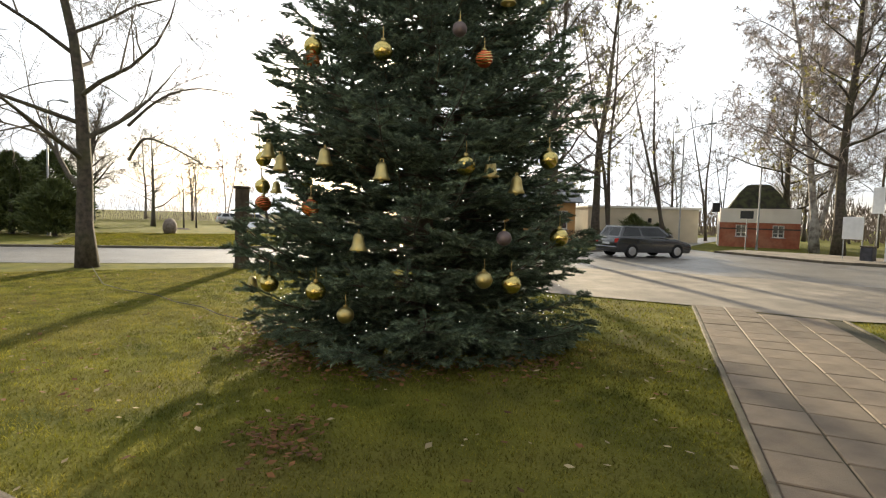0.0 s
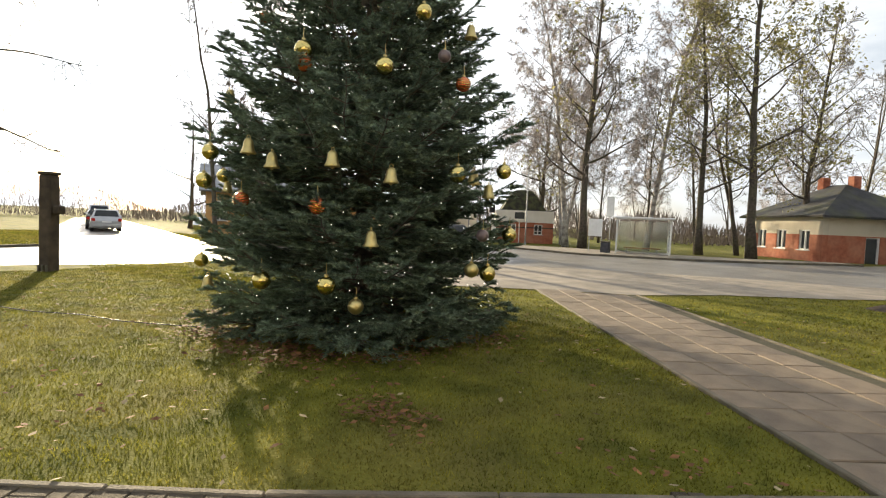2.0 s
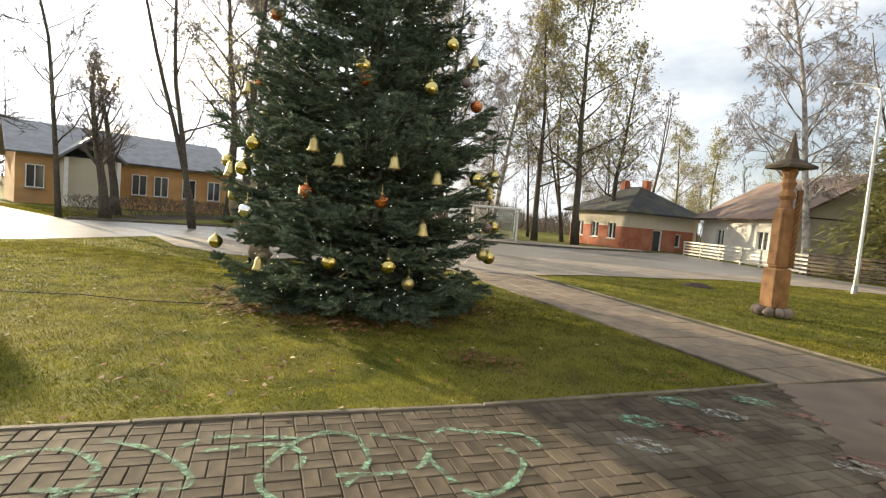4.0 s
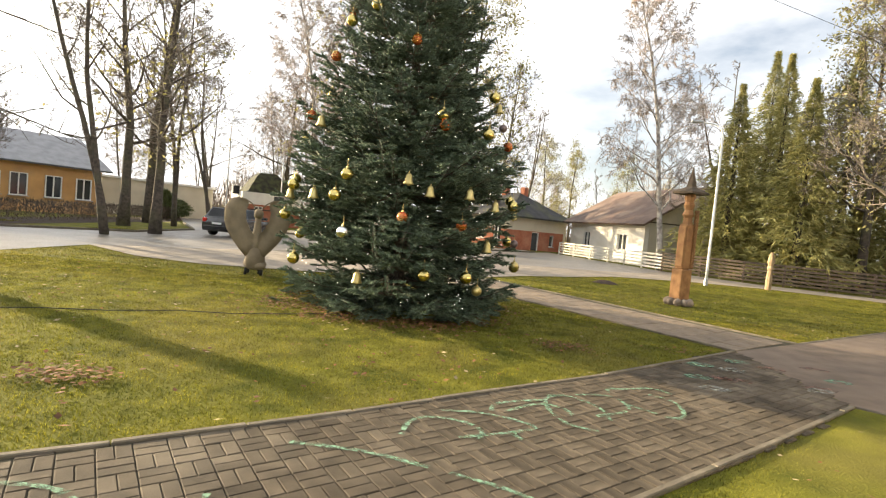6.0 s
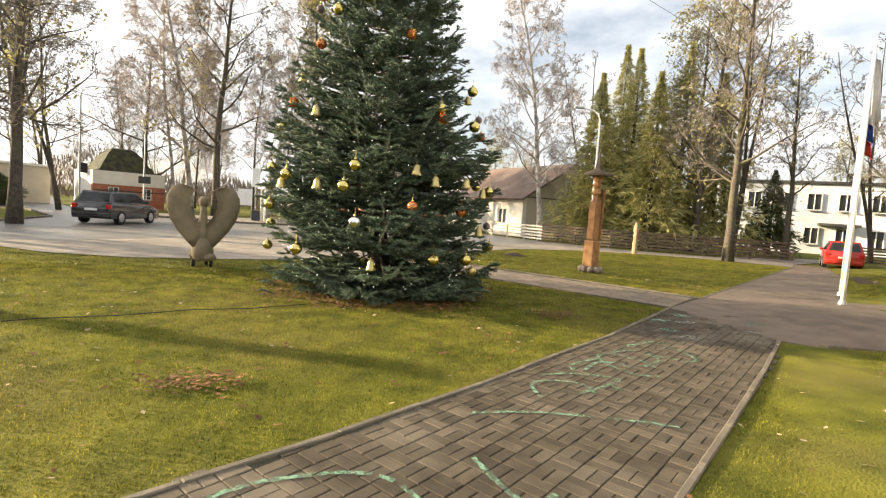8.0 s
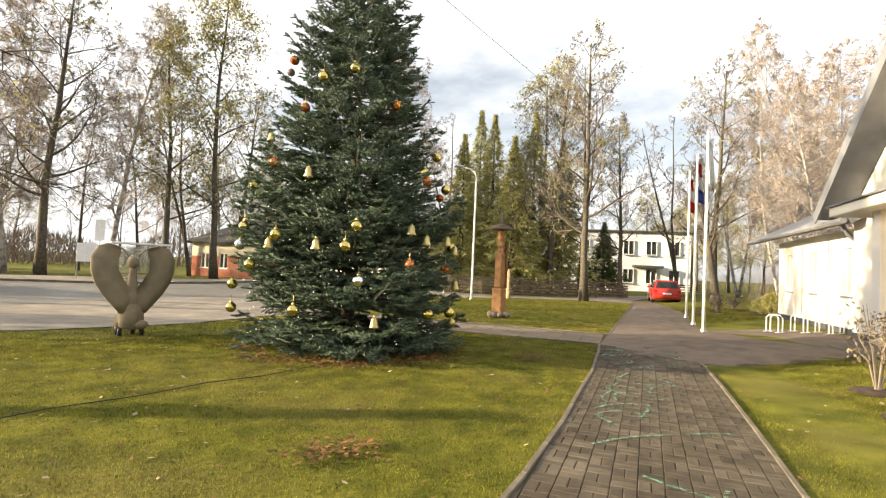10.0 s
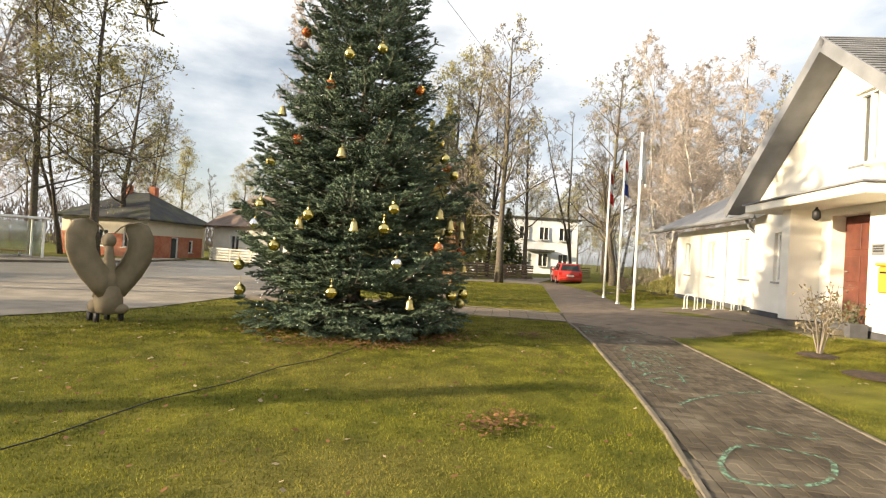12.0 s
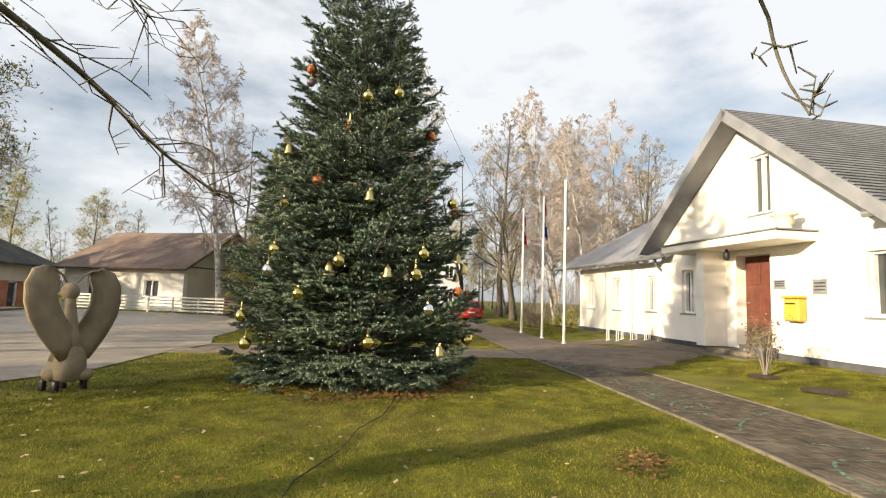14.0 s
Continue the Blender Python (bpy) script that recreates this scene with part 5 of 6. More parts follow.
pillar = thing("carved_pillar", 7.05, 13.5, 0, 25, "carved wooden pillar with a small pointed roof on stones", "pillar")
pillar.scale = (0.92, 0.92, 1.12)
bm = box(bmesh.new(), -0.21, -0.21, 0.16, 0.21, 0.21, 0.92, bevel=0.03)
part("base_block", bm, M_WOOD, pillar)
part("shaft", bx(-0.155, -0.155, 0.92, 0.155, 0.155, 2.05, bevel=0.03), M_WOOD, pillar)
part("panel", bx(-0.19, -0.13, 0.98, -0.157, 0.13, 1.98, bevel=0.012), M_WOOD, pillar)
bm = lathe(bmesh.new(), [(0.14, 2.05), (0.12, 2.2), (0.17, 2.28), (0.11, 2.4), (0.16, 2.52), (0.12, 2.6), (0.16, 2.72), (0.13, 2.85)], 8)
part("neck", bm, M_WOOD, pillar, "carved wooden neck with rings")
for ph in range(4):
    bm = bmesh.new()
    pts = [(0.17 + 0.045 * math.cos(i * 0.55 + ph * 1.57), -0.17 + 0.045 * math.sin(i * 0.55 + ph * 1.57), 0.95 + 1.45 * i / 40) for i in range(41)]
    tube(bm, pts, [0.026] * 41, 5)
    part("twisted_strand", bm, M_WOOD, pillar, "", True)
bm = bmesh.new()
vs = [bm.verts.new(p) for p in ((-0.36, -0.36, 2.84), (0.36, -0.36, 2.84), (0.36, 0.36, 2.84), (-0.36, 0.36, 2.84))]
hi = [bm.verts.new(p) for p in ((-0.10, -0.10, 2.98), (0.10, -0.10, 2.98), (0.10, 0.10, 2.98), (-0.10, 0.10, 2.98))]
lo = [bm.verts.new(p.co - Vector((0, 0, 0.05))) for p in vs]
top = bm.verts.new((0, 0, 3.5))
bm.faces.new(lo[::-1])
for i in range(4):
    j = (i + 1) % 4
    bm.faces.new((lo[i], lo[j], vs[j], vs[i]))
    bm.faces.new((vs[i], vs[j], hi[j], hi[i]))
    bm.faces.new((hi[i], hi[j], top))
part("roof", bm, M_OLDWOOD, pillar, "dark flared spire roof")
r = random.Random(3)
for i in range(10):
    a = i * 0.63
    bm = bmesh.new()
    ball(bm, (0, 0, 0), 1, 7, (1, 1, 1))
    for v in bm.verts:
        v.co *= 1 + 0.18 * noise.noise(v.co * 1.3 + Vector((i, 0, 0)))
    s = obj("stone", bm, M_STONE, True)
    s.parent = pillar
    s.matrix_local = pose(0.31 * math.cos(a), 0.31 * math.sin(a), 0.09, r.uniform(0, 60), 0, r.uniform(0, 360)) @ Matrix.Diagonal((0.14, 0.11, 0.10, 1))

post = thing("wooden_post", -9.7, 7.95, 0, 30, "weathered dark wooden post in the lawn", "post")
part("shaft", bx(-0.15, -0.15, -0.1, 0.15, 0.15, 2.25, bevel=0.03), M_OLDWOOD, post)
part("cap", bx(-0.17, -0.17, 2.252, 0.17, 0.17, 2.33, bevel=0.02), M_OLDWOOD, post)
part("bracket", bx(0.152, -0.1, 1.35, 0.35, 0.1, 1.55, bevel=0.03), M_OLDWOOD, post)
for i, x in enumerate((-0.1, 0.0, 0.1)):
    part("peg", bx(x - 0.02, -0.20, -0.05, x + 0.02, -0.16, 0.16), M_KERB, post)

small = thing("carved_post", 15.7, 23.4, 0, 20, "short pale carved wooden post near the fence", "post")
bm = lathe(bmesh.new(), [(0.14, -0.05), (0.15, 0.4), (0.11, 0.8), (0.15, 0.9), (0.11, 1.0), (0.16, 1.15), (0.12, 1.4), (0.06, 1.55), (0.0, 1.56)], 8)
part("shaft", bm, M_PALEWOOD, small)
small.scale = (0.95, 0.95, 1.15)

# ---- flagpoles, lamps, signs ----
FLAGS = [(10.76, 8.12, (M_WHITEC,), 6.15), (12.64, 9.6, (M_REDC, M_WHITEC, M_BLUE), 6.0), (15.24, 11.5, (M_REDC, M_WHITEC, M_REDC), 6.0)]
for x, y, cloth, hgt in FLAGS:
    lab = "white flagpole with a limp white flag" if len(cloth) == 1 else "white flagpole with a limp striped flag"
    fp = thing("flagpole", x, y, rise(x, y), 0, lab, "flagpole", "flagpoles")
    bm = cyl(bmesh.new(), 0, 0, -0.1, hgt, 0.055, 0.035, 10)
    part("pole", bm, M_POLE, fp, "", True)
    bm = bmesh.new()
    ball(bm, (0, 0, hgt + 0.04), 0.05, 8)
    part("finial", bm, M_POLE, fp)
    bm = cyl(bmesh.new(), 0, 0, 0.0, 0.12, 0.10, 0.08, 10)
    part("foot", bm, M_STEEL, fp)
    n = len(cloth)
    for i, m in enumerate(cloth):
        bm = bmesh.new()
        z1, z0 = hgt - 0.15 - 1.35 * i / n, hgt - 0.15 - 1.35 * (i + 1) / n
        grid = []
        for a in range(9):
            f = a / 8
            row = []
            for zf in (0, 0.5, 1):
                z = z1 + (z0 - z1) * zf
                drop = (hgt - z) * 0.16
                row.append(bm.verts.new((0.05 + f * (0.16 + 1.3 * drop), 0.06 * math.sin(f * 9 + z), z - 0.30 * f)))
            grid.append(row)
        for a in range(8):
            for b in range(2):
                bm.faces.new((grid[a][b], grid[a][b + 1], grid[a + 1][b + 1], grid[a + 1][b]))
        geo = bmesh.ops.solidify(bm, geom=bm.faces[:], thickness=0.006)
        part("flag_band" if n > 1 else "flag", bm, m, fp, "", True)
    for sx in (0.07,):
        bm = tube(bmesh.new(), [(sx, 0, 0.9), (sx, 0, hgt - 0.1)], [0.005, 0.005], 4)
        part("halyard", bm, M_POLE, fp)


def street_lamp(x, y, hgt, arm, rz, mat_pole, label):
    lp = thing("street_lamp", x, y, 0, rz, label, "street lamp", "street lamps")
    bm = tube(bmesh.new(), [(0, 0, -0.1), (0, 0, 1.0), (0, 0, hgt * 0.93), (arm * 0.12, 0, hgt * 0.98), (arm * 0.4, 0, hgt), (arm, 0, hgt + 0.08)], [0.075, 0.06, 0.045, 0.04, 0.035, 0.03], 8)
    part("pole", bm, mat_pole, lp, "", True)
    part("lamp_head", bx(arm - 0.1, -0.09, hgt + 0.03, arm + 0.42, 0.09, hgt + 0.15, bevel=0.03), M_STEEL, lp)
    part("foot", cyl(bmesh.new(), 0, 0, 0, 0.3, 0.10, 0.08, 8), M_STEEL, lp)


street_lamp(12.3, 22.5, 7.3, 1.0, 172, M_POLE, "pale steel street lamp with a curved arm")
street_lamp(-30.18, 0.66, 7.6, 0.9, 140, M_STEEL, "grey street lamp leaning over the road")
street_lamp(-16.24, 36.52, 8.0, 1.6, 10, M_STEEL, "grey street lamp with a long arm")
street_lamp(-14.02, 41.82, 6.0, 0.0, 10, M_STEEL, "slim grey lamp post near the kiosk")


def sign(x, y, rz, w, h, z, label, material, posts=1):
    s = thing("notice_board", x, y, 0, rz, label, "sign")
    part("board", bx(-w / 2, -0.03, z, w / 2, 0.0, z + h, bevel=0.008), material, s)
    for i in range(posts):
        px = 0 if posts == 1 else (-w / 2 + 0.05 + (w - 0.1) * i)
        part("post", cyl(bmesh.new(), px, 0.035, -0.1, z + h * 0.9, 0.03, sides=8), M_STEEL, s)
    return s


sign(-6.16, 35.8, -15, 1.0, 1.1, 1.1, "plain white notice board on two posts", M_POLE, 2)
sign(-5.6, 36.9, -15, 0.55, 1.3, 2.4, "tall narrow white bus stop sign", M_POLE, 1)
s = sign(-13.2, 39.0, 20, 0.75, 0.5, 2.1, "dark direction sign on a post", M_ROOFD, 1)

# bus shelter
bs = thing("bus_shelter", -4.9, 36.0, 0, 16, "glazed bus shelter with a white frame", "shelter")
part("roof", bx(-0.15, -0.25, 2.28, 3.35, 1.6, 2.4, bevel=0.02), M_FRAME, bs)
for x in (0.04, 3.16):
    for y in (0.05, 1.4):
        part("post", bx(x - 0.05, y - 0.05, -0.05, x + 0.05, y + 0.05, 2.278), M_FRAME, bs)
g = bpy.data.materials.new("shelter_glass")
g.use_nodes = True
gb = g.node_tree.nodes["Principled BSDF"]
gb.inputs["Transmission Weight"].default_value = 0.9
gb.inputs["Base Color"].default_value = (0.75, 0.82, 0.8, 1)
gb.inputs["Roughness"].default_value = 0.08
for i in range(3):
    p = part("back_pane", bx(0.12 + 1.02 * i, 1.39, 0.25, 1.08 + 1.02 * i, 1.405, 2.15), g, bs, "clear glass pane")
    part("rail", bx(0.1 + 1.02 * i, 1.38, 0.12, 1.1 + 1.02 * i, 1.42, 0.22), M_FRAME, bs)
for x in (0.04, 3.16):
    part("side_pane", bx(x - 0.008, 0.12, 0.25, x + 0.008, 1.33, 2.15), g, bs, "clear glass pane")
part("bench", bx(0.5, 0.9, 0.42, 2.7, 1.25, 0.48), M_WOOD, bs)
for x in (0.7, 2.5):
    part("bench_leg", bx(x - 0.03, 1.0, 0, x + 0.03, 1.15, 0.418), M_STEEL, bs)
bin_ = thing("litter_bin", -5.4, 35.6, 0, 0, "dark concrete litter bin near the shelter", "bin")
part("body", bx(-0.25, -0.25, 0, 0.25, 0.25, 0.75, bevel=0.04), M_PLINTH, bin_)
part("rim", bx(-0.27, -0.27, 0.752, 0.27, 0.27, 0.82, bevel=0.02), M_KERB, bin_)
sheet("bus_stop_pavement", [(-12.3, 34.4), (-5.7, 32.2), (0, 34.3), (3, 37), (7.7, 42.5), (6.5, 43.5), (1.5, 39.8), (-3, 38.8), (-9, 39.3), (-13, 38)], 0.11, M_PLAZA, 50, "raised kerbed pavement at the bus stop", "pavement")
kerb([(-12.3, 34.4), (-5.7, 32.2), (0, 34.3), (3, 37), (7.7, 42.5)], "concrete road kerb at the bus stop", 0.14, 0.13)
kerb([(-18.7, 10.8), (-17.9, 8.2), (-20.2, -0.3)], "concrete road kerb", 0.14, 0.10)
kerb([(-19, 36), (-14.2, 28), (-13.8, 22), (-17.6, 17)], "concrete road kerb", 0.14, 0.10)


# ---- fences ----
def fence(line, material, label, boards=5, hgt=1.1):
    for (x0, y0), (x1, y1) in zip(line, line[1:]):
        d = Vector((x1 - x0, y1 - y0, 0))
        n = max(1, round(d.length / 2.2))
        for i in range(n):
            a = Vector((x0, y0, 0)) + d * (i / n)
            L = d.length / n
            f = thing("fence_panel", a.x, a.y, 0, math.degrees(math.atan2(d.y, d.x)), label, "fence", "fence panels")
            part("post", bx(-0.05, -0.05, -0.1, 0.05, 0.05, hgt + 0.05, bevel=0.008), material, f)
            for b in range(boards):
                z = 0.12 + (hgt - 0.18) * b / (boards - 1)
                part("board", bx(0.0, -0.075, z, L, -0.052, z + 0.11), material, f)


fence([(10.1, 44), (12.4, 37.5), (14.1, 31.8)], M_FENCE, "white board fence along the cream house", 5, 1.05)
fence([(14.1, 31.8), (17, 27.8), (22, 25.0), (27, 23.5)], M_FENCED, "brown horizontal board fence", 6, 1.15)
fence([(32, 25.0), (37, 24.0)], M_FENCED, "brown horizontal board fence", 6, 1.15)


# ---- cars ----
def car(x, y, rz, paint, label, tall=1.45, length=4.1, van=False, name="car"):
    c = thing(name, x, y, 0.02, rz, label, "car", "cars")
    L, W = length, 1.7
    hl = tall - 0.95
    low = [(-L / 2, 0.38), (-L / 2 + 0.05, 0.25), (L / 2 - 0.08, 0.22), (L / 2, 0.42), (L / 2 - 0.04, 0.66), (L / 2 - 0.95, 0.88 if not van else 1.0), (-L / 2 + 0.12, 0.95), (-L / 2 - 0.02, 0.72)]
    bm = bmesh.new()
    left = [bm.verts.new((a, -W / 2, b)) for a, b in low]
    right = [bm.verts.new((a, W / 2, b)) for a, b in low]
    bm.faces.new(left)
    bm.faces.new(right[::-1])
    for i in range(len(low)):
        j = (i + 1) % len(low)
        bm.faces.new((left[j], left[i], right[i], right[j]))
    bmesh.ops.recalc_face_normals(bm, faces=bm.faces[:])
    bmesh.ops.bevel(bm, geom=bm.edges[:], offset=0.05, segments=2, affect="EDGES", profile=0.6)
    body = part("body", bm, paint, c, "", True)
    zb, zt = 0.93, tall
    bot = [(-L / 2 + 0.10, W / 2 - 0.04), (L / 2 - (1.0 if not van else 0.75), W / 2 - 0.04)]
    topx = (-L / 2 + (0.42 if not van else 0.25), L / 2 - (1.75 if not van else 1.5))
    bm = bmesh.new()
    b0 = [bm.verts.new(p) for p in ((bot[0][0], -bot[0][1], zb), (bot[1][0], -bot[1][1], zb), (bot[1][0], bot[1][1], zb), (bot[0][0], bot[0][1], zb))]
    t0 = [bm.verts.new(p) for p in ((topx[0], -0.62, zt), (topx[1], -0.62, zt), (topx[1], 0.62, zt), (topx[0], 0.62, zt))]
    bm.faces.new(t0)
    for i in range(4):
        j = (i + 1) % 4
        bm.faces.new((b0[i], b0[j], t0[j], t0[i]))
    part("cabin", bm, paint, c, "painted roof and pillars")

    def pane(i, j, e0, e1, nm):
        b_ = [(bot[0][0], -bot[0][1], zb), (bot[1][0], -bot[1][1], zb), (bot[1][0], bot[1][1], zb), (bot[0][0], bot[0][1], zb)]
        t_ = [(topx[0], -0.62, zt), (topx[1], -0.62, zt), (topx[1], 0.62, zt), (topx[0], 0.62, zt)]
        A, B, C, D = Vector(b_[i]), Vector(b_[j]), Vector(t_[j]), Vector(t_[i])
        n = (B - A).cross(D - A).normalized()

        def q(u, v):
            return (A.lerp(B, u)).lerp(D.lerp(C, u), v) + n * 0.008
        bm = bmesh.new()
        f = bm.faces.new([bm.verts.new(q(u, v)) for u, v in ((e0, 0.12), (e1, 0.12), (e1, 0.86), (e0, 0.86))])
        bmesh.ops.solidify(bm, geom=[f], thickness=0.004)
        part(nm, bm, M_GLASS, c, "dark tinted glass")
    pane(0, 1, 0.06, 0.40, "side_window")
    pane(0, 1, 0.44, 0.92, "side_window")
    pane(2, 3, 0.08, 0.56, "side_window")
    pane(2, 3, 0.60, 0.94, "side_window")
    pane(1, 2, 0.07, 0.93, "windscreen")
    pane(3, 0, 0.07, 0.93, "rear_window")
    for wx in (-L / 2 + 0.78, L / 2 - 0.82):
        for wy in (-1, 1):
            bm = bmesh.new()
            tube(bm, [(wx, wy * (W / 2 - 0.17), 0.31), (wx, wy * (W / 2 + 0.015), 0.31)], [0.31, 0.31], 18)
            wheel = part("wheel", bm, M_TYRE, c, "black rubber tyre")
            bm = bmesh.new()
            tube(bm, [(wx, wy * (W / 2 + 0.016), 0.31), (wx, wy * (W / 2 + 0.03), 0.31)], [0.2, 0.18], 14)
            part("rim", bm, M_RIM, wheel, "grey alloy rim")
    for wy in (-1, 1):
        part("tail_lamp", bx(-L / 2 - 0.03, wy * 0.72 - 0.1, 0.68, -L / 2 + 0.09, wy * 0.72 + 0.1, 0.88, bevel=0.02), M_TAIL, c, "red tail lamp")
        part("headlight", bx(L / 2 - 0.16, wy * 0.62 - 0.14, 0.56, L / 2 - 0.02, wy * 0.62 + 0.14, 0.68, bevel=0.03), M_SILVER, c, "clear headlight")
        part("mirror", bx(L / 2 - 1.35, wy * 0.9 - 0.08, 0.95, L / 2 - 1.22, wy * 0.9 + 0.08, 1.08, bevel=0.03), paint, c)
    part("bumper", bx(-L / 2 - 0.05, -0.78, 0.33, -L / 2 + 0.06, 0.78, 0.52, bevel=0.03), paint, c)
    part("number_plate", bx(-L / 2 - 0.035, -0.26, 0.60, -L / 2 - 0.005, 0.26, 0.70), M_POLE, c, "blank white number plate")
    return c


car(-10.6, 26.0, 78, M_CARBLK, "black five-door hatchback on the wet road")
car(26.6, 20.3, 42, M_CARRED, "small red van parked at the end of the drive", 1.5, 3.3, True)
for i, (x, y) in enumerate(((-33.8, 18.44), (-38.05, 19.7), (-44.49, 22.06), (-52.2, 24.82))):
    car(x, y, 161, M_CARBLK if i % 2 else M_CARSIL, "dark car parked along the street" if i % 2 else "silver car parked along the street", 1.45 if i < 2 else 1.8, 4.2, i >= 2)
for i, (x, y) in enumerate(((-62, 17), (-66, 15))):
    car(x, y, 100, M_CARSIL, "silver car parked beyond the park")

# ---- baubles and bells on the spruce ----
GOLD = [(0.95, 7.72, 3.21), (1.54, 8.35, 2.09), (1.59, 9.34, 2.22), (1.63, 9.49, 1.41), (0.78, 7.13, 0.83), (1.73, 8.8, 0.95), (1.03, 8.26, 3.96), (-1.21, 6.99, 2.28),
        (0.18, 7.24, 3.37), (0.12, 6.82, 0.84), (-1.09, 7.7, 5.17), (-1.38, 7.01, 1.94), (-2.29, 7.83, 2.09), (-2.44, 8.92, 3.03), (-2.06, 7.38, 0.87), (-2.57, 8.35, 1.57),
        (-2.62, 9.53, 1.18), (-1.56, 8.01, 4.99), (-2.65, 9.36, 0.75), (-2.59, 8.9, 2.25)]
BELLS = [(0.72, 7.22, 2.16), (1.17, 7.64, 2.02), (1.6, 8.6, 2.08), (1.64, 8.89, 1.94), (1.09, 7.45, 1.34), (1.18, 9.05, 3.97), (-0.89, 6.81, 0.72), (-0.24, 6.87, 2.29),
        (0.1, 6.93, 2.13), (-2.37, 7.95, 1.95), (-1.78, 7.27, 1.96), (-1.85, 7.64, 3.18), (-2.12, 9.23, 4.05)]
REDS = [(1.38, 8.63, 3.18), (0.63, 7.11, 1.65), (-0.36, 7.46, 4.58), (0.23, 7.21, 3.2), (-0.28, 6.82, 1.69), (-2.24, 8.4, 3.4), (-1.82, 8.16, 4.41), (-1.79, 9.14, 5.59)]
GREYS = [(1.24, 8.42, 3.47), (1.68, 8.73, 1.4), (-1.86, 9.07, 5.31)]
SILVERS = [(-1.18, 6.88, 1.38), (-2.63, 8.97, 1.92)]
CAPS = [(0.98, 7.37, 0.61), (1.69, 8.5, 1.0)]


def bauble(material, radius, label, striped=False):
    b = thing("bauble", 0, 0, 0, 0, label, "bauble", "baubles on the spruce")
    bm = bmesh.new()
    ball(bm, (0, 0, 0), radius, 20)
    part("ball", bm, material, b, "", True)
    part("cap", cyl(bmesh.new(), 0, 0, radius * 0.93, radius * 1.2, radius * 0.25, radius * 0.22, 10), M_BELL, b, "small gold cap")
    bm = tube(bmesh.new(), [(0, 0, radius * 1.19), (0.006, 0, radius * 1.6), (0, 0, radius * 2.4)], [0.004] * 3, 4)
    part("cord", bm, M_BELL, b)
    if striped:
        for k in range(5):
            z = (-0.6 + 0.3 * k) * radius
            rr = math.sqrt(radius ** 2 - z ** 2) + 0.002
            pts = [(rr * math.cos(a * 0.3927), rr * math.sin(a * 0.3927), z + 0.012 * math.sin(a * 0.785)) for a in range(17)]
            part("stripe", tube(bmesh.new(), pts, [0.006] * 17, 4), M_GOLD, b, "gold stripe")
    return b


def bell():
    b = thing("bell", 0, 0, 0, 0, "matt gold bell hung on the spruce", "bell", "bells on the spruce")
    prof = [(0.78 * a, 0.82 * b) for a, b in ((0.105, -0.11), (0.11, -0.10), (0.085, -0.06), (0.072, 0.0), (0.066, 0.05), (0.045, 0.085), (0.012, 0.10), (0.0, 0.10))]
    part("body", lathe(bmesh.new(), prof, 18), M_BELL, b, "", True)
    bm = bmesh.new()
    ball(bm, (0, 0, -0.095), 0.02, 8)
    part("clapper", bm, M_BELL, b)
    part("loop", tube(bmesh.new(), [(-0.02, 0, 0.078), (-0.015, 0, 0.11), (0.015, 0, 0.11), (0.02, 0, 0.078)], [0.005] * 4, 4), M_BELL, b)
    return b


def hang(proto, places, jitter, first=True):
    for i, (x, y, zc) in enumerate(places):
        far = math.hypot(x - TX, y - TY)
        lim = spruce_radius(zc) * 1.0
        if far > lim:
            x, y = TX + (x - TX) * lim / far, TY + (y - TY) * lim / far
        m = pose(x, y, zc, 0, 0, 37 * i)
        if i == 0:
            proto.matrix_world = m
        else:
            copy_thing(proto, m)


hang(bauble(M_GOLD, 0.098, "shiny gold bauble hung on the spruce"), GOLD, 0)
hang(bauble(M_RED, 0.088, "copper-red bauble with gold stripes on the spruce", True), REDS, 0)
hang(bauble(M_GREYB, 0.075, "dull grey-brown bauble hung on the spruce"), GREYS, 0)
hang(bauble(M_SILVER, 0.10, "shiny silver bauble hung on the spruce"), SILVERS, 0)
hang(bauble(M_BELL, 0.085, "pale gold bauble low on the spruce"), CAPS, 0)
hang(bell(), BELLS, 0)

# fairy lights wound round the spruce
r = random.Random(21)
V, F = [], []
chain = []
for i in range(420):
    f = (i + r.random()) / 420
    zc = 0.25 + 4.6 * f ** 1.5
    a = i * 0.47 + r.uniform(-0.2, 0.2)
    rr = spruce_radius(zc) * r.uniform(0.72, 0.93)
    p = Vector((TX + rr * math.cos(a), TY + rr * math.sin(a), zc))
    chain.append(p)
    k = len(V)
    s = 0.0066
    V.extend(tuple(p + Vector(d) * s) for d in ((1, 0, 0), (0, 1, 0), (-1, 0, 0), (0, -1, 0), (0, 0, 1), (0, 0, -1)))
    F.extend((k + a_, k + b_, k + c_) for a_, b_, c_ in ((0, 1, 4), (1, 2, 4), (2, 3, 4), (3, 0, 4), (1, 0, 5), (2, 1, 5), (3, 2, 5), (0, 3, 5)))
tagged(raw("fairy_lights", V, F, M_LED), "tiny warm white fairy lights on the spruce", "lights", "", "stuff")

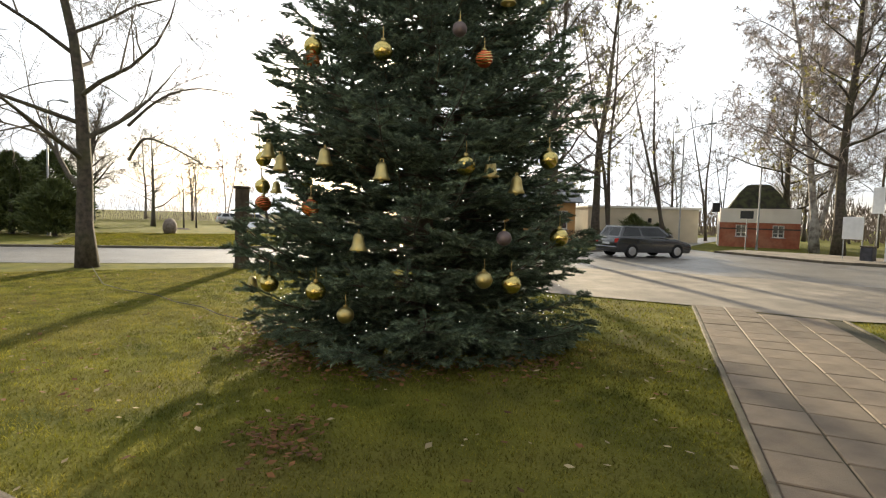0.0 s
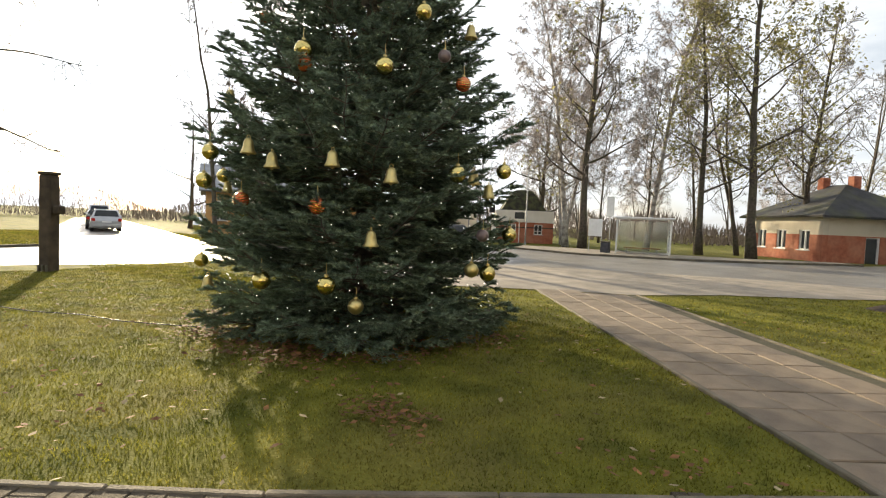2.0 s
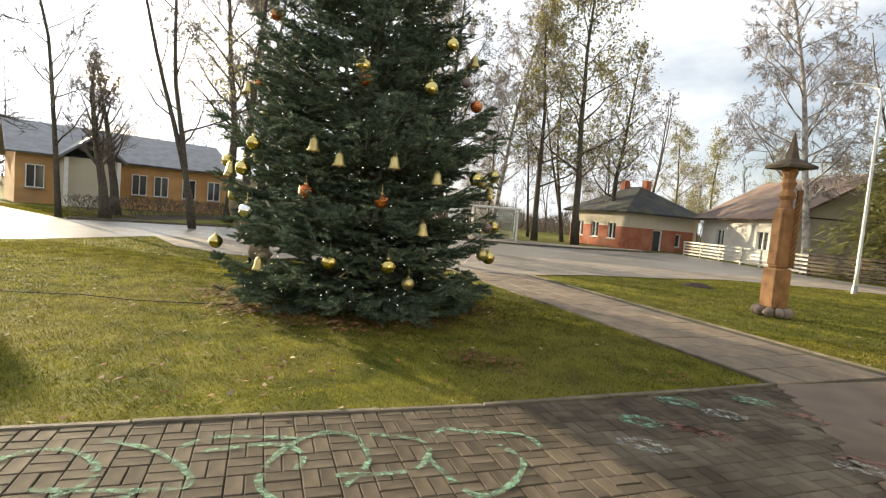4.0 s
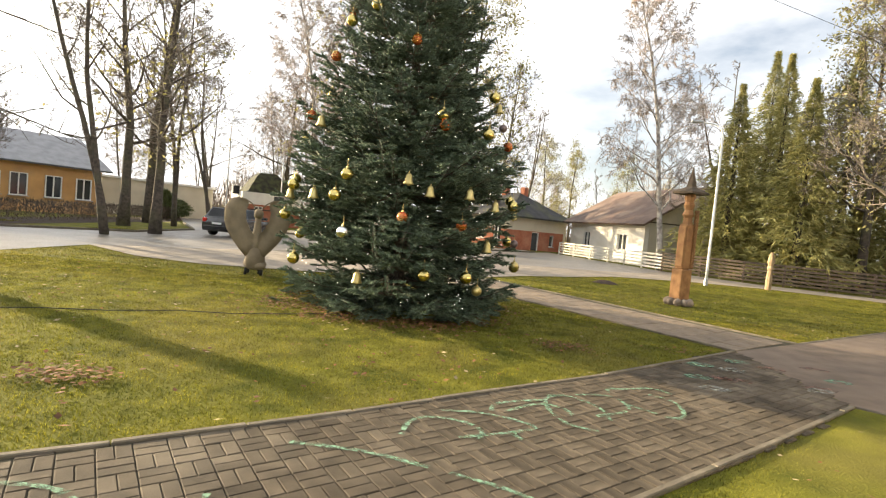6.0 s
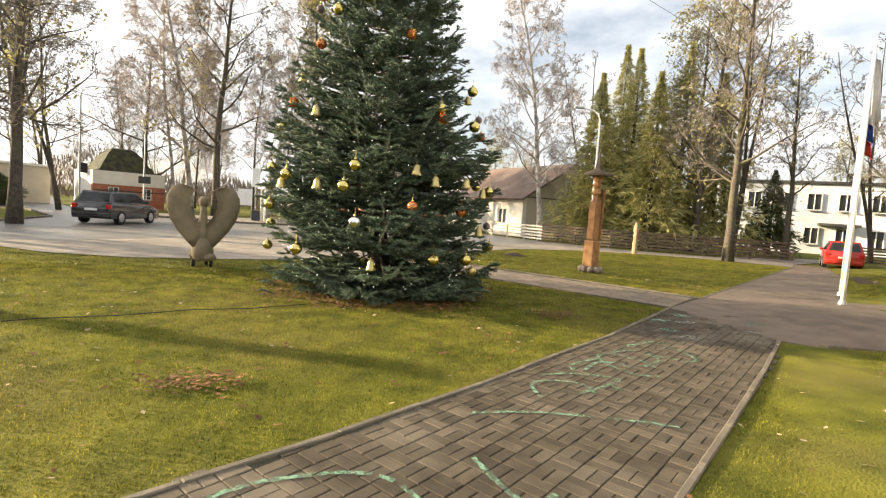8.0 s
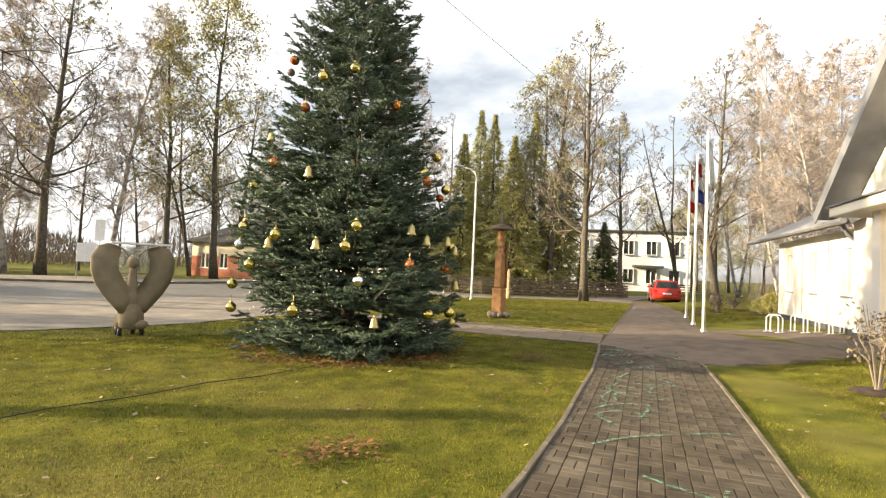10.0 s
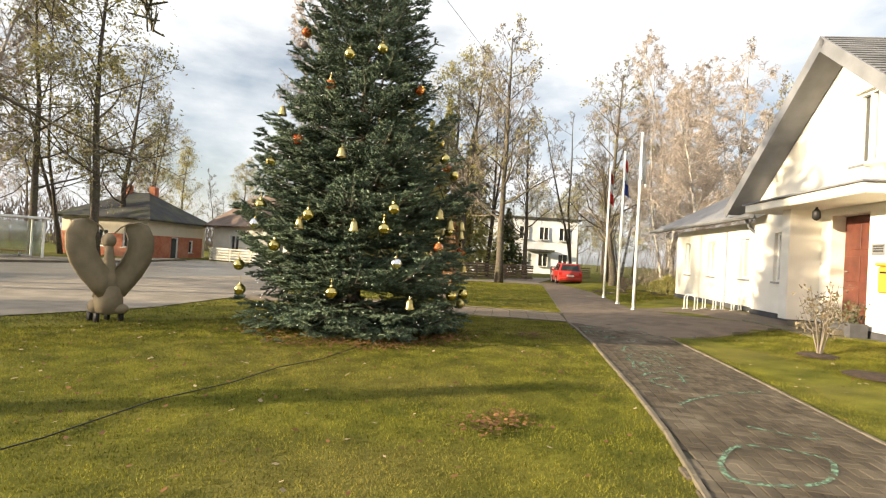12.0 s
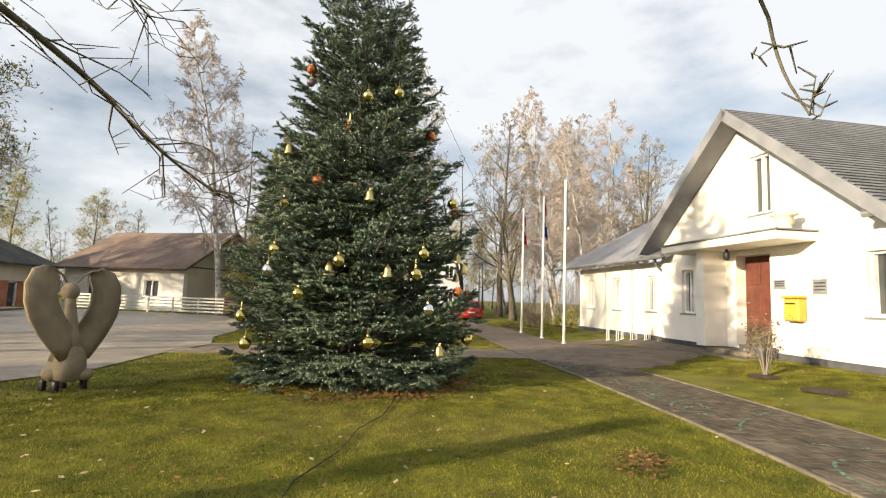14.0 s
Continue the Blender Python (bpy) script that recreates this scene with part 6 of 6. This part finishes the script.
cable = tube(bmesh.new(), [(TX, TY - 1.2, 0.03), (-2.0, 6.95, 0.02), (-2.65, 6.62, 0.02), (-3.4, 6.42, 0.03), (-4.15, 6.05, 0.02), (-5.0, 5.8, 0.02), (-5.9, 5.25, 0.02), (-6.9, 4.84, 0.02), (-10.8, 4.3, 0.05)], [0.0065] * 9, 6)
tagged(obj("power_cable", cable, M_DARK, True), "black power cable lying across the lawn", "cable")
wire = tube(bmesh.new(), [(-0.49 + 26.4 * i / 16, 8.96 + 8.0 * i / 16, 8.6 - 2.0 * i / 16 - 0.5 * math.sin(i / 16 * math.pi)) for i in range(17)], [0.007] * 17, 4)
tagged(obj("overhead_wire", wire, M_DARK), "thin black overhead wire above the square", "cable")


# ---- shrubs, flower bed, small things by the building ----
def shrub(name, x, y, hgt, rad, label, leaf_mat, n_leaf, seed):
    q = random.Random(seed)
    zb = rise(x, y)
    s = thing(name, x, y, zb, 0, label, "shrub")
    bm = bmesh.new()
    tips = []
    for i in range(14):
        a = q.uniform(0, 6.283)
        e = Vector((math.cos(a) * rad * q.uniform(0.3, 1), math.sin(a) * rad * q.uniform(0.3, 1), hgt * q.uniform(0.55, 1)))
        pts = [Vector((0, 0, -0.05)), e * 0.35 + Vector((0, 0, hgt * 0.12)), e * 0.7, e]
        tube(bm, pts, [0.016, 0.011, 0.007, 0.004], 4, cap=False)
        for j in range(4):
            f = q.uniform(0.4, 1.0)
            p = e * f
            t = p + Vector((q.gauss(0, 0.14), q.gauss(0, 0.14), q.uniform(0.0, 0.2)))
            tube(bm, [p, t], [0.005, 0.003], 3, cap=False)
            tips += [p.lerp(t, g_) for g_ in (0.4, 0.7, 1.0)]
    st = part("stem_cluster", bm, M_TWIG, s)
    st["kind"] = "stuff"
    V, F = [], []
    for i in range(n_leaf):
        p = q.choice(tips) + Vector((q.gauss(0, 0.05), q.gauss(0, 0.05), q.gauss(0, 0.05)))
        u = Vector((q.gauss(0, 1), q.gauss(0, 1), q.gauss(0, 1))).normalized() * q.uniform(0.02, 0.045)
        v = u.cross(Vector((q.gauss(0, 1), q.gauss(0, 1), q.gauss(0, 1)))).normalized() * u.length * 0.6
        k = len(V)
        V.extend((tuple(p - u), tuple(p + v), tuple(p + u), tuple(p - v)))
        F.append((k, k + 1, k + 2, k + 3))
    lv = raw("leaves", V, F, leaf_mat, s)
    lv["kind"] = "stuff"
    part("soil_ring", lathe(bmesh.new(), [(0.36, 0.0), (0.30, 0.035), (0.0, 0.05)], 14), M_SOIL, s, "dark soil ring", True)
    return s


M_ROSE = leafy("shrub_leaves", (0.20, 0.15, 0.09), (0.09, 0.075, 0.04))
shrub("rose_bush", 4.84, 2.03, 1.35, 0.45, "half-bare brownish rose bush in the lawn", M_ROSE, 420, 5)
shrub("rose_bush", 8.35, 2.05, 0.8, 0.4, "small leafy bush in a planter near the door", leafy("planter_leaves", (0.10, 0.12, 0.05), (0.05, 0.06, 0.03)), 380, 6)
part_pl = thing("planter_box", 8.35, 2.05, rise(8.35, 2.05), 39, "dark rectangular planter beside the entrance", "planter")
part("box", bx(-0.45, -0.2, -0.05, 0.45, 0.2, 0.32, bevel=0.015), M_PLINTH, part_pl)
hole = obj("soil_patch", lathe(bmesh.new(), [(0.42, 0.0), (0.34, 0.03), (0.18, 0.05), (0.0, 0.035)], 16), M_SOIL, True)
hole.matrix_world = pose(3.48, 1.15, rise(3.48, 1.15) + 0.004)
tagged(hole, "round patch of bare dark soil in the lawn", "soil")
bm = bmesh.new()
ball(bm, (0, 0, 0.03), 0.21, 12, (1, 0.8, 0.62))
cap = obj("painted_boulder", bm, M_POLE, True)
cap.matrix_world = pose(2.6, -0.45, rise(2.6, -0.45))
tagged(cap, "white painted boulder lying in the lawn", "stone")
for i in range(4):
    x, y = 11.7 + 0.52 * i, 6.55 - 0.42 * i
    b = thing("bike_stand", x, y, rise(x, y) + 0.01, 80, "low white metal bicycle stand", "bicycle stand", "bicycle stands")
    for s_ in (-0.09, 0.09):
        part("hoop", tube(bmesh.new(), [(-0.18, s_, 0.0), (-0.18, s_, 0.42), (-0.10, s_, 0.50), (0.10, s_, 0.50), (0.18, s_, 0.42), (0.18, s_, 0.0)], [0.018] * 6, 6), M_POLE, b)
    for x_ in (-0.18, 0.18):
        part("foot", tube(bmesh.new(), [(x_, -0.2, 0.012), (x_, 0.2, 0.012)], [0.014] * 2, 6), M_POLE, b)
bed = sheet("flower_bed", [(16.89, 12.23), (18.45, 9.93), (21.83, 11.14), (21.62, 13.84), (19.32, 14.35)], 0.035, M_SOIL, 50, "dug flower bed with shrubs and stones", "flower bed")
for i in range(9):
    a = r.uniform(0, 1)
    x, y = 17.2 + 4.5 * a, 11.2 + 1.8 * a + 1.2 * r.random()
    bm = bmesh.new()
    ball(bm, (0, 0, 0.06), r.uniform(0.08, 0.18), 7, (1.2, 1, 0.8))
    s_ = obj("stone", bm, M_STONE, True)
    s_.matrix_world = pose(x, y, 0.03, 0, 0, 50 * i)
    tagged(s_, "rounded field stone in the flower bed", "stone", "bed stones")
for i, (x, y, hh) in enumerate(((18.51, 12.03, 0.7), (19.73, 12.85, 0.9), (20.97, 12.62, 0.7))):
    shrub("garden_shrub", x, y, hh, 0.5, "low brownish garden shrub in the bed", M_HEDGE, 420, 31 + i)
for i, (x, y) in enumerate(((21.44, 10.42), (21.6, 9.8), (22.04, 10.08))):
    g_ = thing("garden_ornament", x, y, 0.02, 40 * i, "white weathered garden ornament by the bed", "ornament", "garden ornaments")
    part("body", lathe(bmesh.new(), [(0.16, 0), (0.18, 0.25), (0.12, 0.5), (0.15, 0.62), (0.08, 0.75), (0.0, 0.78)], 10), M_POLE, g_, "", True)
for i, (x, y, s) in enumerate(((6.5, 18.5, 1.0), (-44, 8.0, 1.5))):
    mo = obj("molehill", lathe(bmesh.new(), [(0.5 * s, 0.0), (0.36 * s, 0.05), (0.2 * s, 0.11), (0.0, 0.13)], 12), M_SOIL, True)
    mo.matrix_world = pose(x, y, 0.0, 0, 0, 20)
    tagged(mo, "flattened molehill of dark soil in the lawn", "soil")
rock = bmesh.new()
ball(rock, (0, 0, 0.45), 0.75, 14, (1.0, 0.6, 0.85))
rk = obj("memorial_stone", rock, M_STONE, True)
rk.matrix_world = pose(-34.08, 6.77, 0)
tagged(rk, "rounded brown memorial boulder in the park", "stone")
for i in range(14):                      # clipped hedge before the ochre building
    x, y = -19.07 + -0.21 * i, 18.84 + 1.56 * i
    q = random.Random(200 + i)
    V, F = [], []
    for _ in range(420):
        p = Vector((q.uniform(-0.45, 0.45), q.uniform(-0.65, 0.65), q.random() ** 0.7 * 0.95))
        d = Vector((q.gauss(0, 0.5), q.gauss(0, 0.5), 1)).normalized() * q.uniform(0.1, 0.22)
        k = len(V)
        V.extend((tuple(p - Vector((0.02, 0.01, 0))), tuple(p + Vector((0.02, -0.01, 0))), tuple(p + d)))
        F.append((k, k + 1, k + 2))
    h_ = raw("hedge", V, F, M_HEDGE)
    h_.matrix_world = pose(x, y, 0)
    tagged(h_, "low brown leafless hedge along the building", "hedge", "hedge plants")
sheet("verge_soil", [(-20.76, 18.33), (-17.6, 18.61), (-20.25, 37.73), (-23.87, 46.18), (-25.1, 46.17)], 0.008, M_SOIL, 50, "bare dark soil strip below the hedge", "soil")


# ---- chalk, leaves and grass ----
def chalk(pts, material, label, width=0.05, closed=False, seed=0):
    q = random.Random(seed)
    n = 6
    line = []
    P = pts + ([pts[0]] if closed else [])
    for i in range(len(P) - 1):
        p0, p1, p2, p3 = (Vector((*P[min(max(k, 0), len(P) - 1)], 0)) for k in (i - 1, i, i + 1, i + 2))
        for j in range(n):
            t = j / n
            line.append(0.5 * ((2 * p1) + (-p0 + p2) * t + (2 * p0 - 5 * p1 + 4 * p2 - p3) * t * t + (-p0 + 3 * p1 - 3 * p2 + p3) * t ** 3))
    line.append(Vector((*P[-1], 0)))
    bm = bmesh.new()
    prev = None
    for i, p in enumerate(line):
        d = (line[min(i + 1, len(line) - 1)] - line[max(i - 1, 0)]).normalized()
        s = Vector((-d.y, d.x, 0)) * width * 1.2 * q.uniform(0.45, 0.75)
        cur = (bm.verts.new((p.x + s.x, p.y + s.y, 0.0285)), bm.verts.new((p.x - s.x, p.y - s.y, 0.0285)))
        if prev and q.random() > 0.05:
            bm.faces.new((prev[0], prev[1], cur[1], cur[0]))
        prev = cur
    ob = obj("chalk_line", bm, material)
    tagged(ob, label, "chalk", "chalk drawings", "stuff")


LC = "faded green chalk line on the pavers"
chalk([(-2.07, 1.7), (-1.6, 1.74), (-1.31, 1.6), (-1.15, 1.16), (-1.37, 1.05), (-1.76, 1.05), (-2.04, 1.18), (-2.27, 1.39), (-2.31, 1.57)], M_CHALK, LC, 0.03, True, seed=1)
chalk([(-0.51, 2.56), (0.06, 2.52), (0.85, 2.26), (1.13, 2.11)], M_CHALK, LC, 0.03, False, seed=2)
chalk([(-0.38, 1.33), (-0.62, 1.3), (-0.74, 1.83)], M_CHALK, LC, 0.03, False, seed=3)
chalk([(0.54, 3.46), (0.92, 3.48), (1.32, 3.26), (0.68, 2.92)], M_CHALK, LC, 0.03, False, seed=4)
chalk([(1.59, 4.15), (2.24, 4.34), (2.35, 3.97), (1.96, 3.69)], M_CHALK, LC, 0.03, False, seed=5)
chalk([(0.24, 2.87), (0.29, 3.15), (0.45, 3.28), (0.71, 3.25), (0.86, 3.1), (0.84, 2.92)], M_CHALK, LC, 0.03, False, seed=6)
chalk([(2.06, 3.61), (2.05, 3.94), (1.81, 4.2), (1.58, 4.08), (1.53, 3.77), (1.63, 3.44), (1.87, 3.32)], M_CHALK, LC, 0.03, False, seed=7)
chalk([(1.52, 4.0), (1.07, 3.79), (0.98, 3.56)], M_CHALK, LC, 0.03, False, seed=8)
chalk([(2.75, 4.52), (2.94, 4.36), (2.9, 4.01), (2.72, 3.84), (2.37, 4.13)], M_CHALK, LC, 0.03, False, seed=9)
chalk([(1.18, 2.99), (1.13, 3.07), (1.14, 3.14)], M_CHALK, LC, 0.03, False, seed=10)
chalk([(1.12, 3.59), (1.43, 3.86), (1.66, 3.83), (1.73, 3.65)], M_CHALK, LC, 0.03, False, seed=11)
chalk([(2.29, 4.43), (2.35, 4.6), (2.51, 4.63), (2.87, 4.76), (3.04, 4.62)], M_CHALK, LC, 0.03, False, seed=12)
for i, (x, y) in enumerate(((4.84, 6.62), (4.48, 6.07), (5.83, 5.95), (3.71, 5.03), (4.11, 6.2), (5.18, 5.38), (3.73, 5.51))):
    chalk([(x - 0.16, y - 0.04), (x, y + 0.07), (x + 0.16, y), (x + 0.06, y - 0.08)], M_CHALKW if i % 2 else M_CHALK, "pale chalk scribble on the pavers", 0.06, True, 20 + i)
for i, (x, y) in enumerate(((5.16, 6.31), (4.02, 5.48), (4.21, 5.48), (5.24, 5.44), (5.96, 6.56))):
    chalk([(x - 0.15, y), (x + 0.05, y + 0.08), (x + 0.2, y - 0.04)], M_CHALKR, "faded red chalk smear on the pavers", 0.1, False, 40 + i)

PAVED = [WALKWAY, SLABPATH, APRON, PLAZA, ROAD]


def on_grass(x, y):
    return not any(inside(x, y, p) for p in PAVED)


r = random.Random(9)
LV = {0: ([], []), 1: ([], [])}


def add_leaf(x, y, z, which, size):
    V, F = LV[which]
    a = r.uniform(0, 6.283)
    u = Vector((math.cos(a), math.sin(a), r.uniform(-0.3, 0.3))) * size
    v = Vector((-math.sin(a), math.cos(a), r.uniform(-0.3, 0.3))) * size * 0.6
    p = Vector((x, y, z))
    k = len(V)
    V.extend((tuple(p - u), tuple(p - u * 0.2 + v), tuple(p + u), tuple(p - u * 0.1 - v)))
    F.extend(((k, k + 1, k + 2), (k, k + 2, k + 3)))


for i in range(1900):
    x, y = r.uniform(-10, 9), r.uniform(-3, 15)
    if on_grass(x, y):
        add_leaf(x, y, rise(x, y) + r.uniform(0.03, 0.055), 1 if r.random() < 0.4 else 0, r.uniform(0.018, 0.044))
for cx, cy, n, s in ((-2.79, 3.41, 190, 0.24), (2.2, 6.5, 150, 0.25), (-1.2, 7.1, 340, 0.5), (0.3, 7.1, 280, 0.45), (-2.2, 7.8, 280, 0.4), (4.2, 7.0, 40, 0.4), (0.4, 4.6, 60, 0.8), (-4.8, 7.0, 60, 1.0)):
    for i in range(n):
        x, y = cx + r.gauss(0, s), cy + r.gauss(0, s * 0.6)
        if on_grass(x, y):
            add_leaf(x, y, 0.03 + r.uniform(0, 0.035), 0, r.uniform(0.018, 0.04))
for i in range(1100):                    # drifted under the skirt of the spruce
    a, q = r.uniform(-3.5, 0.4), r.gauss(1.95, 0.28)
    add_leaf(TX + q * math.cos(a), TY + q * math.sin(a), 0.03 + r.uniform(0, 0.04), 0, r.uniform(0.02, 0.045))
for which, m, lab in ((0, M_LEAF, "brown fallen leaves scattered over the lawn"), (1, M_LEAFPALE, "pale dry fallen leaves scattered over the lawn")):
    tagged(raw("fallen_leaves", LV[which][0], LV[which][1], m), lab, "leaves", "", "stuff")

# grass blades near the walk
rs = np.random.RandomState(4)


def blades(name, n, x0, x1, y0, y1, hgt, wid, near):
    xy = rs.uniform((x0, y0), (x1, y1), (n, 2))
    keep = np.ones(n, bool)
    for poly in PAVED:
        px, py = np.array(poly).T
        c = np.zeros(n, bool)
        j = len(px) - 1
        for i in range(len(px)):
            if py[i] != py[j]:
                c ^= ((py[i] > xy[:, 1]) != (py[j] > xy[:, 1])) & (xy[:, 0] < (px[j] - px[i]) * (xy[:, 1] - py[i]) / (py[j] - py[i]) + px[i])
            j = i
        keep &= ~c
    s = WALL_N.x * xy[:, 0] + WALL_N.y * xy[:, 1]
    keep &= s > -3.9
    if near is not None:
        d = np.hypot(xy[:, 0] - near[0], xy[:, 1] - near[1])
        keep &= d > near[2]
    xy, s = xy[keep], s[keep]
    n = len(xy)
    e = np.clip((0.4 - s) / 3.6, 0, 1)
    z = 0.26 * e * e * (3 - 2 * e)
    a = rs.uniform(0, 6.283, n)
    lean = rs.normal(0, 0.55, (n, 2)) * hgt
    h = hgt * rs.uniform(0.5, 1.3, n)
    w = wid * rs.uniform(0.7, 1.3, n)
    v = np.empty((n, 3, 3))
    v[:, 0] = np.stack([xy[:, 0] + np.cos(a) * w, xy[:, 1] + np.sin(a) * w, z - 0.004], 1)
    v[:, 1] = np.stack([xy[:, 0] - np.cos(a) * w, xy[:, 1] - np.sin(a) * w, z - 0.004], 1)
    v[:, 2] = np.stack([xy[:, 0] + lean[:, 0], xy[:, 1] + lean[:, 1], z + h], 1)
    me = bpy.data.meshes.new(name)
    me.from_pydata(v.reshape(-1, 3).tolist(), [], np.arange(3 * n).reshape(-1, 3).tolist())
    me.materials.append(M_BLADE)
    ob = new(name, me)
    tagged(ob, "short damp winter grass of the lawn", "grass", "", "stuff")


blades("grass", 620000, -10, 8, -2, 11, 0.023, 0.0042, None)
blades("grass", 230000, -16, 22, 9, 24, 0.03, 0.011, None)
blades("grass", 60000, -34, -19, 2, 22, 0.06, 0.02, None)


# pavers of the walkway: the nearest as pieces, the rest joined
def paver_mesh(name, w, d, h, bevel):
    bm = bx(-w / 2, -d / 2, -h, w / 2, d / 2, 0, bevel=0)
    top = [e for e in bm.edges if all(v.co.z > -1e-6 for v in e.verts)]
    bmesh.ops.bevel(bm, geom=top, offset=bevel, segments=1, affect="EDGES")
    me = bpy.data.meshes.new(name)
    bm.to_mesh(me)
    bm.free()
    return me


W_ANG = math.atan2(0.585, 0.811)
pm = paver_mesh("paver", 0.196, 0.096, 0.04, 0.006)
pm.materials.append(M_PAVER)
r = random.Random(12)
spots = []
ca, sa = math.cos(W_ANG), math.sin(W_ANG)
for i in range(-62, 44):
    for j in range(-26, 24):
        # basket weave: pairs of pavers turned about
        cx, cy = 0.2 * i + 0.1, 0.2 * j + 0.1
        for k in (-0.05, 0.05):
            turn = (i + j) % 2
            lx, ly = (cx, cy + k) if not turn else (cx + k, cy)
            x, y = 1.1 + lx * ca - ly * sa, 3.2 + lx * sa + ly * ca
            if inside(x, y, WALKWAY) and -9 < x:
                spots.append((x, y, turn))
sm = paver_mesh("slab", 0.485, 0.485, 0.05, 0.008)
sm.materials.append(M_SLAB)
V, F = [], []
tmpl_v = [v.co.copy() for v in pm.vertices]
tmpl_f = [tuple(p.vertices) for p in pm.polygons]
near_spots = sorted(range(len(spots)), key=lambda q: (spots[q][0] - 1.6) ** 2 + (spots[q][1] - 3.6) ** 2)[:300]
chosen = set(near_spots)
for q, (x, y, turn) in enumerate(spots):
    m = pose(x, y, 0.022 + rise(x, y) + r.uniform(-0.0025, 0.0025), r.uniform(-0.5, 0.5), r.uniform(-0.5, 0.5), math.degrees(W_ANG) + 90 * turn + r.uniform(-0.8, 0.8))
    if q in chosen:
        o = new("paver", pm)
        o.parent = walkway
        o.matrix_local = m
    else:
        k = len(V)
        V.extend(tuple(m @ v) for v in tmpl_v)
        F.extend(tuple(k + i for i in f) for f in tmpl_f)
rest = raw("paver_field", V, F, M_PAVER, walkway)
rest["kind"] = "stuff"
# slabs of the footpath
p0, p1 = Vector((5.3, 7.45, 0)), Vector((-0.42, 14.9, 0))
d = (p1 - p0).normalized()
s = Vector((-d.y, d.x, 0))
s = -s if s.x < 0 else s
ang = math.degrees(math.atan2(d.y, d.x))
for i in range(-2, 22):
    for j in range(0, 4):
        c = p0 + d * (0.5 * i + 0.25) + s * (0.5 * j + 0.28)
        if inside(c.x, c.y, SLABPATH):
            o = new("slab", sm)
            o.parent = slab_path
            o.matrix_local = pose(c.x, c.y, 0.022 + rise(c.x, c.y) + r.uniform(-0.004, 0.004), r.uniform(-0.5, 0.5), r.uniform(-0.5, 0.5), ang + r.uniform(-0.6, 0.6))
